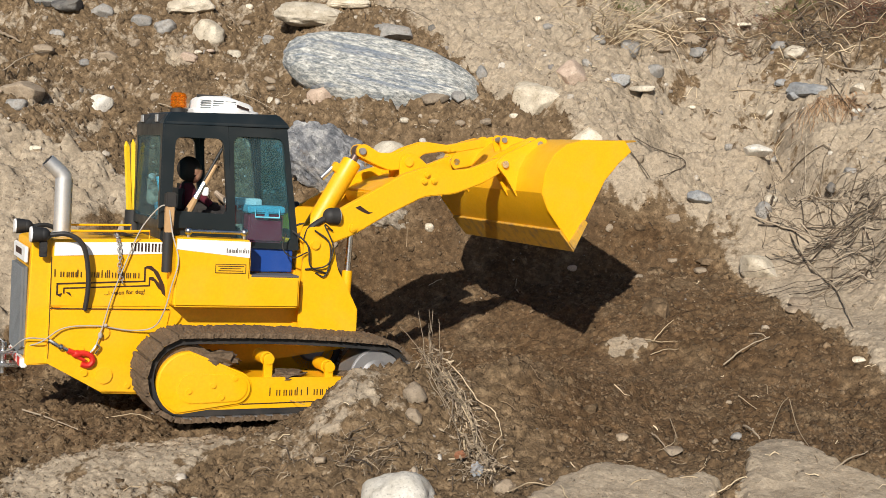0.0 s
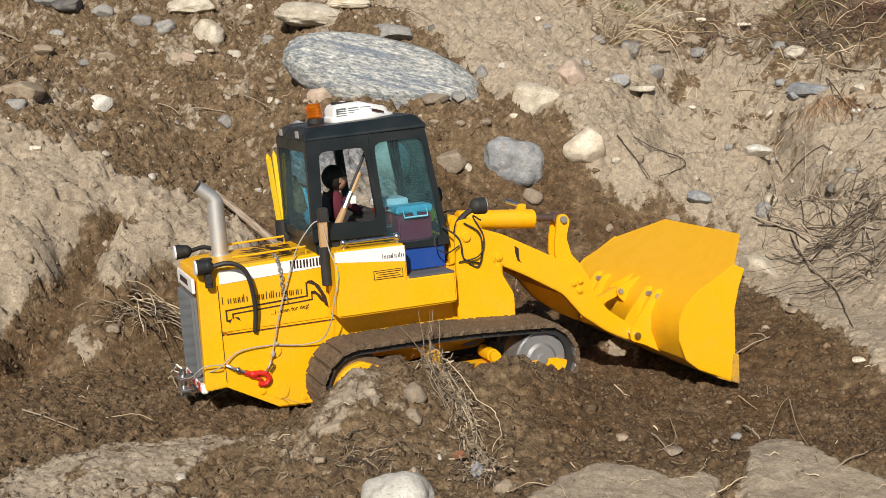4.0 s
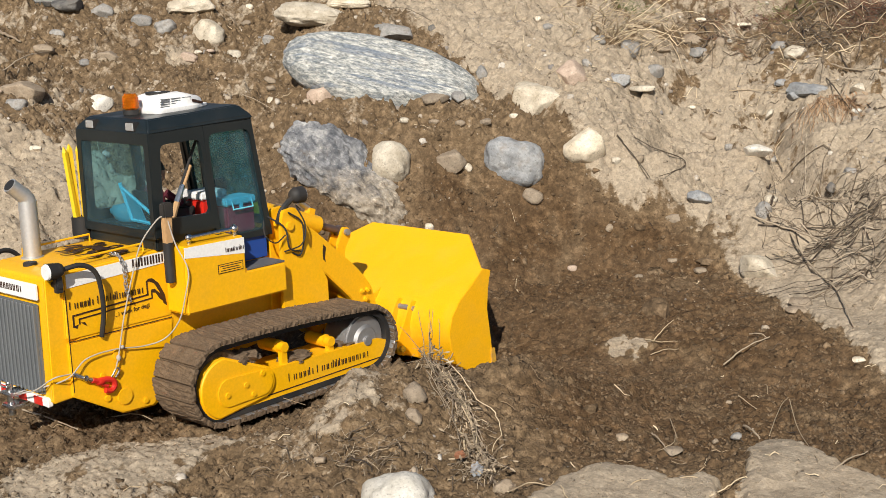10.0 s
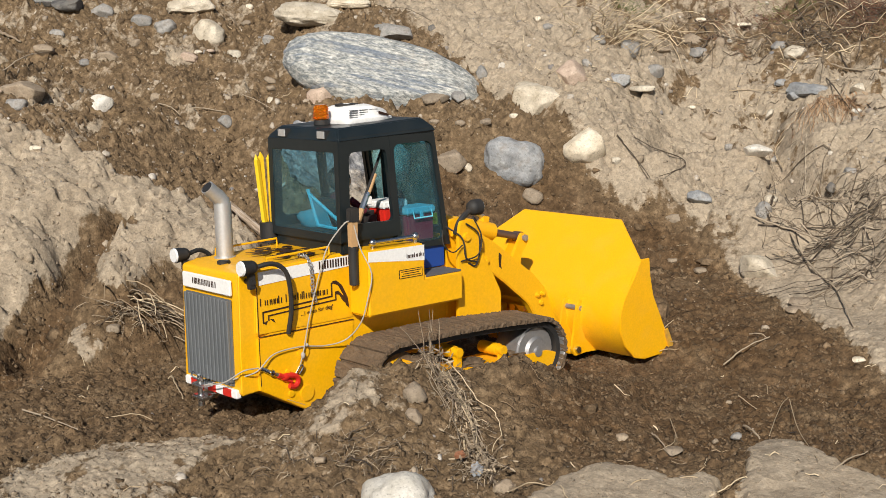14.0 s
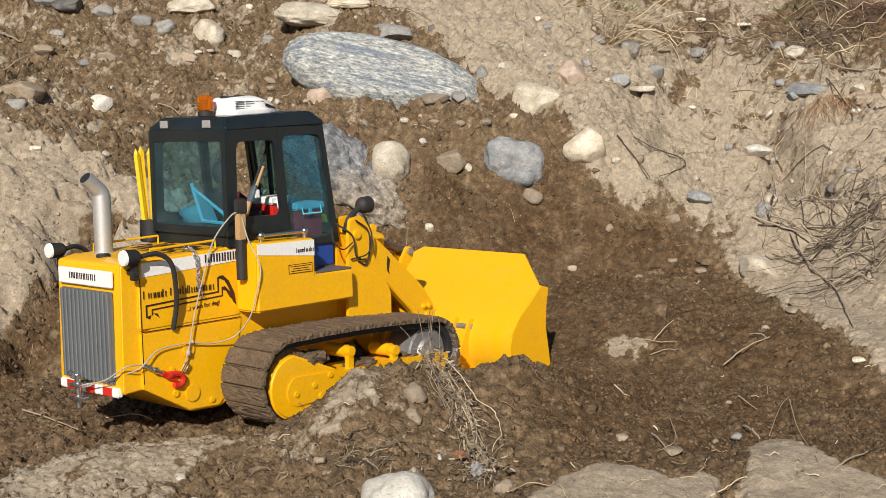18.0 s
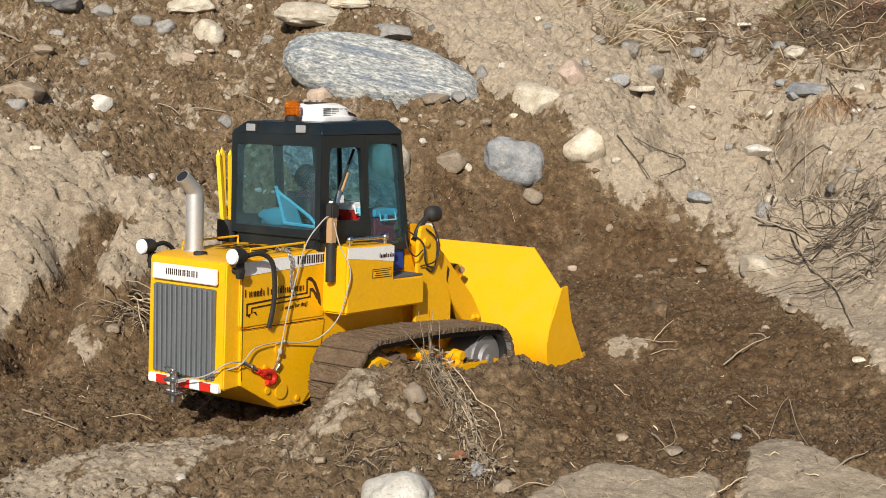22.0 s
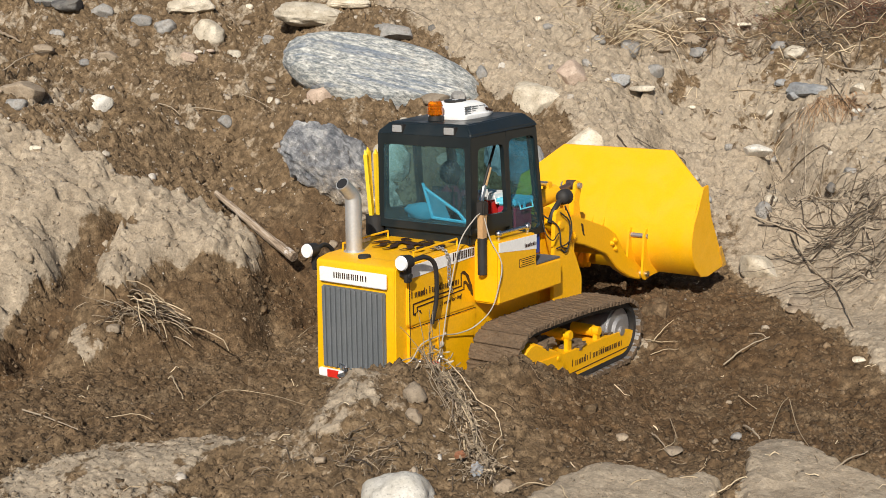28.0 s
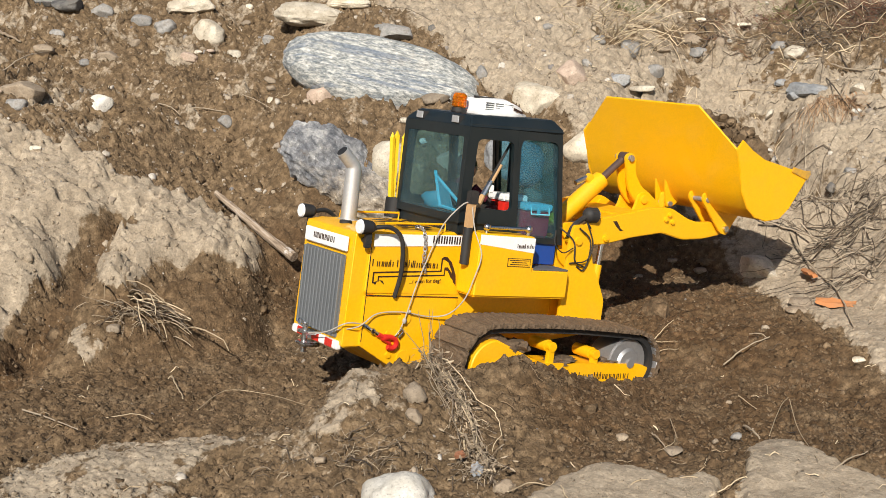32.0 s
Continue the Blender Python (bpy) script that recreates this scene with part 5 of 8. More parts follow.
def bucket_parts():
    shell = [(0.112, 0.203), (0.071, 0.149), (0.048, 0.121), (0.026, 0.094), (0.013, 0.066), (0.012, 0.040), (0.022, 0.014), (0.044, -0.010), (0.070, -0.018), (0.108, -0.0185), (0.145, -0.0195)]
    inner = [(x + dx, z + dz) for (x, z), (dx, dz) in zip(shell, ((0.003, 0), (0.003, -0.001), (0.003, -0.002), (0.003, -0.001), (0.003, 0), (0.003, 0), (0.003, 0.001), (0.002, 0.003), (0, 0.003), (0, 0.003), (-0.004, 0.002)))]
    W = 0.190
    bm = bmesh.new()

    rows = [[[bm.verts.new((x, s * (W if k else 0.116), z)) for s in (-1, 1)] for k, (x, z) in enumerate(o)] for o in (shell, inner)]
    for o in rows:
        for a, b in zip(o, o[1:]):
            bm.faces.new((a[0], a[1], b[1], b[0]))
    for k in range(len(shell) - 1):
        for s in (0, 1):
            bm.faces.new((rows[0][k][s], rows[0][k + 1][s], rows[1][k + 1][s], rows[1][k][s]))
    bm.faces.new((rows[0][0][0], rows[0][0][1], rows[1][0][1], rows[1][0][0]))
    bm.faces.new((rows[0][-1][0], rows[0][-1][1], rows[1][-1][1], rows[1][-1][0]))
    bmesh.ops.recalc_face_normals(bm, faces=bm.faces)
    bucket = part("bucket", bm, BUCKETY, loader, "large yellow bucket with spill guard, worn lip", 0.5)
    side = [(0.091, 0.149), (0.070, 0.150), (0.046, 0.118), (0.025, 0.094), (0.012, 0.066), (0.011, 0.040), (0.021, 0.014), (0.043, -0.011), (0.070, -0.019), (0.108, -0.0195), (0.138, -0.0205), (0.132, 0.0), (0.114, 0.045), (0.097, 0.085), (0.0915, 0.12)]
    for s in (-1, 1):
        part("side_plate", prism(side, min(s * 0.1895, s * 0.194), max(s * 0.1895, s * 0.194), 0.001), BUCKETY, bucket)
        part("side_cutter", prism([(0.146, -0.0205), (0.128, 0.022), (0.119, 0.020), (0.131, -0.0205)], min(s * 0.1935, s * 0.1965), max(s * 0.1935, s * 0.1965), 0.0006), WORNY, bucket)
    part("cutting_edge", prism([(0.108, -0.0225), (0.150, -0.0215), (0.142, -0.0165), (0.108, -0.0168)], -0.192, 0.192, 0.0006), WORNY, bucket, "worn cutting edge with soil on it")
    part("rivet", rod((0.101, 0.0, 0.1755), (0.0965, 0.0, 0.1777), 0.0034, n=8), STEEL, bucket)
    for s in (-1, 1):
        part("rivet", rod((0.066, s * 0.176, 0.132), (0.0615, s * 0.176, 0.136), 0.0026, n=8), BUCKETY, bucket)
    lug = rounded([(-0.012, 0.004), (-0.006, -0.011), (0.02, -0.010), (0.056, -0.014), (0.036, 0.0), (0.024, 0.03), (0.026, 0.078), (0.014, 0.082), (0.006, 0.076)], 0.005, 3)
    for y in (-0.105, -0.0735, 0.069, 0.1005):
        part("bucket_lug", prism(lug, y, y + 0.0045, 0.001), BUCKETY, bucket)
    for s in (-1, 1):
        part("lug_pin", rod((0, s * 0.069, 0), (0, s * 0.11, 0), 0.0055, n=16), CHROME, bucket)
        part("stop_pin", rod((0.014, s * 0.07, 0.068), (0.014, s * 0.107, 0.068), 0.0045, n=12), STEEL, bucket)
    mid = rounded([(-0.010, 0.060), (0.0, 0.048), (0.022, 0.040), (0.032, 0.060), (0.062, 0.105), (0.040, 0.106), (0.008, 0.078)], 0.005, 3)
    for y in (-0.0145, 0.010):
        part("link_lug", prism(mid, y, y + 0.0045, 0.001), BUCKETY, bucket)
    part("link_pin", rod((-0.0011, -0.018, 0.058), (-0.0011, 0.018, 0.058), 0.0045, n=14), STEEL, bucket)
    return bucket


def cylinders():
    barrel = part("tilt_cylinder", join(rod((0, 0, 0), (0.129, 0, 0), 0.0152, n=24, w=0.0015), box(0.100, 0.114, -0.006, 0.006, 0.013, 0.024, 0.001), rod((-0.012, -0.01, 0), (-0.012, 0.01, 0), 0.009)), YELLOW, loader, "thick yellow tilt cylinder")
    part("hose_fitting", join(rod((0.104, 0, 0.022), (0.080, 0, 0.029), 0.0042, n=10)), CHROME, barrel)
    prod = part("tilt_rod", join(rod((-0.10, 0, 0), (0, 0, 0), 0.0062, n=18), rod((0, -0.0075, 0), (0, 0.0075, 0), 0.009, n=18)), DULLROD, loader, "dull brown piston rod")
    lifts = []
    for s in (-1, 1):
        lb = part("lift_cylinder", rod((0, s * 0.0885, 0), (0.085, s * 0.0885, 0), 0.0078, n=18, w=0.001), YELLOW, loader)
        lr = part("lift_rod", rod((-0.11, s * 0.0885, 0), (0, s * 0.0885, 0), 0.0046, n=16), CHROME, loader, "chrome piston rod")
        lifts.append((lb, lr))
    return barrel, prod, lifts


# ---- tracks ----
TR_R, TR_F, RAD_R, RAD_F = (-0.1645, 0.0605), (0.1125, 0.0575), 0.0535, 0.0475


def track_path(n=1200):
    """The closed line of the track belt, run at an even step: places and headings."""
    pts = []
    for k in range(41):  # over the rear sprocket, from below to above
        a = radians(270 - 180 * k / 40)
        pts.append((TR_R[0] + RAD_R * math.cos(a), TR_R[1] + RAD_R * math.sin(a)))
    for k in range(1, 30):
        t = k / 30
        pts.append((TR_R[0] + t * (TR_F[0] - TR_R[0]), (TR_R[1] + RAD_R) * (1 - t) + (TR_F[1] + RAD_F) * t + 0.004 * math.sin(math.pi * t)))
    for k in range(41):
        a = radians(90 - 180 * k / 40)
        pts.append((TR_F[0] + RAD_F * math.cos(a), TR_F[1] + RAD_F * math.sin(a)))
    for k in range(1, 30):
        t = k / 30
        pts.append((TR_F[0] + t * (TR_R[0] - TR_F[0]), (TR_F[1] - RAD_F) * (1 - t) + (TR_R[1] - RAD_R) * t))
    p = np.array(pts + pts[:1])
    s = np.r_[0, np.cumsum(np.hypot(*np.diff(p, axis=0).T))]
    q = np.linspace(0, s[-1], n, endpoint=False)
    return s[-1], np.interp(q, s, p[:, 0]), np.interp(q, s, p[:, 1])


BELT, BELT_X, BELT_Z = track_path()
SHOES = 38


def belt_pose(s, y):
    n = len(BELT_X)
    u = (s % BELT) / BELT * n
    i, f = int(u) % n, u - int(u)
    j, h, k = (i + 1) % n, (i - 6) % n, (i + 8) % n
    ang = math.degrees(math.atan2(BELT_Z[k] - BELT_Z[h], BELT_X[k] - BELT_X[h]))
    return pose(BELT_X[i] * (1 - f) + BELT_X[j] * f, y, BELT_Z[i] * (1 - f) + BELT_Z[j] * f, 0, -ang, 0)


def shoe_mesh(kind=0):
    """A track shoe: plate with a grouser bar, caked with mud, travelling along x with its outer face up."""
    L = BELT / SHOES
    bm = join(box(-L * 0.52, L * 0.50, -0.042, 0.042, 0.001, 0.0042, 0.0008, 1), box(-L * 0.46, -L * 0.22, -0.042, 0.042, 0.003, 0.0082, 0.0008, 1))
    n = len(bm.faces)
    cake = box(-L * 0.30, L * 0.54, -0.0432, 0.0432, 0.0010, 0.0076, 0)
    bmesh.ops.subdivide_edges(cake, edges=cake.edges, cuts=8, use_grid_fill=True)
    for v in cake.verts:
        k = noise.noise(Vector((v.co.x * 150, v.co.y * 120, 3 + 7 * kind)))
        v.co.z += (0.0030 * k + 0.0014 * noise.noise(Vector((v.co.x * 420, v.co.y * 420, kind)))) * (1 if v.co.z > 0.004 else 0.3)
        v.co.y += 0.0016 * noise.noise(Vector((v.co.x * 160, v.co.z * 160, kind + (4 if v.co.y > 0 else 0)))) if abs(v.co.y) > 0.042 else 0
        v.co.x += 0.0008 * noise.noise(Vector((v.co.y * 200, 1, v.co.z * 90)))
    bm = join(bm, cake)
    bm.faces.ensure_lookup_table()
    for f in bm.faces[n:]:
        f.material_index = 1
    for f in bm.faces[:n]:
        q = f.calc_center_median()
        f.material_index = 0 if q.z > 0.0079 and abs(q.y) > 0.008 or q.z < 0.0015 else 1
    return bm


def tracks():
    shoes, wheels = [], []
    kinds = []
    for s in (-1, 1):
        for k in range(SHOES):
            if len(kinds) < 5:
                sh = part("track_shoe", shoe_mesh(len(kinds)), [STEEL, MUD], loader, "steel track shoe caked with mud", None)
                kinds.append(sh.data)
            else:
                sh = new("track_shoe", kinds[(k * 3 + k // 7) % 5])
                sh.parent = loader
            sh.matrix_local = belt_pose(k * BELT / SHOES, s * 0.144)
            shoes.append((sh, k, s))
        # link chain as a band inside the shoes
        bm = bmesh.new()
        n = 120
        rows = []
        for i in range(n):
            q = i * 1200 // n
            h, kx = (q - 5) % 1200, (q + 5) % 1200
            t = Vector((BELT_X[kx] - BELT_X[h], 0, BELT_Z[kx] - BELT_Z[h])).normalized()
            inward = Vector((t.z, 0, -t.x))
            c = Vector((BELT_X[q], s * 0.144, BELT_Z[q]))
            rows.append([bm.verts.new(c + inward * d + Vector((0, w, 0))) for d, w in ((0.0, -0.034), (0.0, 0.034), (0.008, 0.034), (0.008, -0.034))])
        for a, b in zip(rows, rows[1:] + rows[:1]):
            for j in range(4):
                bm.faces.new((a[j], a[(j + 1) % 4], b[(j + 1) % 4], b[j]))
        bmesh.ops.recalc_face_normals(bm, faces=bm.faces)
        part("track_band", bm, BLACK, loader, "black inner band of the track")
        y = s * 0.144
        # idler and sprocket
        for (cx, cz), r, nm in ((TR_F, RAD_F - 0.008, "idler_wheel"), (TR_R, RAD_R - 0.008, "sprocket_wheel")):
            lo, hi = y - 0.026, y + 0.026
            rim = rod((0, -0.026, 0), (0, 0.026, 0), r, n=40, w=0.003)
            w = part(nm, rim, STEEL if nm == "idler_wheel" else MUD, loader, "bare steel wheel" if nm == "idler_wheel" else "drive wheel caked with mud")
            w.matrix_local = pose(cx, y, cz)
            for d in (-1, 1):
                part("hub", join(rod((0, d * 0.026, 0), (0, d * 0.031, 0), r * 0.62, r * 0.5, 28, 0.001), rod((0, d * 0.026, 0), (0, d * 0.035, 0), r * 0.2, n=20, w=0.001)), STEEL, w)
            wheels.append((w, cx, cz, r, y))
        # frame beam and final drive cover
        o = lambda a, b: (min(s * a, s * b), max(s * a, s * b))
        beam = part("track_frame", prism(rounded([(-0.15, 0.0085), (0.12, 0.0105), (0.150, 0.017), (0.156, 0.024), (0.154, 0.050), (0.132, 0.057), (-0.10, 0.060)], 0.004), *o(0.118, 0.177), 0.002), YELLOW, loader)
        part("frame_line", prism([(-0.095, 0.0215), (0.15, 0.0255), (0.15, 0.0270), (-0.095, 0.0230)], *o(0.1768, 0.1776), 0), INK, beam)
        letters(beam, "y", s * 0.1776, -0.048, 0.0335, 0.0115, [9, 6, 5, 5, 6, 0, 9, 5, 6, 4, 4, 5, 4, 5, 5, 5, 3, 6, 6], 1, INK, False)
        cover = []
        for k in range(25):
            a = radians(250 - 160 * k / 24)
            cover.append((-0.162 + 0.0445 * math.cos(a), 0.0520 + 0.0445 * math.sin(a)))
        for k in range(15):
            a = radians(75 - 165 * k / 14)
            cover.append((-0.098 + 0.024 * math.cos(a), 0.045 + 0.024 * math.sin(a)))
        cv = part("final_drive_cover", prism(cover, *o(0.130, 0.1815), 0.003, 3), YELLOW, loader)
        small = []
        for k in range(13):
            a = radians(270 - 180 * k / 12)
            small.append((-0.158 + 0.021 * math.cos(a), 0.046 + 0.021 * math.sin(a)))
        for k in range(13):
            a = radians(90 - 180 * k / 12)
            small.append((-0.100 + 0.019 * math.cos(a), 0.046 + 0.019 * math.sin(a)))
        part("cover_plate", prism(small, *o(0.181, 0.1835), 0.001), YELLOW, cv)
        for bx, bz in ((-0.163, 0.043), (-0.13, 0.05), (-0.118, 0.034), (-0.1, 0.06)):
            part("cover_bolt", rod((bx, s * 0.1825, bz), (bx, s * 0.1855, bz), 0.0038, n=10), YELLOW, cv)
        # carrier rollers on posts
        for rx, rz in ((-0.050, 0.084), (0.040, 0.072)):
            part("carrier_roller", join(rod((rx, s * 0.125, rz), (rx, s * 0.165, rz), 0.0095, n=20, w=0.001), rod((rx, s * 0.165, rz), (rx, s * 0.176, rz), 0.008, n=16, w=0.001), box(rx - 0.006, rx + 0.006, *o(0.166, 0.174), 0.05, rz, 0.001)), YELLOW, loader)
        for k, (mx, mz, ml, mh) in enumerate(((-0.118, 0.084, 0.026, 0.011), (-0.02, 0.060, 0.026, 0.007), (0.075, 0.058, 0.022, 0.006), (-0.150, 0.089, 0.022, 0.007), (0.11, 0.057, 0.018, 0.005))):
            part("mud_lump", lump_mesh(mx, s * (0.164 - 0.004 * k), mz, ml, 0.018, mh, 5 + s + 3 * k, 3, 0.6, 2.6), MUD, loader)
    return shoes, wheels


def lump_mesh(x, y, z, rx, ry, rz, seed, sub=3, rough=0.35, freq=1.6):
    bm = bmesh.new()
    bmesh.ops.create_icosphere(bm, subdivisions=sub, radius=1)
    off = Vector((seed * 3.1, seed * 1.7, seed * 2.3))
    for v in bm.verts:
        k = 1 + rough * noise.noise(v.co * freq + off) + rough * 0.5 * noise.noise(v.co * freq * 2.7 + off)
        v.co = Vector((x + v.co.x * k * rx, y + v.co.y * k * ry, z + v.co.z * k * rz))
    return bm


LEVER_DRAWN = 130.2  # the angle of the lever's upper pin in the drawing
LINK = 0.056
chassis()
side_boxes()
cab()
fittings()
tower()
BOOM, LEVER, BLINK = boom_parts()
BUCKET = bucket_parts()
TILT_B, TILT_R, LIFTS = cylinders()
SHOE_LIST, WHEELS = tracks()


# ---- things carried in the cab ----
def doll():
    """A seated driver doll, one plain shape."""
    bm = join(ball((-0.113, -0.008, 0.336), 0.0150, 1, 0.9, 1.15, 24), ball((-0.118, -0.008, 0.340), 0.0178, 1, 0.95, 1.05, 24), lump_mesh(-0.119, -0.008, 0.297, 0.014, 0.021, 0.026, 4, 3, 0.08), rod((-0.112, -0.028, 0.308), (-0.090, -0.034, 0.290), 0.006, 0.005), rod((-0.112, 0.012, 0.308), (-0.090, 0.018, 0.290), 0.006, 0.005), rod((-0.112, -0.016, 0.284), (-0.075, -0.018, 0.286), 0.008, 0.007), rod((-0.112, 0.002, 0.284), (-0.075, 0.004, 0.286), 0.008, 0.007))
    for f in bm.faces:
        c = f.calc_center_median()
        f.material_index = 0 if c.z < 0.319 else (1 if c.x > -0.112 and c.z < 0.341 else 2)
        if c.x > -0.097 and c.z < 0.30:
            f.material_index = 1 if abs(c.y + 0.008) > 0.02 else 3
    bmesh.ops.translate(bm, vec=(-0.016, 0, 0), verts=bm.verts)
    ob = finish("driver_doll", bm, [DOLLTOP, SKIN, HAIR, BLACK], None, "", 0.8)
    return tagged(ob, "dark-haired toy doll in a dark maroon top seated in the cab", "doll")


def cooler(name, x0, x1, y0, y1, z0, z1, body, lid, label):
    top = tagged(new(name), label, "cool box", "cool boxes in the cab")
    part("body", box(x0, x1, y0, y1, z0, z1 - 0.011, 0.003), body, top)
    part("lid", box(x0 - 0.002, x1 + 0.002, y0 - 0.002, y1 + 0.002, z1 - 0.011, z1, 0.002), lid, top)
    part("handle", join(tube([(x0 + 0.008, y0 - 0.003, z1 - 0.004), (x0 + 0.008, y0 - 0.006, z1 - 0.016), (x1 - 0.008, y0 - 0.006, z1 - 0.016), (x1 - 0.008, y0 - 0.003, z1 - 0.004)], 0.0013, 6), box((x0 + x1) / 2 - 0.003, (x0 + x1) / 2 + 0.003, y0 - 0.003, y0, z1 - 0.019, z1 - 0.006, 0.0006)), lid, top)
    return top


def rifle():
    top = tagged(new("toy_rifle"), "miniature rifle with wooden fore-end leaning in the cab", "toy rifle")
    a, b = Vector((-0.146, -0.066, 0.282)), Vector((-0.096, -0.066, 0.378))
    d = b - a
    part("stock", tube([a - d * 0.05, a + d * 0.10, a + d * 0.20], 0.0058, 8, 0.0040), WOOD, top)
    part("receiver", tube([a + d * 0.18, a + d * 0.42], 0.0046, 8, 0.0040), CHROME, top)
    part("fore_end", tube([a + d * 0.41 + Vector((0.0012, 0, -0.001)), a + d * 0.70 + Vector((0.0012, 0, -0.001))], 0.0036, 8, 0.0030), WOOD, top)
    part("barrel", tube([a + d * 0.40 + Vector((-0.002, 0, 0.001)), b + d * 0.03 + Vector((-0.002, 0, 0.001))], 0.0021, 8), BLACK, top)
    part("magazine", box(a.x + d.x * 0.36, a.x + d.x * 0.36 + 0.009, -0.069, -0.063, 0.304, 0.316, 0.001), WHITE, top)
    return top


CARGO = [doll(), cooler("cool_box", -0.061, -0.009, -0.079, -0.045, 0.240, 0.293, MAROON, SKYBLUE, "maroon cool box with light blue lid in the cab"), cooler("cool_box", -0.078, -0.034, -0.044, -0.004, 0.264, 0.302, RED, WHITE, "red cool box with white lid in the cab"), rifle()]


# ---- stones, sticks and plants ----
def stone(x, y, z, rx, rz, turn, mat, seed, label, category):
    """A stone sunk in the ground round its middle; some seeds give broken, flat-faced shapes."""
    rnd = random.Random(seed)
    clod = mat in (CLOD_DARK, CLOD_PALE)
    ry = 0.062 if mat is ST_BAND else min(rx, max(rz, rx * 0.8))
    big = rx > 0.05
    bm = bmesh.new()
    bmesh.ops.create_icosphere(bm, subdivisions=5 if big else (4 if rx > 0.011 else 3), radius=1)
    off = Vector((seed * 3.1, seed * 1.7, seed * 2.3))
    cuts, blunt = [], 2.0 if mat is ST_BAND else rnd.uniform(2.2, 3.2)
    if (seed % 3 != 1 and mat is not ST_BAND) or clod:
        for _ in range(9):
            n = Vector((rnd.uniform(-1, 1), rnd.uniform(-1, 1), rnd.uniform(-1, 1))).normalized()
            cuts.append((n, rnd.uniform(0.66, 0.92)))
    rough = 0.42 if clod else (0.10 if mat is ST_BAND else 0.20)
    for v in bm.verts:
        p = v.co.copy()
        p /= (abs(p.x) ** blunt + abs(p.y) ** blunt + abs(p.z) ** blunt) ** (1 / blunt)
        p *= 1 + rough * noise.noise(p * 1.1 + off) + rough * 0.35 * noise.noise(p * 3.0 + off) + rough * 0.16 * noise.noise(p * 8 + off)
        for n, d in cuts:
            e = p.dot(n) - d
            if e > 0:
                p -= n * e * 0.9
        if big:
            p *= 1 + 0.02 * noise.noise(Vector((p.x * 3, p.y * 14, p.z * 14)) + off)
        if mat is ST_BAND:
            p.y = max(p.y, -0.62) * 1.2
        p *= 0.96 if mat is not ST_BAND else 1.0
        v.co = Vector((p.x * rx, p.y * ry, p.z * rz))
    ob = finish(category.replace(" ", "_"), bm, mat, None, "", 0.9)
    sunk = 0.14 if rx < 0.13 and y > 1.8 else -0.22
    ob.matrix_world = pose(x, y + ry * sunk, z - rz * max(sunk, 0), -38 if mat is ST_BAND else 0, -turn, 0)
    return tagged(ob, label, category, "stones lying on the bank" if category == "stone" else "")


def rock_slab():
    """The broken grey rock that the digging has laid bare, sunk in the cut face."""
    bm = bmesh.new()
    bmesh.ops.create_icosphere(bm, subdivisions=6, radius=1)
    for v in bm.verts:
        p = v.co.copy()
        p /= (abs(p.x) ** 2.4 + abs(p.y) ** 2.4 + abs(p.z) ** 2.4) ** (1 / 2.4)
        q = Vector((p.x * 0.178, p.y * 0.040, p.z * 0.064 * (1.05 - 0.10 * p.x)))
        n = Vector((p.x * 0.5, p.y * 1.6, p.z)).normalized()
        e = 0.018 * noise.noise(q * 13) + 0.007 * noise.noise(q * 31 + Vector((3, 1, 7))) + 0.005 * noise.noise(q * 74) + 0.004 * noise.noise(q * 150)
        # broken faces that meet in ridges
        e += 0.006 * abs(noise.noise(q * 40 + Vector((9, 4, 2)))) + 0.006 * abs(noise.noise(q * 95 + Vector((2, 8, 5)))) - 0.003
        v.co = q + n * e
    ob = finish("rock", bm, ST_SLATE, None, "", 0.7)
    ob.matrix_world = pose(-0.170, 2.663, 0.241, -45, 37, 0)
    return tagged(ob, "weathered grey rock slab sunk in the cut face", "rock")


def strand(name, pts, r, mat, label, category):
    P = spline(pts, 5)
    rnd = random.Random(len(bpy.data.objects))
    P = [p + Vector((rnd.uniform(-1, 1), rnd.uniform(-1, 1), rnd.uniform(-1, 1))) * r * 0.6 for p in P]
    return tagged(finish(name, tube(P, r, 7, r * 0.6), mat, None, "", 0.9), label, category, "loose straws and twigs" if category in ("straw", "twig") else "")


def tuft(name, mat, centre, spread, n, length, heading, droop, r, label, seed, kind="", lift=0.0, fan=38, rise=(0.15, 0.7), wiggle=0.012):
    """Many thin stems from a patch of ground, leaning towards heading (degrees) and drooping."""
    rnd = random.Random(seed)
    bm = bmesh.new()
    for _ in range(n):
        x, y = centre[0] + rnd.gauss(0, spread[0]), centre[1] + rnd.gauss(0, spread[1])
        a = radians(heading + rnd.gauss(0, fan))
        L = length * rnd.uniform(0.4, 1.2)
        z = level(x, y) + lift * rnd.random()
        pts, up = [], rnd.uniform(*rise)
        px, py, pz = x, y, z
        for k in range(6):
            pts.append((px, py, max(pz, level(px, py) + 0.001) if k else pz - 0.003))
            st = L / 5
            px += st * math.cos(a) * math.cos(up)
            py += st * math.sin(a) * math.cos(up)
            pz += st * math.sin(up)
            up -= droop * 0.6 * rnd.uniform(0.3, 1.5)
            a += rnd.gauss(0, wiggle * fan)
            up += rnd.gauss(0, wiggle * 0.5 * fan)
        k = r * 0.5 * rnd.uniform(0.5, 1.4)
        tube(pts, k, 4, k * 0.5, bm)
    ob = finish(name, bm, mat, None, "", None)
    return tagged(ob, label, name.replace("_", " "), kind=kind)


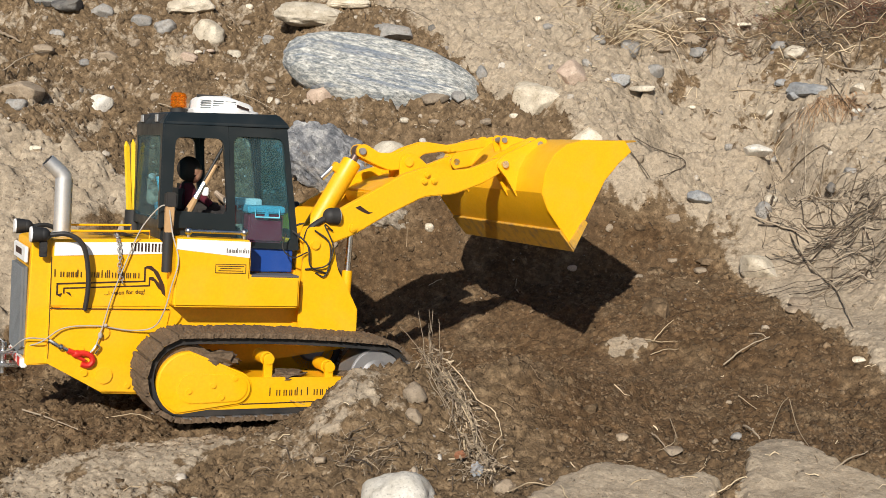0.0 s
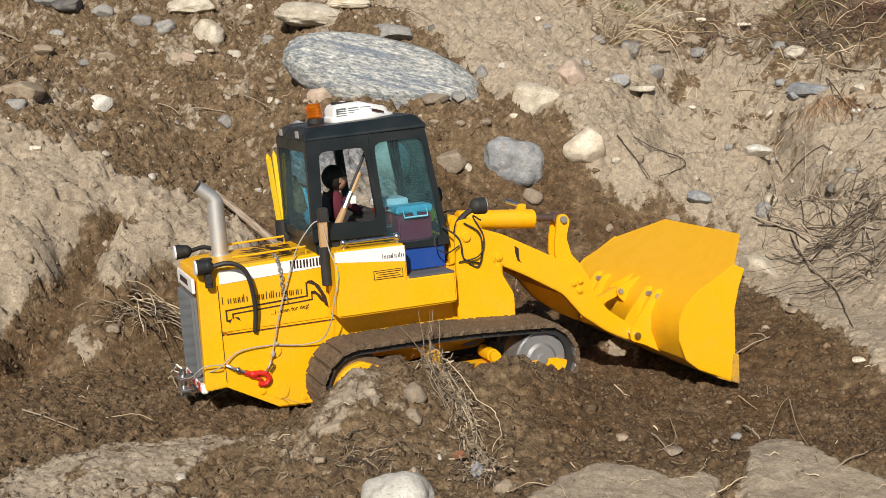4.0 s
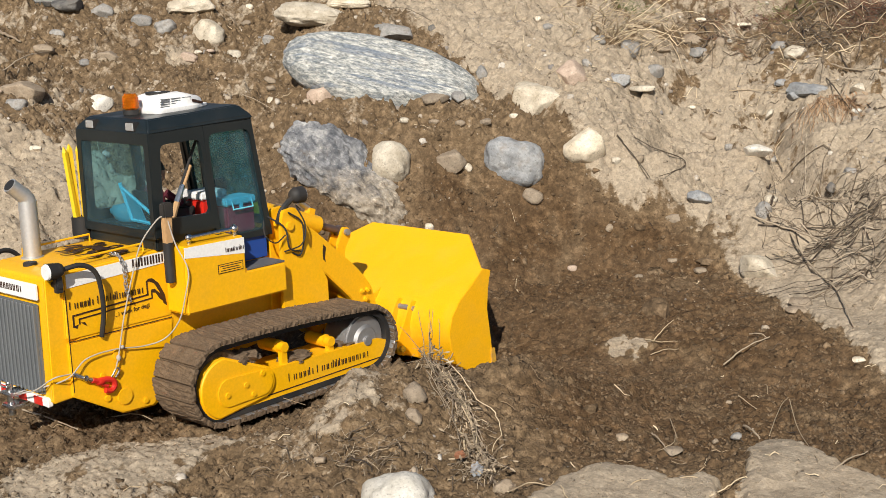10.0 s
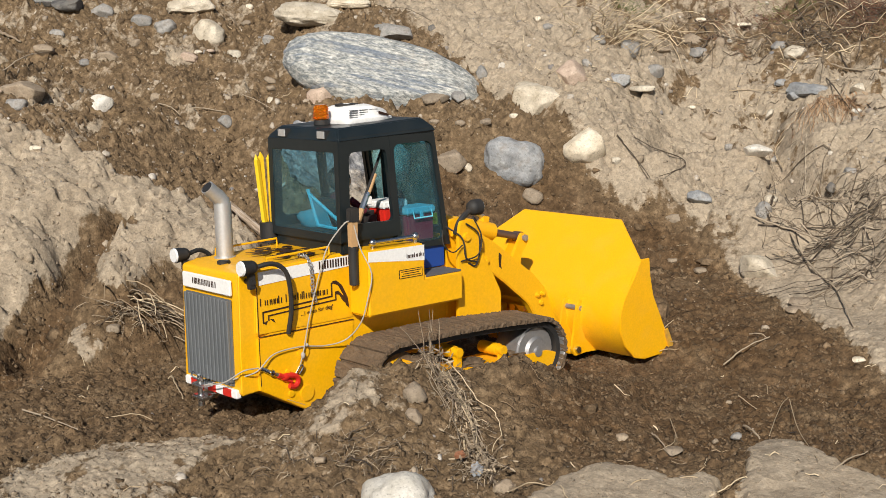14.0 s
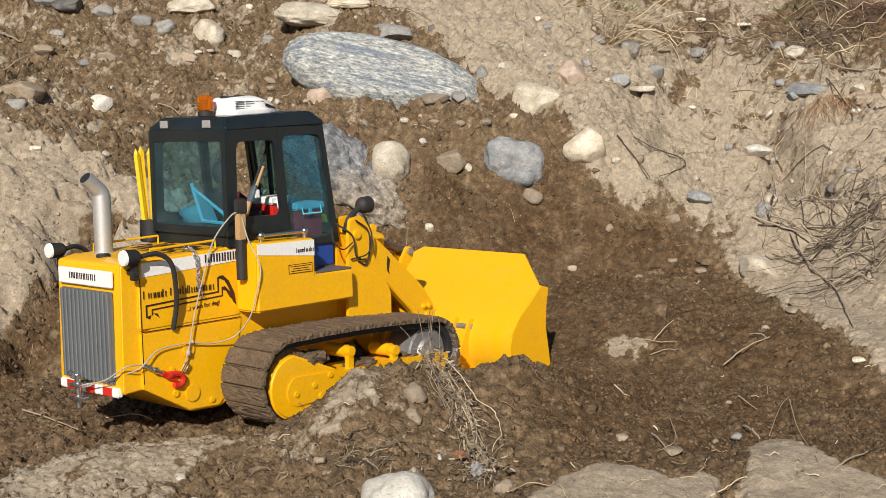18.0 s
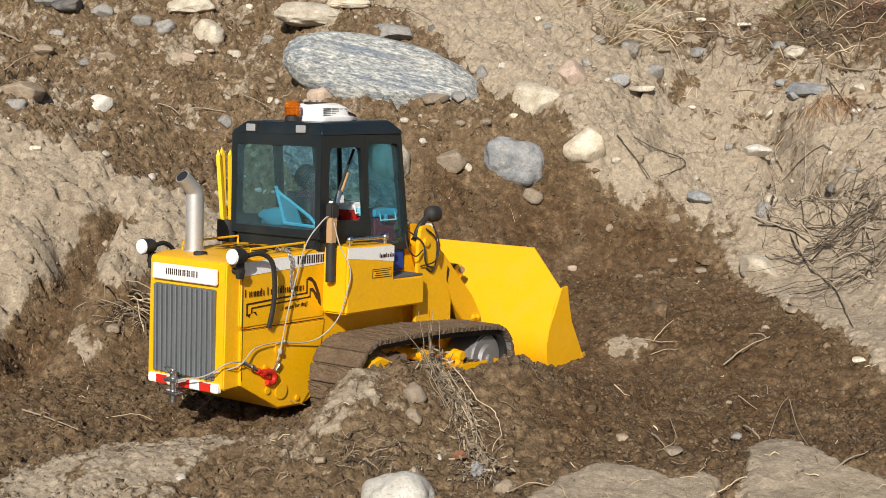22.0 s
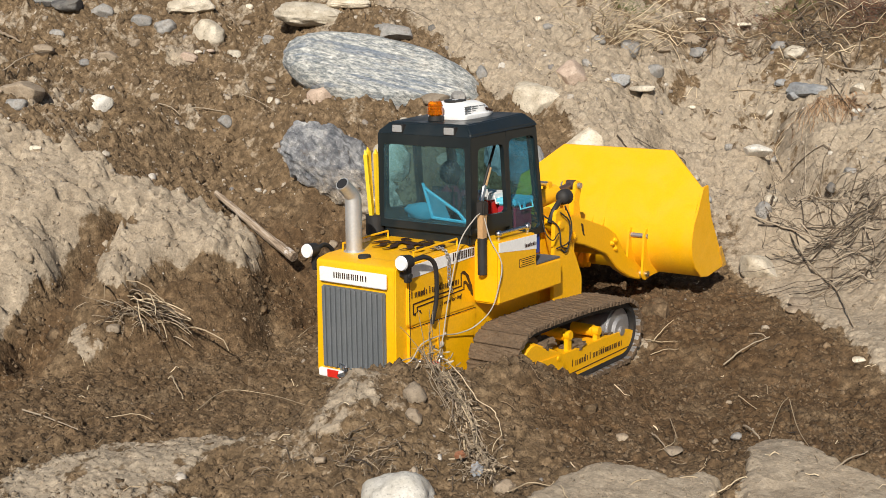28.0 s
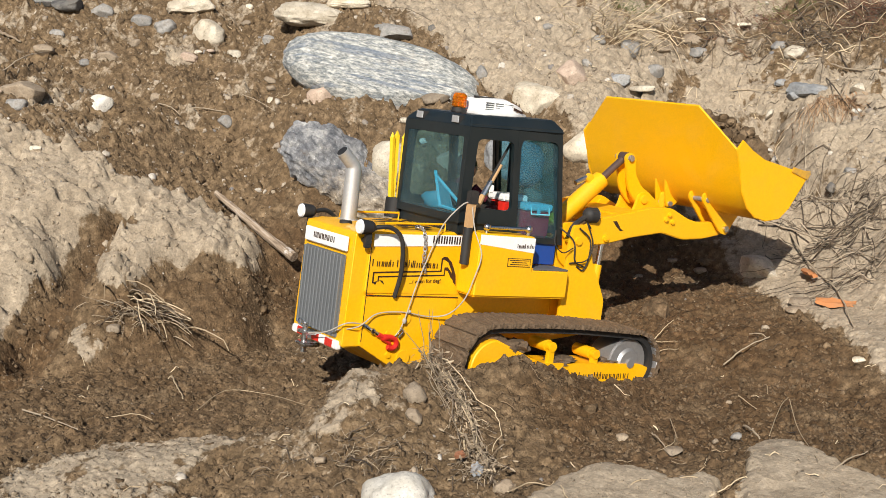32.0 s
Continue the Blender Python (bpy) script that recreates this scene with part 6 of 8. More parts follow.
def roots(mat, area, n, length, heading, r, label, seed, wild=0.35, hug=0.008):
    """Tangled roots that run over the ground within an ellipse."""
    rnd = random.Random(seed)
    bm = bmesh.new()
    for _ in range(n):
        q, w = rnd.uniform(0, 2 * math.pi), math.sqrt(rnd.random())
        x, y = area[0] + area[2] * w * math.cos(q), area[1] + area[3] * w * math.sin(q)
        a = radians(heading + rnd.gauss(0, 32) + rnd.choice((0, 180)))
        L, h, hv = length * rnd.uniform(0.3, 1.3), rnd.uniform(0, hug), rnd.gauss(0, 0.15)
        pts, m = [], 10
        for k in range(m):
            pts.append((x, y, level(x, y) + 0.001 + h))
            st = L / m
            x += st * math.cos(a)
            y += st * math.sin(a)
            h = min(max(h + hv * st + rnd.gauss(0, 0.0025), 0), 0.03)
            a += rnd.gauss(0, wild * 0.55) + (rnd.choice((-0.7, 0.7)) if rnd.random() < wild * 0.35 else 0)
        k = r * rnd.choice((0.2, 0.3, 0.35, 0.45, 0.6, 0.95))
        tube(pts, k, 5, k * 0.4, bm)
    return tagged(finish("roots", bm, mat, None, "", 0.9), label, "roots", kind="stuff")


stone(-0.134, 2.945, 0.440, 0.214, 0.090, -13, ST_BAND, 2, "big flat banded grey gneiss boulder lying on the bank", "boulder")
rock_slab()
stone(-0.107, 2.690, 0.283, 0.046, 0.044, 80, ST_PALE, 4, "pale rounded stone resting on the cut face", "stone")
stone(0.149, 2.734, 0.280, 0.066, 0.052, -15, ST_BLUE, 7, "grey stone half buried in soil", "stone")
stone(0.292, 2.738, 0.311, 0.041, 0.042, 65, ST_PALE, 14, "pale angular stone on the sand slope", "stone")
stone(0.205, 2.874, 0.391, 0.063, 0.042, -8, ST_PALE, 11, "pale angular block half buried in soil", "stone")
stone(0.280, 2.949, 0.447, 0.036, 0.034, 0, ST_PINK, 9, "pinkish rounded stone in pale sand", "stone")
stone(-0.262, 2.865, 0.400, 0.030, 0.025, 20, ST_PINK, 11, "pinkish stone in dark soil", "stone")
stone(-0.016, 2.850, 0.399, 0.031, 0.014, 5, ST_TAN, 12, "small tan flat stone under the boulder", "stone")
stone(-0.722, 2.824, 0.392, 0.027, 0.024, 10, ST_WHITE, 12, "pale rounded stone on dark soil", "stone")
stone(-0.771, 3.113, 0.474, 0.029, 0.016, 0, ST_TAN, 15, "flat tan stone on the bank", "stone")
stone(-0.890, 2.842, 0.413, 0.051, 0.026, 5, ST_TAN, 15, "broad dull stone in the bank", "stone")
stone(-0.880, 2.760, 0.392, 0.023, 0.015, 0, ST_GREY, 16, "small grey stone in the bank", "stone")
stone(-0.567, 3.280, 0.525, 0.038, 0.032, -30, ST_PALE, 19, "pale angular stone on the bank", "stone")
stone(-0.628, 3.398, 0.589, 0.068, 0.031, 0, ST_PALE, 18, "large pale stone at the top of the bank", "stone")
stone(-0.847, 3.367, 0.578, 0.028, 0.022, 0, ST_GREY, 20, "grey stone on the bank", "stone")
stone(-0.739, 3.319, 0.555, 0.028, 0.015, 0, ST_GREY, 21, "blue-grey stone on the bank", "stone")
stone(-0.681, 3.318, 0.540, 0.025, 0.018, 20, ST_GREY, 22, "blue-grey stone on the bank", "stone")
stone(-0.415, 3.210, 0.511, 0.016, 0.012, 0, ST_GREY, 21, "small greenish grey pebble on the bank", "stone")
stone(-0.503, 3.254, 0.473, 0.018, 0.014, 0, ST_PALE, 22, "small pale stone on the bank", "stone")
stone(-0.589, 3.129, 0.472, 0.021, 0.012, -20, ST_PINK, 23, "small pale stone on the bank", "stone")
stone(-0.301, 3.235, 0.570, 0.097, 0.030, -6, ST_PALE, 25, "flat pale slab at the top of the bank", "stone")
stone(-0.118, 3.097, 0.531, 0.049, 0.023, 0, ST_GREY, 26, "grey stone behind the boulder", "stone")
stone(-0.991, 3.409, 0.597, 0.050, 0.011, 0, ST_GREY, 27, "grey stone at the top of the bank", "stone")
stone(0.183, 2.697, 0.213, 0.017, 0.023, 60, ST_TAN, 28, "small tan stone in the cut face", "stone")
stone(0.015, 2.721, 0.283, 0.032, 0.027, 0, ST_TAN, 29, "brown stone in the cut face", "stone")
stone(0.049, 2.722, 0.267, 0.012, 0.010, 0, ST_PALE, 32, "small pale chip of stone", "stone")
stone(-0.464, 2.842, 0.351, 0.017, 0.016, 0, ST_GREY, 32, "small grey stone in the soil", "stone")
stone(-0.480, 2.837, 0.330, 0.007, 0.009, 0, ST_PALE, 33, "small white pebble in the soil", "stone")
stone(-0.027, 2.625, 0.159, 0.011, 0.010, 0, ST_PALE, 35, "small pale stone in the cut face", "stone")
stone(0.356, 2.729, 0.280, 0.012, 0.009, 0, ST_PALE, 35, "small white stone in sand", "stone")
stone(0.486, 3.077, 0.444, 0.023, 0.018, 0, ST_GREY, 35, "grey stone in sand", "stone")
stone(0.439, 3.158, 0.494, 0.029, 0.026, 0, ST_GREY, 36, "grey stone under dry grass", "stone")
stone(0.388, 2.978, 0.430, 0.029, 0.014, 0, ST_BLUE, 38, "blue-grey stone in sand", "stone")
stone(0.441, 2.961, 0.412, 0.029, 0.007, 0, ST_PALE, 38, "thin white flat stone", "stone")
stone(0.665, 2.800, 0.293, 0.032, 0.013, 0, ST_WHITE, 39, "white flat stone in the sand slope", "stone")
stone(0.605, 2.468, 0.102, 0.049, 0.026, -25, ST_PALE, 39, "broad sand-coloured stone at the slope's foot", "stone")
stone(0.815, 2.963, 0.408, 0.070, 0.017, -6, ST_BLUE, 42, "long blue-grey slab in the sand slope", "stone")
stone(0.817, 3.125, 0.485, 0.027, 0.018, 0, ST_PALE, 43, "pale angular stone among roots", "stone")
stone(0.729, 3.302, 0.544, 0.025, 0.006, 0, ST_PALE, 43, "thin white stone among roots", "stone")
stone(0.872, 2.824, 0.373, 0.014, 0.007, 0, ST_WHITE, 44, "small white stone in the soil", "stone")
stone(0.813, 2.636, 0.270, 0.016, 0.008, 0, ST_GREY, 46, "small grey stone in sand", "stone")
stone(0.770, 2.625, 0.239, 0.009, 0.012, 0, ST_DARK, 47, "dark grey stone in sand", "stone")
stone(0.636, 2.615, 0.195, 0.017, 0.020, 0, ST_GREY, 47, "grey stone among roots", "stone")
stone(0.657, 2.647, 0.213, 0.015, 0.010, 0, ST_PALE, 49, "small white stone among roots", "stone")
stone(0.250, 3.220, 0.541, 0.015, 0.009, 0, ST_GREY, 49, "small grey stone in sand", "stone")
stone(0.227, 3.237, 0.559, 0.009, 0.008, 0, ST_PALE, 50, "small white pebble in sand", "stone")
stone(0.470, 2.670, 0.171, 0.011, 0.022, 80, ST_TAN, 51, "tan stone at the soil edge", "stone")
stone(0.522, 2.690, 0.211, 0.025, 0.015, 0, ST_BLUE, 53, "blue-grey stone at the soil edge", "stone")
stone(-0.037, 1.678, 0.101, 0.014, 0.015, 40, ST_TAN, 52, "tan rounded stone on the spoil ridge", "stone")
stone(-0.037, 1.634, 0.085, 0.012, 0.010, -25, ST_TAN, 53, "tan stone on the spoil ridge", "stone")
stone(-0.052, 1.470, 0.034, 0.044, 0.040, 0, ST_WHITE, 55, "large pale rounded stone in front of the ridge", "stone")
stone(0.072, 1.517, 0.034, 0.014, 0.010, 0, ST_TAN, 56, "tan stone half sunk in soil", "stone")
stone(0.396, 1.727, 0.027, 0.009, 0.005, 0, ST_GREY, 56, "small grey stone in dark soil", "stone")
stone(-0.215, 2.575, 0.134, 0.010, 0.010, 0, ST_TAN, 57, "small tan stone in the cut face", "stone")
stone(0.336, 2.657, 0.153, 0.008, 0.010, 0, ST_TAN, 60, "small pale stone in dark soil", "stone")
stone(0.258, 2.610, 0.079, 0.010, 0.007, 0, ST_PINK, 61, "small pinkish stone in dark soil", "stone")
stone(0.457, 2.598, 0.096, 0.012, 0.007, 0, ST_TAN, 62, "small tan stone in dark soil", "stone")
stone(0.384, 2.567, 0.070, 0.009, 0.007, 0, ST_TAN, 63, "small tan stone in dark soil", "stone")
stone(-0.554, 2.179, 0.063, 0.012, 0.008, 0, ST_TAN, 64, "small tan stone below the mound", "stone")
stone(-0.771, 2.517, 0.329, 0.013, 0.006, 0, ST_PALE, 65, "small pale stone on the pale mound", "stone")
stone(-0.633, 2.951, 0.393, 0.012, 0.011, 0, ST_TAN, 65, "small tan stone on the bank", "stone")
stone(0.085, 2.961, 0.445, 0.015, 0.019, 0, ST_GREY, 66, "grey stone beside the boulder", "stone")
stone(0.620, 2.274, 0.073, 0.020, 0.006, 0, ST_TAN, 67, "thin pale stone at the slope's foot", "stone")
stone(0.384, 2.321, 0.054, 0.029, 0.032, 30, CLOD_DARK, 71, "large crumbling clod of dark soil", "soil clod")
stone(0.300, 2.236, 0.022, 0.018, 0.012, 0, CLOD_PALE, 72, "crumbled pale clod of dry sand", "sand clod")
stone(0.338, 2.215, 0.026, 0.013, 0.010, 20, CLOD_PALE, 75, "small pale clod of dry sand", "sand clod")
stone(0.239, 1.709, 0.030, 0.010, 0.007, 0, ST_TAN, 71, "small tan stone in dark soil", "stone")
stone(0.299, 1.663, 0.029, 0.015, 0.005, 0, ST_TAN, 71, "flat tan stone in dark soil", "stone")
stone(-0.185, 3.065, 0.509, 0.006, 0.006, 0, ST_PALE, 72, "small pale pebble in the soil", "stone")
stone(-0.080, 2.750, 0.361, 0.010, 0.006, 0, ST_PALE, 73, "small white pebble in the soil", "stone")
stone(0.583, 2.920, 0.312, 0.016, 0.009, 0, ST_TAN, 75, "tan stone in sand", "stone")
stone(0.361, 3.132, 0.513, 0.017, 0.012, 0, ST_GREY, 76, "grey stone in sand", "stone")
stone(0.616, 3.224, 0.483, 0.027, 0.015, 0, ST_GREY, 77, "dull grey stone among roots", "stone")
stone(0.890, 2.874, 0.419, 0.018, 0.011, 0, ST_PALE, 78, "pale stone in the sand slope", "stone")
stone(-0.821, 3.087, 0.463, 0.013, 0.009, 0, ST_GREY, 79, "small grey stone in the soil", "stone")
stone(-0.917, 3.209, 0.524, 0.020, 0.013, 0, ST_GREY, 80, "dull grey stone on the bank", "stone")
stone(-0.729, 3.205, 0.504, 0.016, 0.011, 0, ST_TAN, 81, "small tan stone on the bank", "stone")
stone(-0.316, 3.090, 0.482, 0.014, 0.010, 0, ST_TAN, 82, "small tan stone on the bank", "stone")
stone(-0.380, 2.968, 0.413, 0.011, 0.007, 0, ST_TAN, 83, "small tan stone on the bank", "stone")
stone(0.089, 2.773, 0.356, 0.012, 0.008, 0, ST_TAN, 84, "small tan stone on the bank", "stone")
stone(0.149, 2.797, 0.366, 0.011, 0.006, 0, ST_PALE, 85, "small pale stone on the bank", "stone")
stone(0.323, 3.028, 0.463, 0.013, 0.013, 0, ST_GREY, 87, "dark banded pebble in pale sand", "stone")
stone(-0.491, 3.432, 0.586, 0.011, 0.009, 0, ST_PALE, 88, "small pale stone at the top of the bank", "stone")
stone(-0.491, 3.375, 0.547, 0.013, 0.008, 0, ST_TAN, 89, "small tan stone on the bank", "stone")
stone(-0.386, 2.997, 0.427, 0.015, 0.009, -30, ST_TAN, 90, "small tan stone on the bank", "stone")
stone(-0.507, 3.103, 0.434, 0.018, 0.007, 0, ST_TAN, 91, "flat tan stone on the bank", "stone")
stone(-0.571, 3.142, 0.484, 0.011, 0.007, 0, ST_PALE, 92, "small pale stone on the bank", "stone")
stone(-0.544, 3.152, 0.486, 0.011, 0.005, 0, ST_PINK, 93, "small pinkish chip on the bank", "stone")
stone(-0.373, 2.908, 0.389, 0.009, 0.010, 0, ST_PALE, 94, "small pale stone on the bank", "stone")
stone(0.034, 2.871, 0.399, 0.017, 0.013, 0, ST_GREY, 95, "grey stone under the boulder", "stone")
stone(-0.019, 2.805, 0.353, 0.012, 0.006, 0, ST_TAN, 96, "small pale stone in dark soil", "stone")
stone(0.036, 2.762, 0.354, 0.011, 0.007, 0, ST_TAN, 97, "small pale stone in dark soil", "stone")
stone(-0.025, 3.137, 0.539, 0.010, 0.012, 0, ST_DARK, 98, "small dark stone behind the boulder", "stone")
stone(0.603, 3.268, 0.506, 0.029, 0.020, 0, ST_TAN, 99, "broad sand-coloured stone at the top of the slope", "stone")
stone(0.660, 3.214, 0.505, 0.012, 0.013, 0, ST_TAN, 100, "sand-coloured stone at the top of the slope", "stone")
stone(0.514, 3.181, 0.488, 0.024, 0.009, 0, ST_TAN, 101, "flat sand-coloured stone on the slope", "stone")
stone(0.786, 3.153, 0.499, 0.021, 0.012, 0, ST_GREY, 102, "dull grey stone among roots", "stone")
stone(0.634, 3.335, 0.555, 0.014, 0.006, 0, ST_PALE, 103, "thin white stone among roots", "stone")
stone(0.764, 3.039, 0.420, 0.015, 0.009, 0, ST_BLUE, 104, "pale blue-grey stone on the sand slope", "stone")
stone(0.779, 2.964, 0.397, 0.020, 0.010, 0, ST_BLUE, 105, "pale grey stone on the sand slope", "stone")
stone(0.890, 2.849, 0.396, 0.019, 0.011, 0, ST_TAN, 106, "tan stone in the sand slope", "stone")
stone(0.554, 2.979, 0.369, 0.011, 0.005, 0, ST_PALE, 107, "thin pale chip in sand", "stone")
stone(0.726, 2.974, 0.355, 0.014, 0.006, 55, ST_PALE, 108, "pale sliver of stone beside the crevice", "stone")
stone(0.623, 2.902, 0.289, 0.010, 0.008, 0, ST_GREY, 109, "small blue-grey pebble in sand", "stone")
stone(0.630, 2.300, 0.080, 0.023, 0.010, 0, ST_TAN, 110, "tan stone at the slope's foot", "stone")
stone(0.653, 2.028, 0.050, 0.011, 0.005, 0, ST_PALE, 111, "small pale stone at the sand's edge", "stone")
stone(0.503, 2.553, 0.086, 0.014, 0.006, 0, ST_TAN, 112, "flat pale stone in dark soil", "stone")
stone(0.516, 2.566, 0.101, 0.019, 0.010, 0, CLOD_DARK, 113, "dark clod at the soil edge", "soil clod")
stone(0.364, 1.708, 0.026, 0.005, 0.004, 0, ST_TAN, 114, "small tan stone in dark soil", "stone")
stone(0.427, 1.919, 0.015, 0.005, 0.003, 0, ST_TAN, 115, "small pale pebble in dark soil", "stone")
stone(-0.923, 3.339, 0.592, 0.042, 0.018, 0, ST_DARK, 116, "dark grey stone at the top of the bank", "stone")
stone(-0.930, 3.133, 0.490, 0.030, 0.014, 0, ST_TAN, 117, "flaking tan stone on the bank", "stone")
stone(-0.228, 3.241, 0.595, 0.054, 0.012, 0, ST_PALE, 118, "pale slab at the top of the bank", "stone")
stone(-0.149, 1.538, 0.060, 0.008, 0.005, 0, ST_TAN, 119, "small tan stone at the ridge's foot", "stone")
stone(0.074, 1.763, 0.081, 0.005, 0.003, 0, ST_TAN, 120, "small tan stone on the spoil ridge", "stone")
strand("twig", [(-0.615, 1.877, 0.016), (-0.557, 1.816, 0.023), (-0.493, 1.724, 0.037)], 0.0014, TWIG, "pale dry twig lying on the trench floor", "twig")
strand("straw", [(-0.357, 1.862, 0.021), (-0.331, 1.959, 0.021), (-0.268, 1.938, 0.022), (-0.184, 1.711, 0.076)], 0.0007, STRAW, "long bent dry straw on dark soil", "straw")
strand("twig", [(0.452, 2.076, 0.029), (0.493, 2.108, 0.049), (0.536, 2.128, 0.062)], 0.0014, TWIG, "pale forked twig on dark soil", "twig")
strand("twig", [(0.508, 2.150, 0.061), (0.523, 2.132, 0.066), (0.532, 2.124, 0.060)], 0.0010, TWIG, "short pale twig on dark soil", "twig")
strand("straw", [(0.358, 2.204, 0.035), (0.379, 2.221, 0.054), (0.398, 2.236, 0.064)], 0.0011, STRAW, "short dry straw standing out of the soil", "straw")
strand("straw", [(0.345, 2.217, 0.035), (0.371, 2.197, 0.035), (0.395, 2.184, 0.040)], 0.0009, STRAW, "short dry straw on dark soil", "straw")
strand("straw", [(-0.431, 2.049, 0.017), (-0.407, 1.974, 0.022), (-0.389, 1.924, 0.019)], 0.0014, STRAW, "short broken reed on dark soil", "straw")
strand("straw", [(0.427, 1.671, 0.046), (0.480, 1.830, 0.033), (0.506, 1.885, 0.033)], 0.0007, STRAW, "thin bent straw sticking up", "straw")
strand("straw", [(0.505, 1.872, 0.033), (0.477, 1.720, 0.040), (0.453, 1.539, 0.061)], 0.0008, STRAW, "thin bent straw leaning on the sand", "straw")
strand("twig", [(0.449, 1.504, 0.050), (0.490, 1.546, 0.057), (0.527, 1.582, 0.056)], 0.0012, TWIG, "pale crooked twig on sand", "twig")
strand("straw", [(0.211, 1.473, 0.042), (0.227, 1.489, 0.052), (0.254, 1.497, 0.050)], 0.0009, STRAW, "thin straw on pale sand", "straw")
strand("straw", [(0.076, 1.474, 0.044), (0.102, 1.511, 0.041), (0.128, 1.503, 0.041)], 0.0010, STRAW, "thin straw on pale sand", "straw")
strand("straw", [(0.077, 1.720, 0.078), (0.086, 1.716, 0.076), (0.097, 1.707, 0.070)], 0.0008, STRAW, "short straw on dark soil", "straw")
strand("straw", [(-0.619, 2.909, 0.382), (-0.589, 2.880, 0.379), (-0.562, 2.849, 0.366)], 0.0014, TWIG, "short twig on the bank", "twig")
strand("straw", [(-0.536, 2.867, 0.378), (-0.493, 2.849, 0.375), (-0.462, 2.842, 0.370)], 0.0012, TWIG, "short twig on the bank", "twig")
strand("straw", [(-0.428, 2.862, 0.405), (-0.398, 2.865, 0.393), (-0.356, 2.837, 0.373)], 0.0010, TWIG, "thin twig on the bank", "twig")
strand("twig", [(-0.963, 2.941, 0.451), (-0.933, 3.007, 0.479), (-0.910, 3.150, 0.487)], 0.0017, TWIG, "old branch lying on the bank", "twig")
strand("twig", [(-1.042, 3.181, 0.530), (-1.021, 3.183, 0.520), (-0.991, 3.172, 0.507)], 0.0037, TWIG, "thick bleached stick end on the bank", "stick")
strand("twig", [(0.359, 2.747, 0.332), (0.382, 2.740, 0.301), (0.411, 2.710, 0.264), (0.422, 2.700, 0.247)], 0.0014, ROOT, "dark root running down the sand", "root")
strand("twig", [(0.394, 2.761, 0.325), (0.439, 2.748, 0.302), (0.498, 2.775, 0.279), (0.499, 2.758, 0.263), (0.440, 2.704, 0.250)], 0.0013, ROOT, "dark hooked root on the sand", "root")
strand("twig", [(0.651, 3.053, 0.401), (0.703, 3.053, 0.402), (0.761, 2.976, 0.405)], 0.0010, STRAW, "thin straw on the sand slope", "straw")
strand("twig", [(0.313, 1.720, 0.031), (0.301, 1.671, 0.036), (0.280, 1.656, 0.031)], 0.0007, STRAW, "thin straw on dark soil", "straw")
strand("straw", [(-0.483, 1.838, 0.016), (-0.436, 1.815, 0.030), (-0.405, 1.783, 0.032)], 0.0009, STRAW, "flattened straw on the trench floor", "straw")
strand("straw", [(-0.258, 2.322, 0.012), (-0.247, 2.364, 0.015), (-0.242, 2.433, 0.005)], 0.0010, STRAW, "short straw on dark soil", "straw")
strand("straw", [(0.349, 2.175, 0.018), (0.372, 2.173, 0.028), (0.393, 2.157, 0.033)], 0.0009, STRAW, "short dry straw on dark soil", "straw")
strand("straw", [(0.498, 2.008, 0.015), (0.499, 1.982, 0.022), (0.491, 1.946, 0.020)], 0.0007, STRAW, "short curled straw on dark soil", "straw")
strand("straw", [(0.443, 1.925, 0.023), (0.449, 1.899, 0.022), (0.456, 1.867, 0.021)], 0.0010, STRAW, "short thick straw on dark soil", "straw")
strand("straw", [(0.316, 1.782, 0.033), (0.311, 1.729, 0.039), (0.308, 1.683, 0.040)], 0.0008, STRAW, "thin straw on dark soil", "straw")
strand("twig", [(0.279, 1.704, 0.038), (0.285, 1.680, 0.038), (0.290, 1.655, 0.035)], 0.0011, TWIG, "short brown twig on dark soil", "twig")
strand("straw", [(0.272, 1.499, 0.049), (0.293, 1.504, 0.052), (0.314, 1.501, 0.047)], 0.0009, STRAW, "flattened straw on pale sand", "straw")
strand("twig", [(0.417, 1.776, 0.025), (0.421, 1.739, 0.030), (0.426, 1.715, 0.028)], 0.0019, TWIG, "flat chip of bleached wood", "wood chip")
strand("twig", [(0.308, 1.462, 0.044), (0.332, 1.481, 0.048), (0.360, 1.509, 0.050), (0.361, 1.473, 0.041)], 0.0010, STRAW, "bent dry stem at the sand edge", "straw")
strand("twig", [(0.671, 2.541, 0.161), (0.681, 2.440, 0.123), (0.694, 2.297, 0.101), (0.678, 2.143, 0.075)], 0.0022, TWIG, "long pale root down the slope", "root")
strand("twig", [(0.609, 2.598, 0.185), (0.673, 2.541, 0.168), (0.731, 2.437, 0.156), (0.777, 2.302, 0.156)], 0.0021, TWIG, "long bleached root across the slope", "root")
strand("twig", [(0.617, 2.583, 0.171), (0.716, 2.539, 0.172), (0.800, 2.397, 0.197)], 0.0015, ROOT, "long dark root across the slope", "root")
strand("twig", [(0.844, 2.956, 0.435), (0.844, 2.876, 0.413), (0.862, 2.835, 0.377)], 0.0017, ROOT, "dark root across the grey slab", "root")
strand("twig", [(0.874, 3.032, 0.462), (0.908, 2.974, 0.452), (0.958, 2.936, 0.458)], 0.0019, TWIG, "pale root at the top of the slope", "root")
strand("twig", [(0.859, 3.319, 0.595), (0.861, 3.189, 0.543), (0.881, 3.065, 0.502), (0.908, 3.020, 0.469)], 0.0015, ROOT, "dark root at the top of the slope", "root")
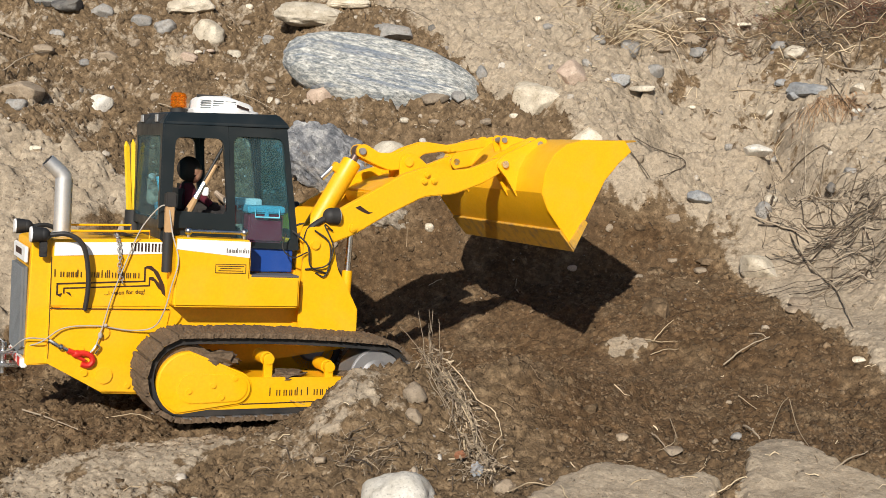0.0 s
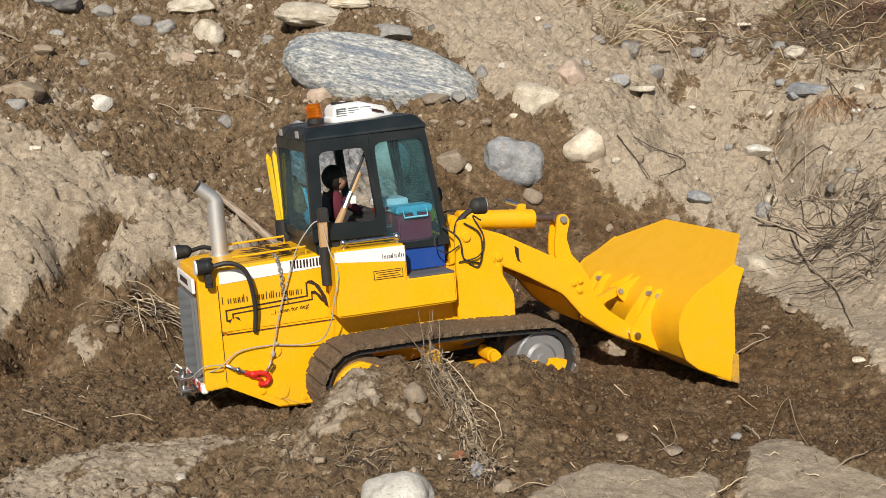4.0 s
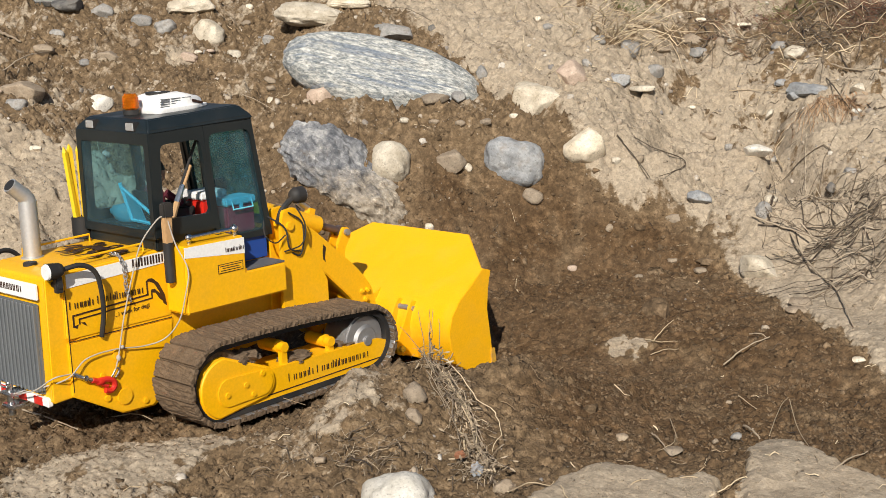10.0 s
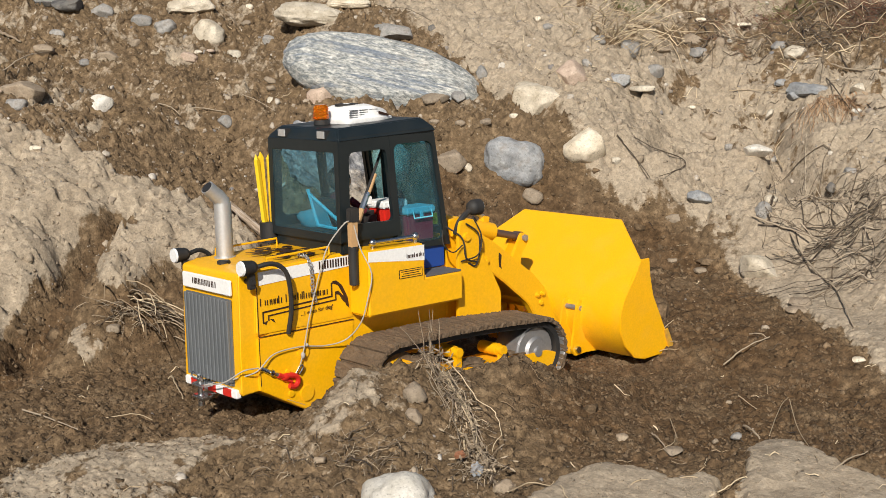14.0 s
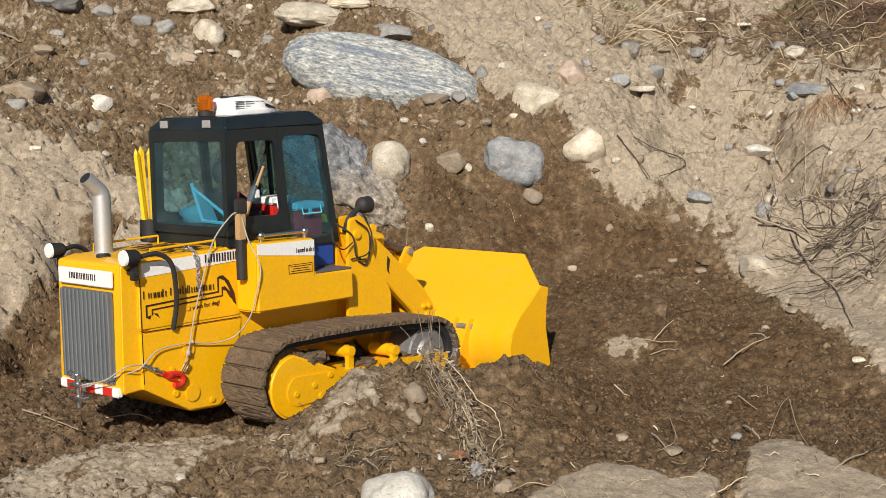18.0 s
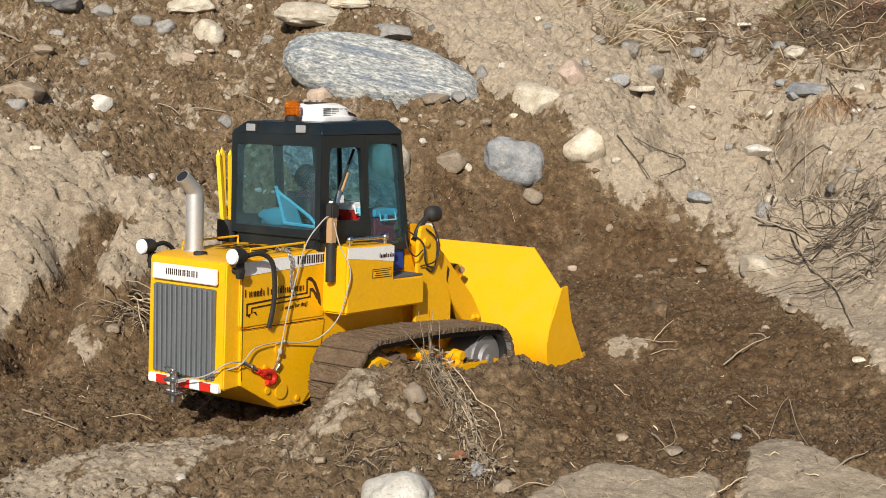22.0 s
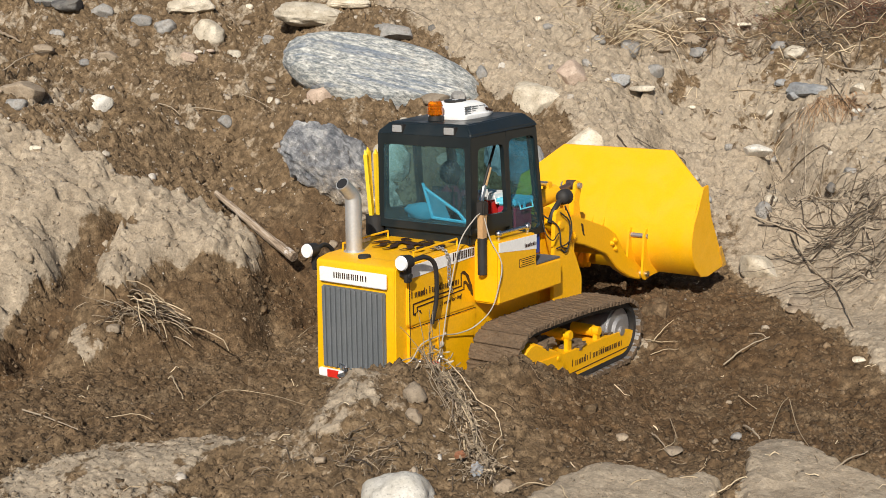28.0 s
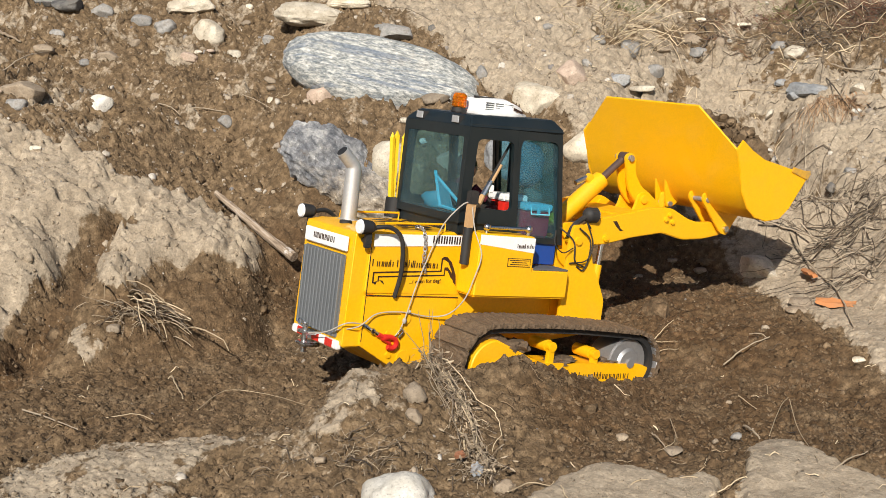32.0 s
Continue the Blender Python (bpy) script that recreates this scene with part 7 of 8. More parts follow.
strand("twig", [(0.710, 2.772, 0.261), (0.709, 2.842, 0.286), (0.733, 2.860, 0.317)], 0.0014, STRAW, "bent straw leaning on the crevice", "straw")
strand("twig", [(0.274, 2.943, 0.448), (0.317, 2.938, 0.437), (0.359, 2.931, 0.424)], 0.0007, STRAW, "thin straw on the sand slope", "straw")
strand("twig", [(-0.137, 3.161, 0.583), (-0.085, 3.178, 0.583), (-0.025, 3.139, 0.555)], 0.0010, ROOT, "thin root behind the boulder", "root")

# stick leaning out of the mound
def stick():
    P = [Vector((-0.452, 2.635, 0.226)), Vector((-0.405, 2.59, 0.198)), Vector((-0.342, 2.53, 0.160)), Vector((-0.281, 2.475, 0.127))]
    bm = tube(spline(P, 9), 0.0058, 12, 0.0098)
    for v in bm.verts:
        v.co += Vector((noise.noise(v.co * 60), noise.noise(v.co * 60 + Vector((5, 0, 0))), noise.noise(v.co * 60 + Vector((0, 5, 0))))) * 0.0014
    return tagged(finish("stick", bm, BARKED, None, "", 0.9), "bleached broken stick leaning out of the pale mound", "stick")


stick()
tuft("dry_grass", WITHERED, (-0.535, 2.225), (0.022, 0.012), 60, 0.055, -70, 0.35, 0.0017, "brown roots and stalks matted in the mound's foot", 15, "stuff", 0.008, 55, (0.0, 0.4), 0.008)
tuft("dry_grass", WITHERED, (-0.515, 2.232), (0.028, 0.010), 22, 0.115, -54, 0.18, 0.0024, "brown dry stalks hanging over dark soil", 1, "stuff", 0.016, 13, (-0.1, 0.25), 0.010)
tuft("dry_grass", STRAW, (-0.515, 2.236), (0.030, 0.010), 20, 0.14, -50, 0.18, 0.0028, "thick pale dry stalks hanging over dark soil", 2, "stuff", 0.022, 11, (-0.05, 0.25), 0.010)
tuft("dry_grass", STRAW, (0.40, 3.20), (0.045, 0.04), 90, 0.16, -55, 0.22, 0.0021, "bleached dry grass lying on the sand slope", 3, "stuff", 0.01)
tuft("dry_grass", RUST, (0.835, 2.885), (0.030, 0.010), 110, 0.12, -95, 0.22, 0.0018, "red-brown dry grass tuft hanging on the sand slope", 4, "stuff", 0.006, 22, (-0.7, -0.1), 0.008)
def dead_weed():
    """A withered weed lying head up against the front of the spoil ridge: bent stalks, side shoots and shrivelled leaves."""
    rnd = random.Random(5)
    top = tagged(new("dead_weed"), "withered grey-brown weed lying down the front of the spoil ridge", "dead plant")
    line = spline([(-0.022, 1.80), (-0.012, 1.765), (0.008, 1.715), (0.026, 1.66), (0.036, 1.60), (0.046, 1.55), (0.050, 1.525)], 8)

    def along(u, off, lift):
        q = u * (len(line) - 1)
        i = min(int(q), len(line) - 2)
        p = line[i].lerp(line[i + 1], q - i)
        return Vector((p.x + off, p.y, level(p.x + off, p.y) + lift))
    shoots, leaves = bmesh.new(), bmesh.new()
    for k in range(16):
        a, b = sorted((rnd.uniform(0.0, 0.75), rnd.uniform(0.25, 1.0)))
        o, h = rnd.gauss(0, 0.010), rnd.uniform(0.003, 0.020)
        n = max(4, int((b - a) * 14))
        P = [along(a + (b - a) * i / n, o + rnd.gauss(0, 0.0022), h + rnd.gauss(0, 0.002)) for i in range(n + 1)]
        r = rnd.choice((0.0008, 0.0010, 0.0014, 0.0018))
        part("stalk", tube(spline(P, 3), r, 6, r * 0.6), WITHERED if k % 3 else STRAW, top)
    for k in range(520):
        u, o = rnd.random(), rnd.gauss(0, 0.011)
        p = along(u, o, rnd.uniform(0.0, 0.024))
        d = Vector((rnd.gauss(0.12, 0.5), rnd.gauss(-0.45, 0.45), rnd.gauss(0.05, 0.4))).normalized()
        L = rnd.uniform(0.006, 0.020)
        bend = Vector((rnd.gauss(0, 0.3), rnd.gauss(0, 0.3), rnd.gauss(-0.15, 0.3)))
        pts = [p + d * (L * i / 3) + bend * (L * (i / 3) ** 2) for i in range(4)]
        tube(pts, rnd.choice((0.0003, 0.0004, 0.0006)), 4, 0.0002, shoots)
        if rnd.random() < 0.55:
            # a small rolled leaf at the shoot's end
            c, w = pts[-1], rnd.uniform(0.0010, 0.0022)
            t = (pts[-1] - pts[-2]).normalized()
            s = t.orthogonal().normalized()
            s = (s + t.cross(s) * rnd.uniform(-2, 2)).normalized()
            q = t.cross(s)
            rows = [[leaves.verts.new(c + t * (w * 2.4 * i) + s * (w * e * (1 - abs(i - 1) * 0.55)) + q * (w * (0.6 * abs(e) + 0.5 * i * i * 0.5))) for e in (-1, 0, 1)] for i in range(3)]
            for r0, r1 in zip(rows, rows[1:]):
                for e in (0, 1):
                    leaves.faces.new((r0[e], r0[e + 1], r1[e + 1], r1[e]))
    part("side_shoot", shoots, WITHERED, top)
    part("shrivelled_leaf", leaves, WITHERED, top)
    for k in range(7):
        # thin stems that stand up over the ridge
        x, y = -0.018 + rnd.gauss(0, 0.005), 1.79 + rnd.gauss(0, 0.006)
        z, lean = level(x, y), rnd.gauss(-0.1, 0.25)
        P = [(x + lean * 0.06 * i / 4 + rnd.gauss(0, 0.0012), y + 0.004 * i, z + rnd.uniform(0.05, 0.085) * i / 4) for i in range(5)]
        part("upright_stem", tube(spline(P, 3), 0.0008, 5, 0.0004), WITHERED, top)
    P = [(0.000, 1.765, 0.125), (0.020, 1.72, 0.118), (0.044, 1.665, 0.098), (0.066, 1.63, 0.090), (0.072, 1.60, 0.078), (0.060, 1.565, 0.062)]
    part("stalk", tube([p + Vector((rnd.gauss(0, 0.0012), 0, rnd.gauss(0, 0.0012))) for p in spline(P, 4)], 0.0009, 6, 0.0005), STRAW, top, "long bent pale stalk")


dead_weed()
tuft("dry_grass", WITHERED, (-0.10, 1.555), (0.06, 0.022), 110, 0.035, -70, 0.35, 0.0012, "matted dry grass at the ridge's foot", 10, "stuff", 0.006)
tuft("moss", MOSS, (0.46, 3.36), (0.03, 0.03), 160, 0.035, -80, 0.3, 0.0012, "green moss blades at the top of the bank", 11, "stuff")
tuft("moss", MOSS, (0.86, 3.32), (0.05, 0.03), 120, 0.035, -80, 0.3, 0.0012, "green moss blades at the top of the bank", 12, "stuff")
tuft("heather", HEATHER, (1.02, 3.19), (0.05, 0.05), 320, 0.06, 150, 0.15, 0.0014, "brown heather at the top of the bank", 13, "stuff")
tuft("heather", HEATHER, (0.80, 3.30), (0.10, 0.05), 200, 0.06, 170, 0.2, 0.0014, "brown heather at the top of the bank", 14, "stuff")
roots(ROOT, (0.775, 2.45, 0.085, 0.19), 120, 0.19, -40, 0.0019, "tangled dark dry roots on the sand slope's foot", 21, 0.30, 0.016)
roots(TWIG, (0.775, 2.43, 0.08, 0.18), 34, 0.20, -38, 0.0016, "pale dry stems among the roots", 22, 0.20, 0.016)
roots(ROOT, (0.69, 2.64, 0.05, 0.05), 14, 0.11, 60, 0.0024, "dark roots on the sand slope", 23, 0.5, 0.02)
roots(ROOT, (0.92, 3.18, 0.17, 0.09), 110, 0.20, -28, 0.0024, "tangled dark roots at the top of the bank", 24, 0.25, 0.014)
roots(STRAW, (0.90, 3.15, 0.17, 0.09), 40, 0.20, -30, 0.0019, "pale stems among the roots at the top of the bank", 25, 0.16)
roots(ROOT, (0.64, 3.27, 0.07, 0.07), 34, 0.12, -45, 0.0028, "dark roots at the top of the sand slope", 28, 0.3)
roots(STRAW, (0.60, 3.30, 0.06, 0.05), 12, 0.13, -40, 0.0020, "pale stems at the top of the sand slope", 29, 0.2)
roots(ROOT, (0.86, 2.80, 0.16, 0.16), 12, 0.16, -35, 0.0022, "thin roots on the sand slope", 26, 0.3)
roots(ROOT, (-0.12, 1.545, 0.10, 0.03), 16, 0.07, 10, 0.0012, "thin roots at the ridge's foot", 27)


def scrap():
    bm = lump_mesh(0.041, 1.532, 0.050, 0.007, 0.006, 0.008, 3, 3, 0.6, 2.4)
    tagged(finish("plastic_scrap", bm, PLASTIC_SCRAP, None, "", 0.4), "crumpled pale plastic scrap in the dry plant", "plastic scrap")
    bm = lump_mesh(0.021, 1.562, 0.058, 0.007, 0.004, 0.005, 5, 3, 0.5, 2.0)
    tagged(finish("dead_leaf", bm, DEADLEAF, None, "", 0.4), "curled orange-brown dead leaf", "leaf")


scrap()


# ---- crumbs of soil and gravel ----
def shape_bank(sub, count, rough, seed):
    rnd, out = random.Random(seed), []
    for i in range(count):
        bm = bmesh.new()
        if sub:
            bmesh.ops.create_icosphere(bm, subdivisions=sub, radius=1)
        else:
            bmesh.ops.create_uvsphere(bm, u_segments=4, v_segments=2, radius=1)
            bmesh.ops.triangulate(bm, faces=bm.faces)
        off = Vector((rnd.uniform(0, 90), rnd.uniform(0, 90), rnd.uniform(0, 90)))
        for v in bm.verts:
            v.co *= 1 + rough * noise.noise(v.co * 1.4 + off) + rough * 0.6 * noise.noise(v.co * 3.3 + off)
        out.append((np.array([v.co[:] for v in bm.verts]), np.array([[v.index for v in f.verts] for f in bm.faces])))
        bm.free()
    return out


def scatter(name, mat, n, small, big, power, want, seed, sub, rough, flat, label, category, sink=0.25):
    """Loose pieces strewn over the ground where want(x, y) is high."""
    rng = np.random.default_rng(seed)
    y = 1.42 + (3.55 - 1.42) * rng.random(n * 4) ** 1.25
    x = (rng.random(n * 4) * 2 - 1) * 0.36 * y
    keep = rng.random(n * 4) < want(x, y)
    x, y = x[keep][:n], y[keep][:n]
    m = len(x)
    r = np.minimum(small * (1 - rng.random(m)) ** (-1 / power), big)
    z = levels(x, y) - r * sink
    bank = shape_bank(sub, 14, rough, seed)
    V, F, base = [], [], 0
    for i in range(m):
        vs, fs = bank[i % 14]
        q = rng.normal(size=4)
        q /= np.linalg.norm(q)
        a, b, c, d = q
        R = np.array([[1 - 2 * (c * c + d * d), 2 * (b * c - a * d), 2 * (b * d + a * c)], [2 * (b * c + a * d), 1 - 2 * (b * b + d * d), 2 * (c * d - a * b)], [2 * (b * d - a * c), 2 * (c * d + a * b), 1 - 2 * (b * b + c * c)]])
        s = r[i] * np.array([1, rng.uniform(0.65, 1), rng.uniform(flat, 1)])
        V.append((vs * s) @ R.T + (x[i], y[i], z[i]))
        F.append(fs + base)
        base += len(vs)
    V, F = np.concatenate(V), np.concatenate(F)
    me = bpy.data.meshes.new(name)
    me.vertices.add(len(V))
    me.vertices.foreach_set("co", V.ravel())
    me.loops.add(F.size)
    me.loops.foreach_set("vertex_index", F.ravel())
    me.polygons.add(len(F))
    me.polygons.foreach_set("loop_start", np.arange(len(F)) * 3)
    me.update(calc_edges=True)
    me.materials.append(mat)
    return tagged(new(name, me), label, category, kind="stuff")


def on_dark(x, y):
    return np.clip(1 - 1.9 * np.clip(dryness(x, y), 0, 1), 0, 1) * (0.35 + 0.65 * ss(fbm(x, y, 8.0, 3), -0.25, 0.35))


def on_pale(x, y):
    return np.clip(dryness(x, y), 0, 1) * (0.3 + 0.7 * ss(fbm(x, y, 8.0, 3), -0.2, 0.35))


def on_all(x, y):
    return (0.06 + 0.94 * ss(foot_distance(x, y), 0.0, 0.2)) * 0.25 + 0.75 * ss(foot_distance(x, y), -0.02, 0.25) * ss(fbm(x + 2, y + 6, 6.0, 3), -0.1, 0.4)


def on_bank(x, y):
    return 0.015 + 0.9 * ss(foot_distance(x, y), 0.15, 0.3) * (1 - 0.75 * ss(inside(x, y, MOUND), -0.02, 0.02))


def on_crust(x, y):
    return on_pale(x, y) * (1 - 0.92 * ss(1.8 - y, 0.0, 0.1) * ss(x, 0.0, 0.08))


def on_face(x, y):
    d = foot_distance(x, y)
    return (0.10 + 0.90 * ss(d, 0.0, 0.12)) * np.clip(1 - 1.5 * np.clip(dryness(x, y), 0, 1), 0, 1) * (0.10 + 0.90 * ss(fbm(x + 5, y + 3, 7.0, 3), -0.05, 0.35))


def on_slope(x, y):
    return ss(foot_distance(x, y), 0.0, 0.15) * np.clip(dryness(x, y), 0, 1) * (0.05 + 0.95 * ss(fbm(x + 8, y + 2, 7.0, 3), 0.05, 0.4))


scatter("soil_lumps", CLOD_DARK, 1500, 0.0048, 0.015, 2.6, on_face, 41, 1, 0.7, 0.5, "lumps of dark soil standing out of the bank", "soil lumps", 0.35)
scatter("sand_lumps", CLOD_PALE, 750, 0.0042, 0.012, 2.6, on_slope, 42, 1, 0.7, 0.5, "lumps of crumbling pale sand on the slope", "sand lumps", 0.2)
scatter("soil_clods", CLOD_DARK, 900, 0.0028, 0.0085, 2.6, on_dark, 30, 2, 0.75, 0.5, "crumbling clods of dark soil", "soil clods", 0.5)
scatter("soil_crumbs", CLOD_DARK, 28000, 0.0021, 0.0065, 2.4, on_dark, 31, 0, 0.9, 0.5, "loose crumbs of dark soil", "soil crumbs")
scatter("soil_grains", CLOD_DARK, 10000, 0.0010, 0.0024, 2.6, on_dark, 32, 0, 0.8, 0.5, "fine loose grains of dark soil", "soil crumbs")
scatter("sand_clods", CLOD_PALE, 700, 0.0028, 0.009, 2.4, on_crust, 36, 2, 0.65, 0.5, "crumbling clods of pale dry sand", "sand clods", 0.5)
scatter("sand_crumbs", CLOD_PALE, 18000, 0.0014, 0.005, 2.3, on_crust, 33, 0, 0.9, 0.5, "loose crumbs of pale dry sand", "sand crumbs")
scatter("sand_grains", CLOD_PALE, 20000, 0.0009, 0.0026, 2.6, on_pale, 34, 0, 0.8, 0.5, "fine loose grains of pale sand", "sand crumbs")
scatter("gravel_specks", GRAVEL, 6500, 0.0011, 0.003, 2.2, on_all, 37, 0, 0.5, 0.5, "tiny pale specks of gravel in the soil", "gravel")
scatter("gravel", GRAVEL, 1900, 0.0020, 0.009, 1.9, on_bank, 35, 2, 0.5, 0.5, "scattered small pale and grey pebbles", "gravel", 0.4)


def litter(name, mat, n, want, seed, label):
    """Short bits of straw and root strewn on the ground."""
    rnd = random.Random(seed)
    bm = bmesh.new()
    k = 0
    while k < n:
        y = 1.42 + 2.0 * rnd.random() ** 1.2
        x = rnd.uniform(-0.36, 0.36) * y
        if rnd.random() > want(x, y):
            continue
        k += 1
        a, L, r = rnd.uniform(0, 6.28), rnd.uniform(0.006, 0.032), rnd.uniform(0.0004, 0.0010)
        pts = []
        for i in range(4):
            pts.append((x, y, level(x, y) + 0.0015 + rnd.uniform(0, 0.004)))
            x, y, a = x + L / 3 * math.cos(a), y + L / 3 * math.sin(a), a + rnd.gauss(0, 0.18)
        tube(pts, r, 4, r * 0.6, bm)
    return tagged(finish(name, bm, mat, None, "", None), label, "plant litter", kind="stuff")


def near_edges(x, y):
    return 0.08 + 0.92 * float(ss(np.array(y), 2.7, 2.95)) * (0.4 if x < 0.1 else 1) + (0.06 if y < 1.66 else 0)


litter("straw_litter", STRAW, 300, near_edges, 51, "short bits of dry straw strewn on the ground")
litter("root_litter", ROOT, 190, near_edges, 52, "short bits of dark root strewn on the ground")


# ---- soil scooped up by the bucket ----
def soil_load():
    bm = bmesh.new()
    bmesh.ops.create_icosphere(bm, subdivisions=6, radius=1)
    for v in bm.verts:
        p = v.co
        q = Vector((p.x * 0.066, p.y * 0.196, p.z * 0.102))
        k = 1 + 0.20 * noise.noise(q * 14) + 0.14 * abs(noise.noise(q * 45 + Vector((4, 0, 0)))) + 0.10 * abs(noise.noise(q * 110)) + 0.05 * abs(noise.noise(q * 260))
        v.co = Vector((min(0.092 + p.x * k * 0.066, 0.140), max(-0.183, min(0.183, p.y * k * 0.196)), 0.083 + p.z * k * 0.086))
        # it lies against the curved back and the floor of the bucket
        z = v.co.z
        v.co.x = max(v.co.x, np.interp(z, [-0.012, 0.014, 0.04, 0.094, 0.122, 0.2], [0.058, 0.03, 0.02, 0.034, 0.058, 0.118]))
        v.co.z = max(z, -0.012)
    rnd = random.Random(3)
    tops = [v.co.copy() for v in bm.verts if v.co.z > 0.06 and v.co.x < 0.137 and abs(v.co.y) < 0.168 and v.co.x > np.interp(v.co.z, [0.04, 0.094, 0.122, 0.2], [0.036, 0.05, 0.074, 0.134])]
    clods = []
    for k in range(150):
        p, r = rnd.choice(tops), rnd.choice((0.003, 0.004, 0.005, 0.007, 0.010))
        clods.append(lump_mesh(p.x + 0.002, p.y, p.z, r, r * rnd.uniform(0.8, 1.3), r * 0.8, k, 2, 0.3))
    bm = join(bm, *clods)
    return tagged(finish("earth_load", bm, CLOD_DARK, None, "", 0.6), "heap of dark dug soil scooped by the bucket", "soil")


SCOOPED = soil_load()


# ---- splinters of orange wood torn out by the bucket ----
def splinter(length, width, seed, label):
    rnd = random.Random(seed)
    bm = bmesh.new()
    rows = []
    for i in range(9):
        t = i / 8
        w = width * (0.35 + 0.65 * math.sin(math.pi * (0.12 + 0.80 * t))) * rnd.uniform(0.8, 1.15)
        rows.append([bm.verts.new((length * (t - 0.5), a * w / 2 + rnd.gauss(0, width * 0.05), b * width * 0.16 + rnd.gauss(0, width * 0.03))) for a, b in ((-1, 0), (-0.5, 1), (0.1, 0.7), (0.6, 1.1), (1, 0), (0.2, -1))])
    for a, b in zip(rows, rows[1:]):
        for k in range(6):
            bm.faces.new((a[k], a[(k + 1) % 6], b[(k + 1) % 6], b[k]))
    bm.faces.new(rows[0][::-1]), bm.faces.new(rows[-1])
    return tagged(finish("wood_splinter", bm, ORANGEWOOD, None, "", 0.5), label, "wood splinter", "orange wood splinters")


SPLINTERS = [splinter(0.056, 0.026, 4, "short orange splinter of fresh wood on the slope"), splinter(0.068, 0.024, 8, "long orange splinter of fresh wood on the slope")]


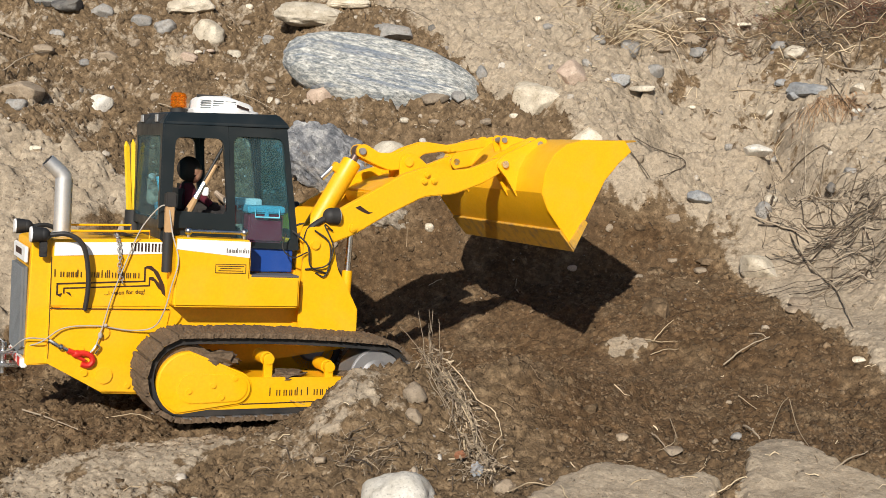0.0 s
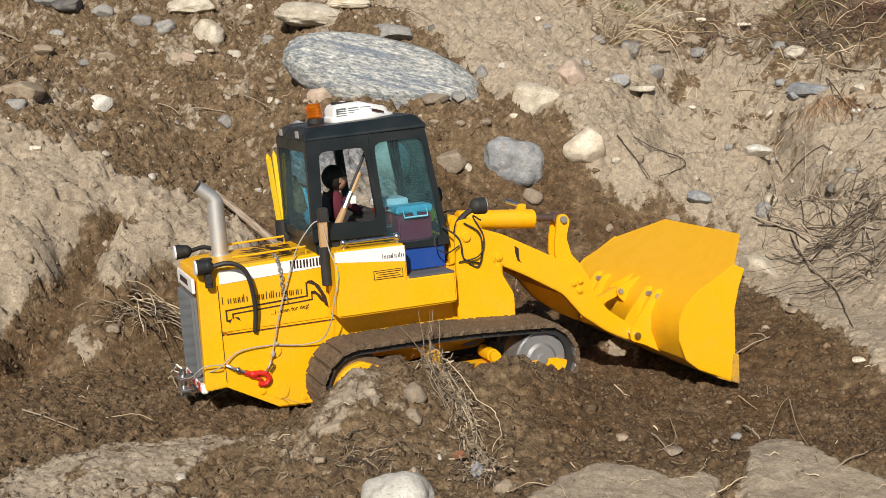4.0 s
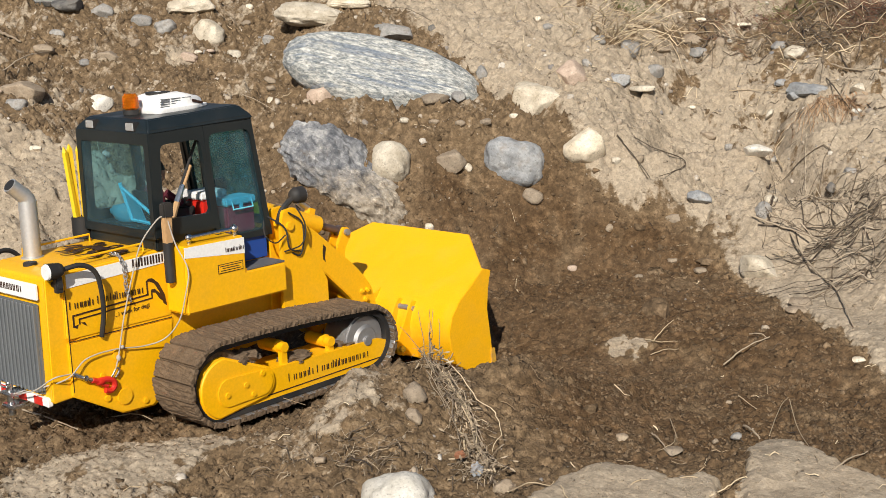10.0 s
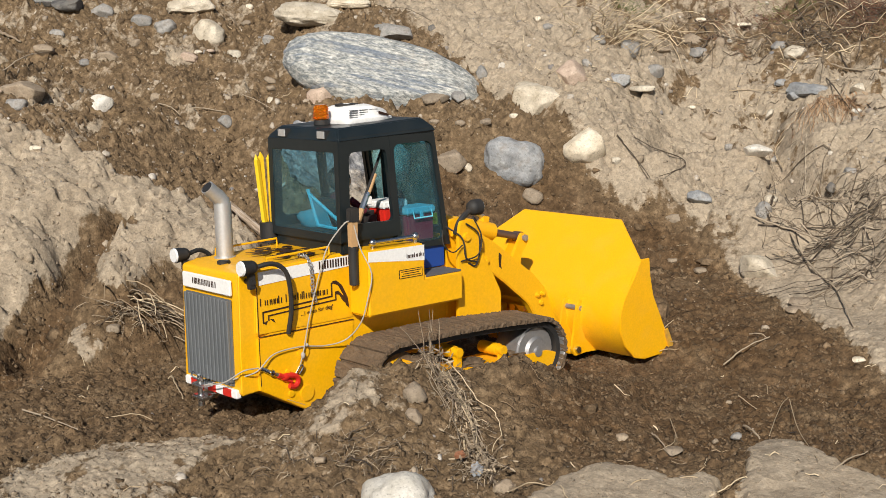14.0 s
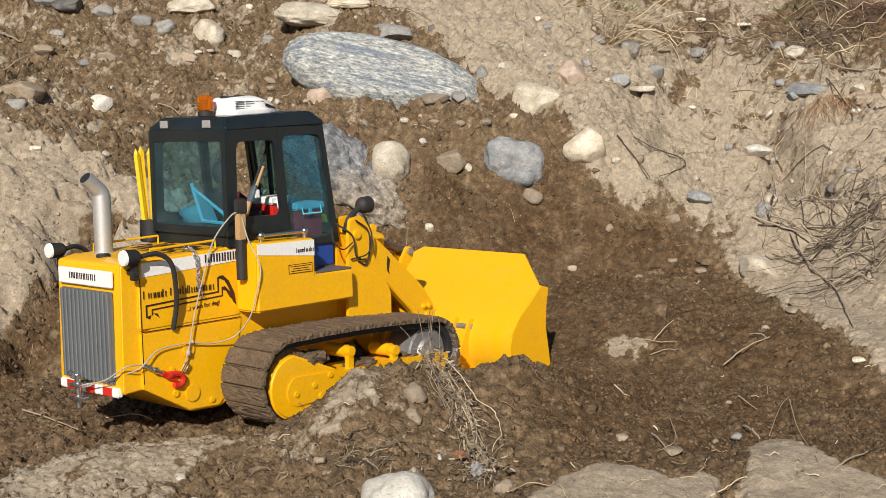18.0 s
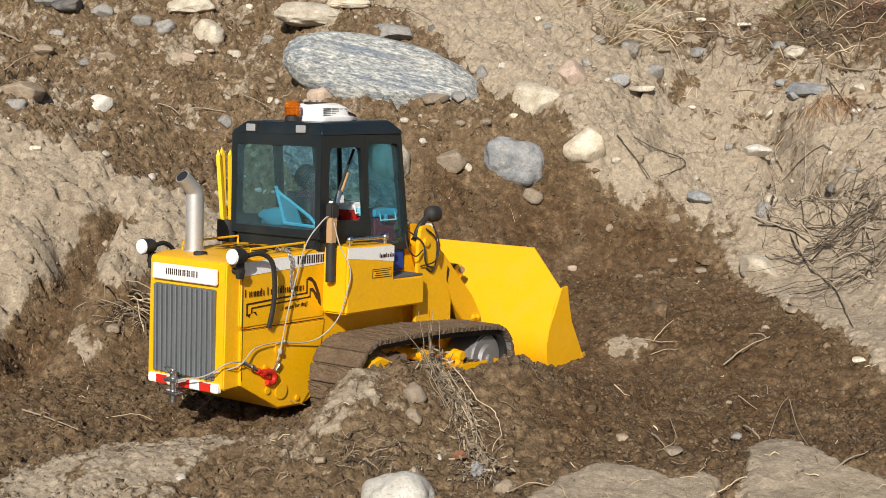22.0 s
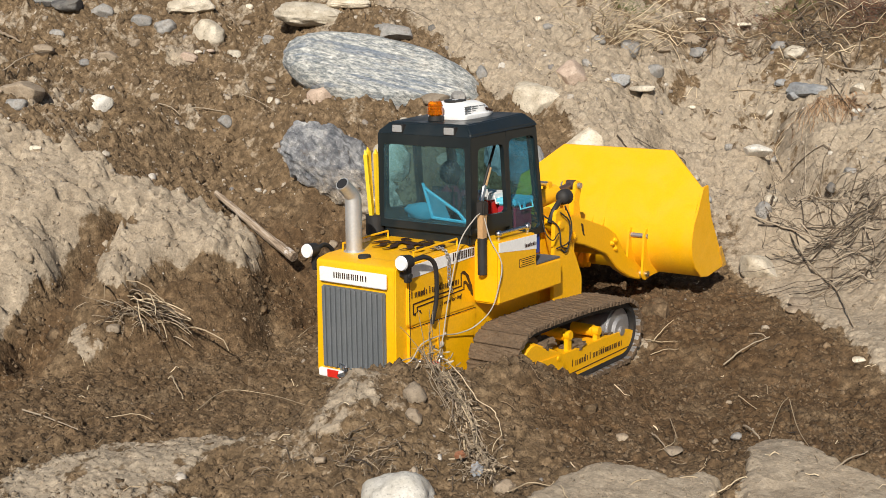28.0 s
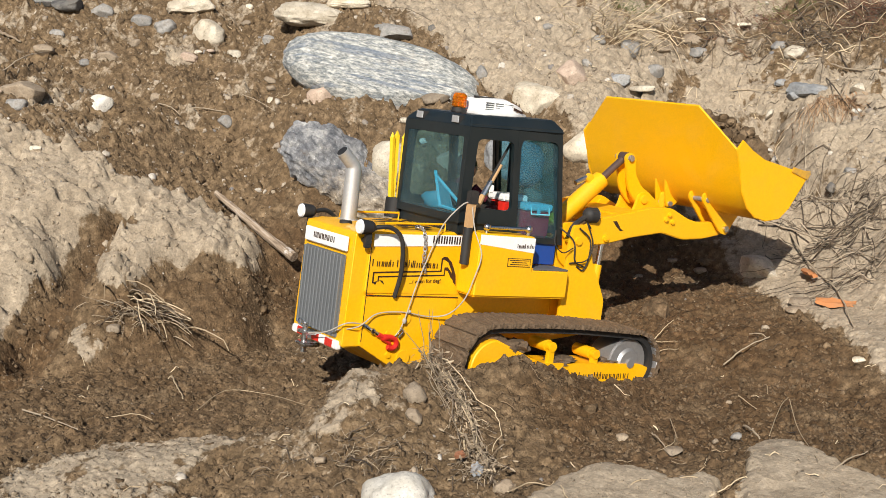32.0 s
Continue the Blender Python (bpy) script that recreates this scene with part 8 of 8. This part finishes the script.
# ---- movement ----
BODY = [
    (0.0, pose(-0.2731, 1.9639, 0.0109, -5.11, 5.94, 23.89)),
    (0.5, pose(-0.2360, 1.9732, 0.0100, -4.99, 4.82, 23.60)),
    (1.0, pose(-0.1897, 1.9813, 0.0083, -5.07, 4.36, 21.46)),
    (1.5, pose(-0.1455, 1.9849, 0.0072, -5.19, 3.13, 18.93)),
    (2.0, pose(-0.1220, 1.9928, 0.0091, -5.17, 1.27, 16.84)),
    (2.5, pose(-0.0978, 2.0034, 0.0110, -3.97, 0.08, 16.00)),
    (3.0, pose(-0.0518, 2.0068, 0.0148, -3.31, -1.76, 17.25)),
    (3.5, pose(-0.0142, 2.0167, 0.0145, -2.74, -2.85, 20.00)),
    (5.5, pose(-0.1363, 2.0102, 0.0204, -4.62, -3.38, 21.36)),
    (6.0, pose(-0.2514, 1.9854, 0.0256, -4.09, -2.11, 24.68)),
    (6.5, pose(-0.3702, 1.9714, 0.0332, -1.03, -4.12, 26.10)),
    (7.0, pose(-0.4731, 1.9194, 0.0323, -4.94, -1.53, 32.44)),
    (7.5, pose(-0.5237, 1.8666, 0.0306, -4.10, 5.92, 36.27)),
    (8.0, pose(-0.5206, 1.8609, 0.0311, -3.94, 5.73, 37.92)),
    (8.5, pose(-0.4729, 1.9237, 0.0184, -2.44, 2.34, 37.72)),
    (9.0, pose(-0.4097, 1.9652, 0.0195, 0.23, 3.54, 39.42)),
    (9.5, pose(-0.3579, 1.9770, 0.0186, -1.73, 3.19, 46.02)),
    (10.0, pose(-0.3186, 2.0091, 0.0306, -1.26, -1.99, 47.41)),
    (10.5, pose(-0.2765, 2.0375, 0.0251, -0.69, -2.15, 47.65)),
    (11.0, pose(-0.2345, 2.0642, 0.0286, -1.00, -5.84, 47.85)),
    (11.5, pose(-0.2039, 2.0435, 0.0101, -1.42, 1.37, 38.41)),
    (12.0, pose(-0.1806, 2.0376, 0.0080, -2.24, 1.75, 33.36)),
    (12.5, pose(-0.1418, 2.0594, 0.0071, -2.51, 1.20, 36.01)),
    (13.0, pose(-0.1055, 2.0622, 0.0102, -2.77, -0.41, 36.79)),
    (13.5, pose(-0.0834, 2.0686, 0.0096, -2.07, -0.96, 39.17)),
    (14.0, pose(-0.0516, 2.0653, 0.0035, -2.31, -0.05, 41.43)),
    (14.5, pose(-0.0002, 2.0937, 0.0070, -1.92, -0.87, 40.49)),
    (16.5, pose(-0.2093, 1.9671, 0.0067, -5.71, 8.98, 40.33)),
    (17.0, pose(-0.2462, 1.9541, 0.0095, -5.07, 8.98, 44.44)),
    (17.5, pose(-0.2378, 1.9767, 0.0181, -4.06, 3.08, 46.14)),
    (18.0, pose(-0.2237, 1.9851, 0.0164, -4.06, 2.63, 47.57)),
    (18.5, pose(-0.2039, 2.0082, 0.0107, -2.99, 3.00, 49.20)),
    (19.0, pose(-0.1652, 2.0343, 0.0040, -2.24, 2.89, 49.53)),
    (19.5, pose(-0.1155, 2.0616, 0.0016, -2.01, 1.70, 49.62)),
    (20.0, pose(-0.0816, 2.0878, 0.0006, -2.40, 0.08, 52.60)),
    (20.5, pose(-0.0486, 2.1152, 0.0053, -2.15, -1.18, 52.92)),
    (21.0, pose(-0.0363, 2.1190, 0.0058, -2.52, -1.16, 52.02)),
    (21.5, pose(-0.0768, 2.0919, 0.0002, -2.07, 0.38, 52.68)),
    (22.0, pose(-0.1375, 2.0347, -0.0010, -1.82, 5.17, 53.48)),
    (22.5, pose(-0.1410, 2.0364, -0.0006, -2.00, 4.90, 53.05)),
    (23.0, pose(-0.1230, 2.0469, -0.0017, -1.78, 3.09, 53.24)),
    (23.5, pose(-0.0859, 2.0795, 0.0006, -2.47, 0.06, 53.14)),
    (24.0, pose(-0.0774, 2.0796, 0.0000, -2.51, -0.61, 54.12)),
    (24.5, pose(-0.0527, 2.1049, 0.0015, -2.25, -0.60, 53.25)),
    (25.0, pose(-0.0267, 2.1219, 0.0051, -1.73, -0.96, 52.75)),
    (25.5, pose(-0.0050, 2.1452, 0.0076, -1.77, -1.70, 52.46)),
    (27.5, pose(0.0580, 2.1581, -0.0006, -1.10, 0.02, 54.31)),
    (28.0, pose(0.0889, 2.1720, 0.0035, -0.70, -0.39, 53.80)),
    (28.5, pose(0.1255, 2.2222, 0.0094, 1.34, -2.31, 53.49)),
    (29.0, pose(0.1623, 2.2494, 0.0124, 1.67, -3.83, 51.95)),
    (29.5, pose(0.1956, 2.2813, 0.0307, 1.48, -11.79, 52.41)),
    (30.0, pose(0.2004, 2.2764, 0.0320, 1.07, -11.89, 52.90)),
    (30.5, pose(0.1900, 2.2840, 0.0287, 2.49, -10.75, 52.93)),
    (31.0, pose(0.1490, 2.2282, 0.0033, 1.79, 1.60, 52.06)),
    (31.5, pose(0.1282, 2.1714, -0.0041, 0.52, 5.53, 38.86)),
    (32.0, pose(0.1002, 2.1399, -0.0052, 0.16, 8.31, 34.20)),
]
# seconds, boom angle, bucket angle, angle of the bucket lever's upper pin, in degrees
ARM = [
    (0.0, 23.9, -48.5, 171.0),
    (0.5, 23.8, -40.4, 170.7),
    (1.0, 20.4, -17.3, 161.9),
    (1.5, 9.1, -5.6, 144.5),
    (2.0, 1.3, -4.1, 131.9),
    (3.0, -9.6, -7.6, 117.3),
    (3.5, -23.4, -20.1, 101.5),
    (5.5, -46.0, -26.7, 85.4),
    (6.0, -46.0, -26.4, 85.4),
    (6.5, -46.7, -24.7, 86.3),
    (7.0, -46.4, -22.5, 86.9),
    (7.5, -40.1, 5.2, 67.4),
    (8.0, -29.4, 16.9, 72.5),
    (9.0, -45.9, -2.7, 60.4),
    (10.0, -47.2, -15.5, 75.0),
    (11.0, -46.3, -28.2, 78.7),
    (12.0, -47.1, -9.4, 68.9),
    (13.0, -47.8, -3.2, 63.6),
    (14.0, -42.0, 3.3, 70.8),
    (14.5, -30.9, 15.9, 79.3),
    (16.5, -28.4, 14.9, 78.9),
    (17.0, -40.1, 2.8, 67.3),
    (18.0, -46.3, -12.9, 69.3),
    (19.0, -47.1, -11.6, 70.5),
    (20.0, -47.7, 12.5, 57.2),
    (21.0, -40.5, 17.2, 60.4),
    (22.0, -48.2, 10.1, 52.5),
    (23.0, -47.4, -8.9, 65.2),
    (24.0, -44.4, -21.1, 76.7),
    (25.0, -41.5, 3.4, 68.6),
    (25.5, -41.4, 0.8, 65.2),
    (27.5, -24.6, 14.5, 92.5),
    (28.0, -23.9, 9.0, 90.0),
    (29.0, -16.5, -1.4, 100.0),
    (29.5, -14.1, 31.2, 103.4),
    (30.0, -6.1, 58.0, 106.2),
    (30.5, 3.0, 65.3, 115.3),
    (31.0, 3.3, 60.6, 116.0),
    (32.0, 6.2, 58.6, 117.4),
]


def turned(p, a):
    c, s = math.cos(radians(a)), math.sin(radians(a))
    return p[0] * c - p[1] * s, p[0] * s + p[1] * c


def drive(step=0.125):
    """Seconds and the way run by the near and the far track, from the machine's own path."""
    ts = [t for t, _ in BODY]
    run = {-1: [0.0], 1: [0.0]}
    for (t0, a), (t1, b) in zip(BODY, BODY[1:]):
        for s in (-1, 1):
            pa, pb = a @ Vector((0, s * 0.144, 0)), b @ Vector((0, s * 0.144, 0))
            fwd = (a.to_3x3() @ Vector((1, 0, 0)) + b.to_3x3() @ Vector((1, 0, 0))).normalized()
            run[s].append(run[s][-1] + (pb - pa).dot(fwd))
    q = np.arange(0, 32 + 1e-6, step)
    out = {}
    for s in (-1, 1):
        v = np.interp(q, ts, run[s])
        out[s] = np.convolve(np.pad(v, 2, mode="edge"), [0.1, 0.2, 0.4, 0.2, 0.1], "valid")
    return q, out


def scoop():
    """The soil rests in the ground until the bucket takes it, then lies in the bucket."""
    rows = []
    for k in range(34):
        t = 28.7 + k * 0.1
        bpy.context.scene.frame_set(frame(t))
        rows.append((min(t, 32.0), BUCKET.matrix_world.copy()))
    bed = Matrix.Translation((0, 0.02, -0.26)) @ rows[0][1]
    bpy.context.scene.frame_set(1)
    walk(SCOOPED, [(0.0, bed), (28.5, bed)] + [r for r in rows if r[0] >= 28.95])


def tumble():
    """The splinters lie buried in the bank until the bucket tears them out and they roll down the slope."""
    for ob, x, y, rx, rz, late, lift in ((SPLINTERS[0], 0.668, 2.385, 20, 95, 0.0, 0.017), (SPLINTERS[1], 0.682, 2.262, 24, -28, 0.25, 0.007)):
        z = level(x, y) + lift
        bed, top = (0.60, 2.56, level(0.60, 2.56) - 0.09), (0.615, 2.53, level(0.615, 2.53) + 0.01)
        mx, my = (x + top[0]) / 2, (y + top[1]) / 2
        walk(ob, [(0.0, pose(*bed, rx, 0, rz)), (29.05, pose(*bed, rx, 0, rz)), (29.2 + late, pose(*top, rx + 60, 0, rz)), (29.32 + late, pose(mx, my, level(mx, my) + 0.022, rx + 30, 20, rz)), (29.5 + late, pose(x, y, z, rx, 0, rz)), (32.0, pose(x, y, z, rx, 0, rz))])


def motions():
    walk(loader, BODY)
    for ob in CARGO:
        walk(ob, BODY)
    secs, run = drive()
    for ob, k, s in SHOE_LIST:
        walk(ob, [(t, belt_pose(k * BELT / SHOES + d, s * 0.144)) for t, d in zip(secs, run[s])])
    for ob, cx, cz, r, y in WHEELS:
        walk(ob, [(t, pose(cx, y, cz, 0, math.degrees(d / r), 0)) for t, d in zip(secs, run[-1 if y < 0 else 1])])
    boom, buck, lev, link, tb, tr, lb, lr = [], [], [], [], [], [], [], []
    for t, th, ph, ps in ARM:
        boom.append((t, plane(*A, th)))
        j = turned(BOOM_PIN, th)
        J = (A[0] + j[0], A[1] + j[1])
        buck.append((t, plane(*J, ph)))
        v = turned(LEVER_PIN, th)
        V = (A[0] + v[0], A[1] + v[1])
        la = ps - LEVER_DRAWN
        lev.append((t, plane(*V, la)))
        g, n = turned((0.074, -0.032), la), turned((-0.0011, 0.058), ph)
        G, N = (V[0] + g[0], V[1] + g[1]), (J[0] + n[0], J[1] + n[1])
        link.append((t, plane(*G, math.degrees(math.atan2(N[1] - G[1], N[0] - G[0])))))
        e = turned((LEVER_R, 0), ps)
        E, B = (V[0] + e[0], V[1] + e[1]), (0.060, 0.252)
        a = math.degrees(math.atan2(E[1] - B[1], E[0] - B[0]))
        tb.append((t, plane(*B, a))), tr.append((t, plane(*E, a)))
        h = turned(LIFT_PIN, th)
        H, C = (A[0] + h[0], A[1] + h[1]), (0.088, 0.118)
        a = math.degrees(math.atan2(H[1] - C[1], H[0] - C[0]))
        lb.append((t, plane(*C, a))), lr.append((t, plane(*H, a)))
    for ob, rows in ((BOOM, boom), (BUCKET, buck), (LEVER, lev), (BLINK, link), (TILT_B, tb), (TILT_R, tr)):
        walk(ob, rows)
    for b, r in LIFTS:
        walk(b, lb), walk(r, lr)
    scoop()
    tumble()


motions()
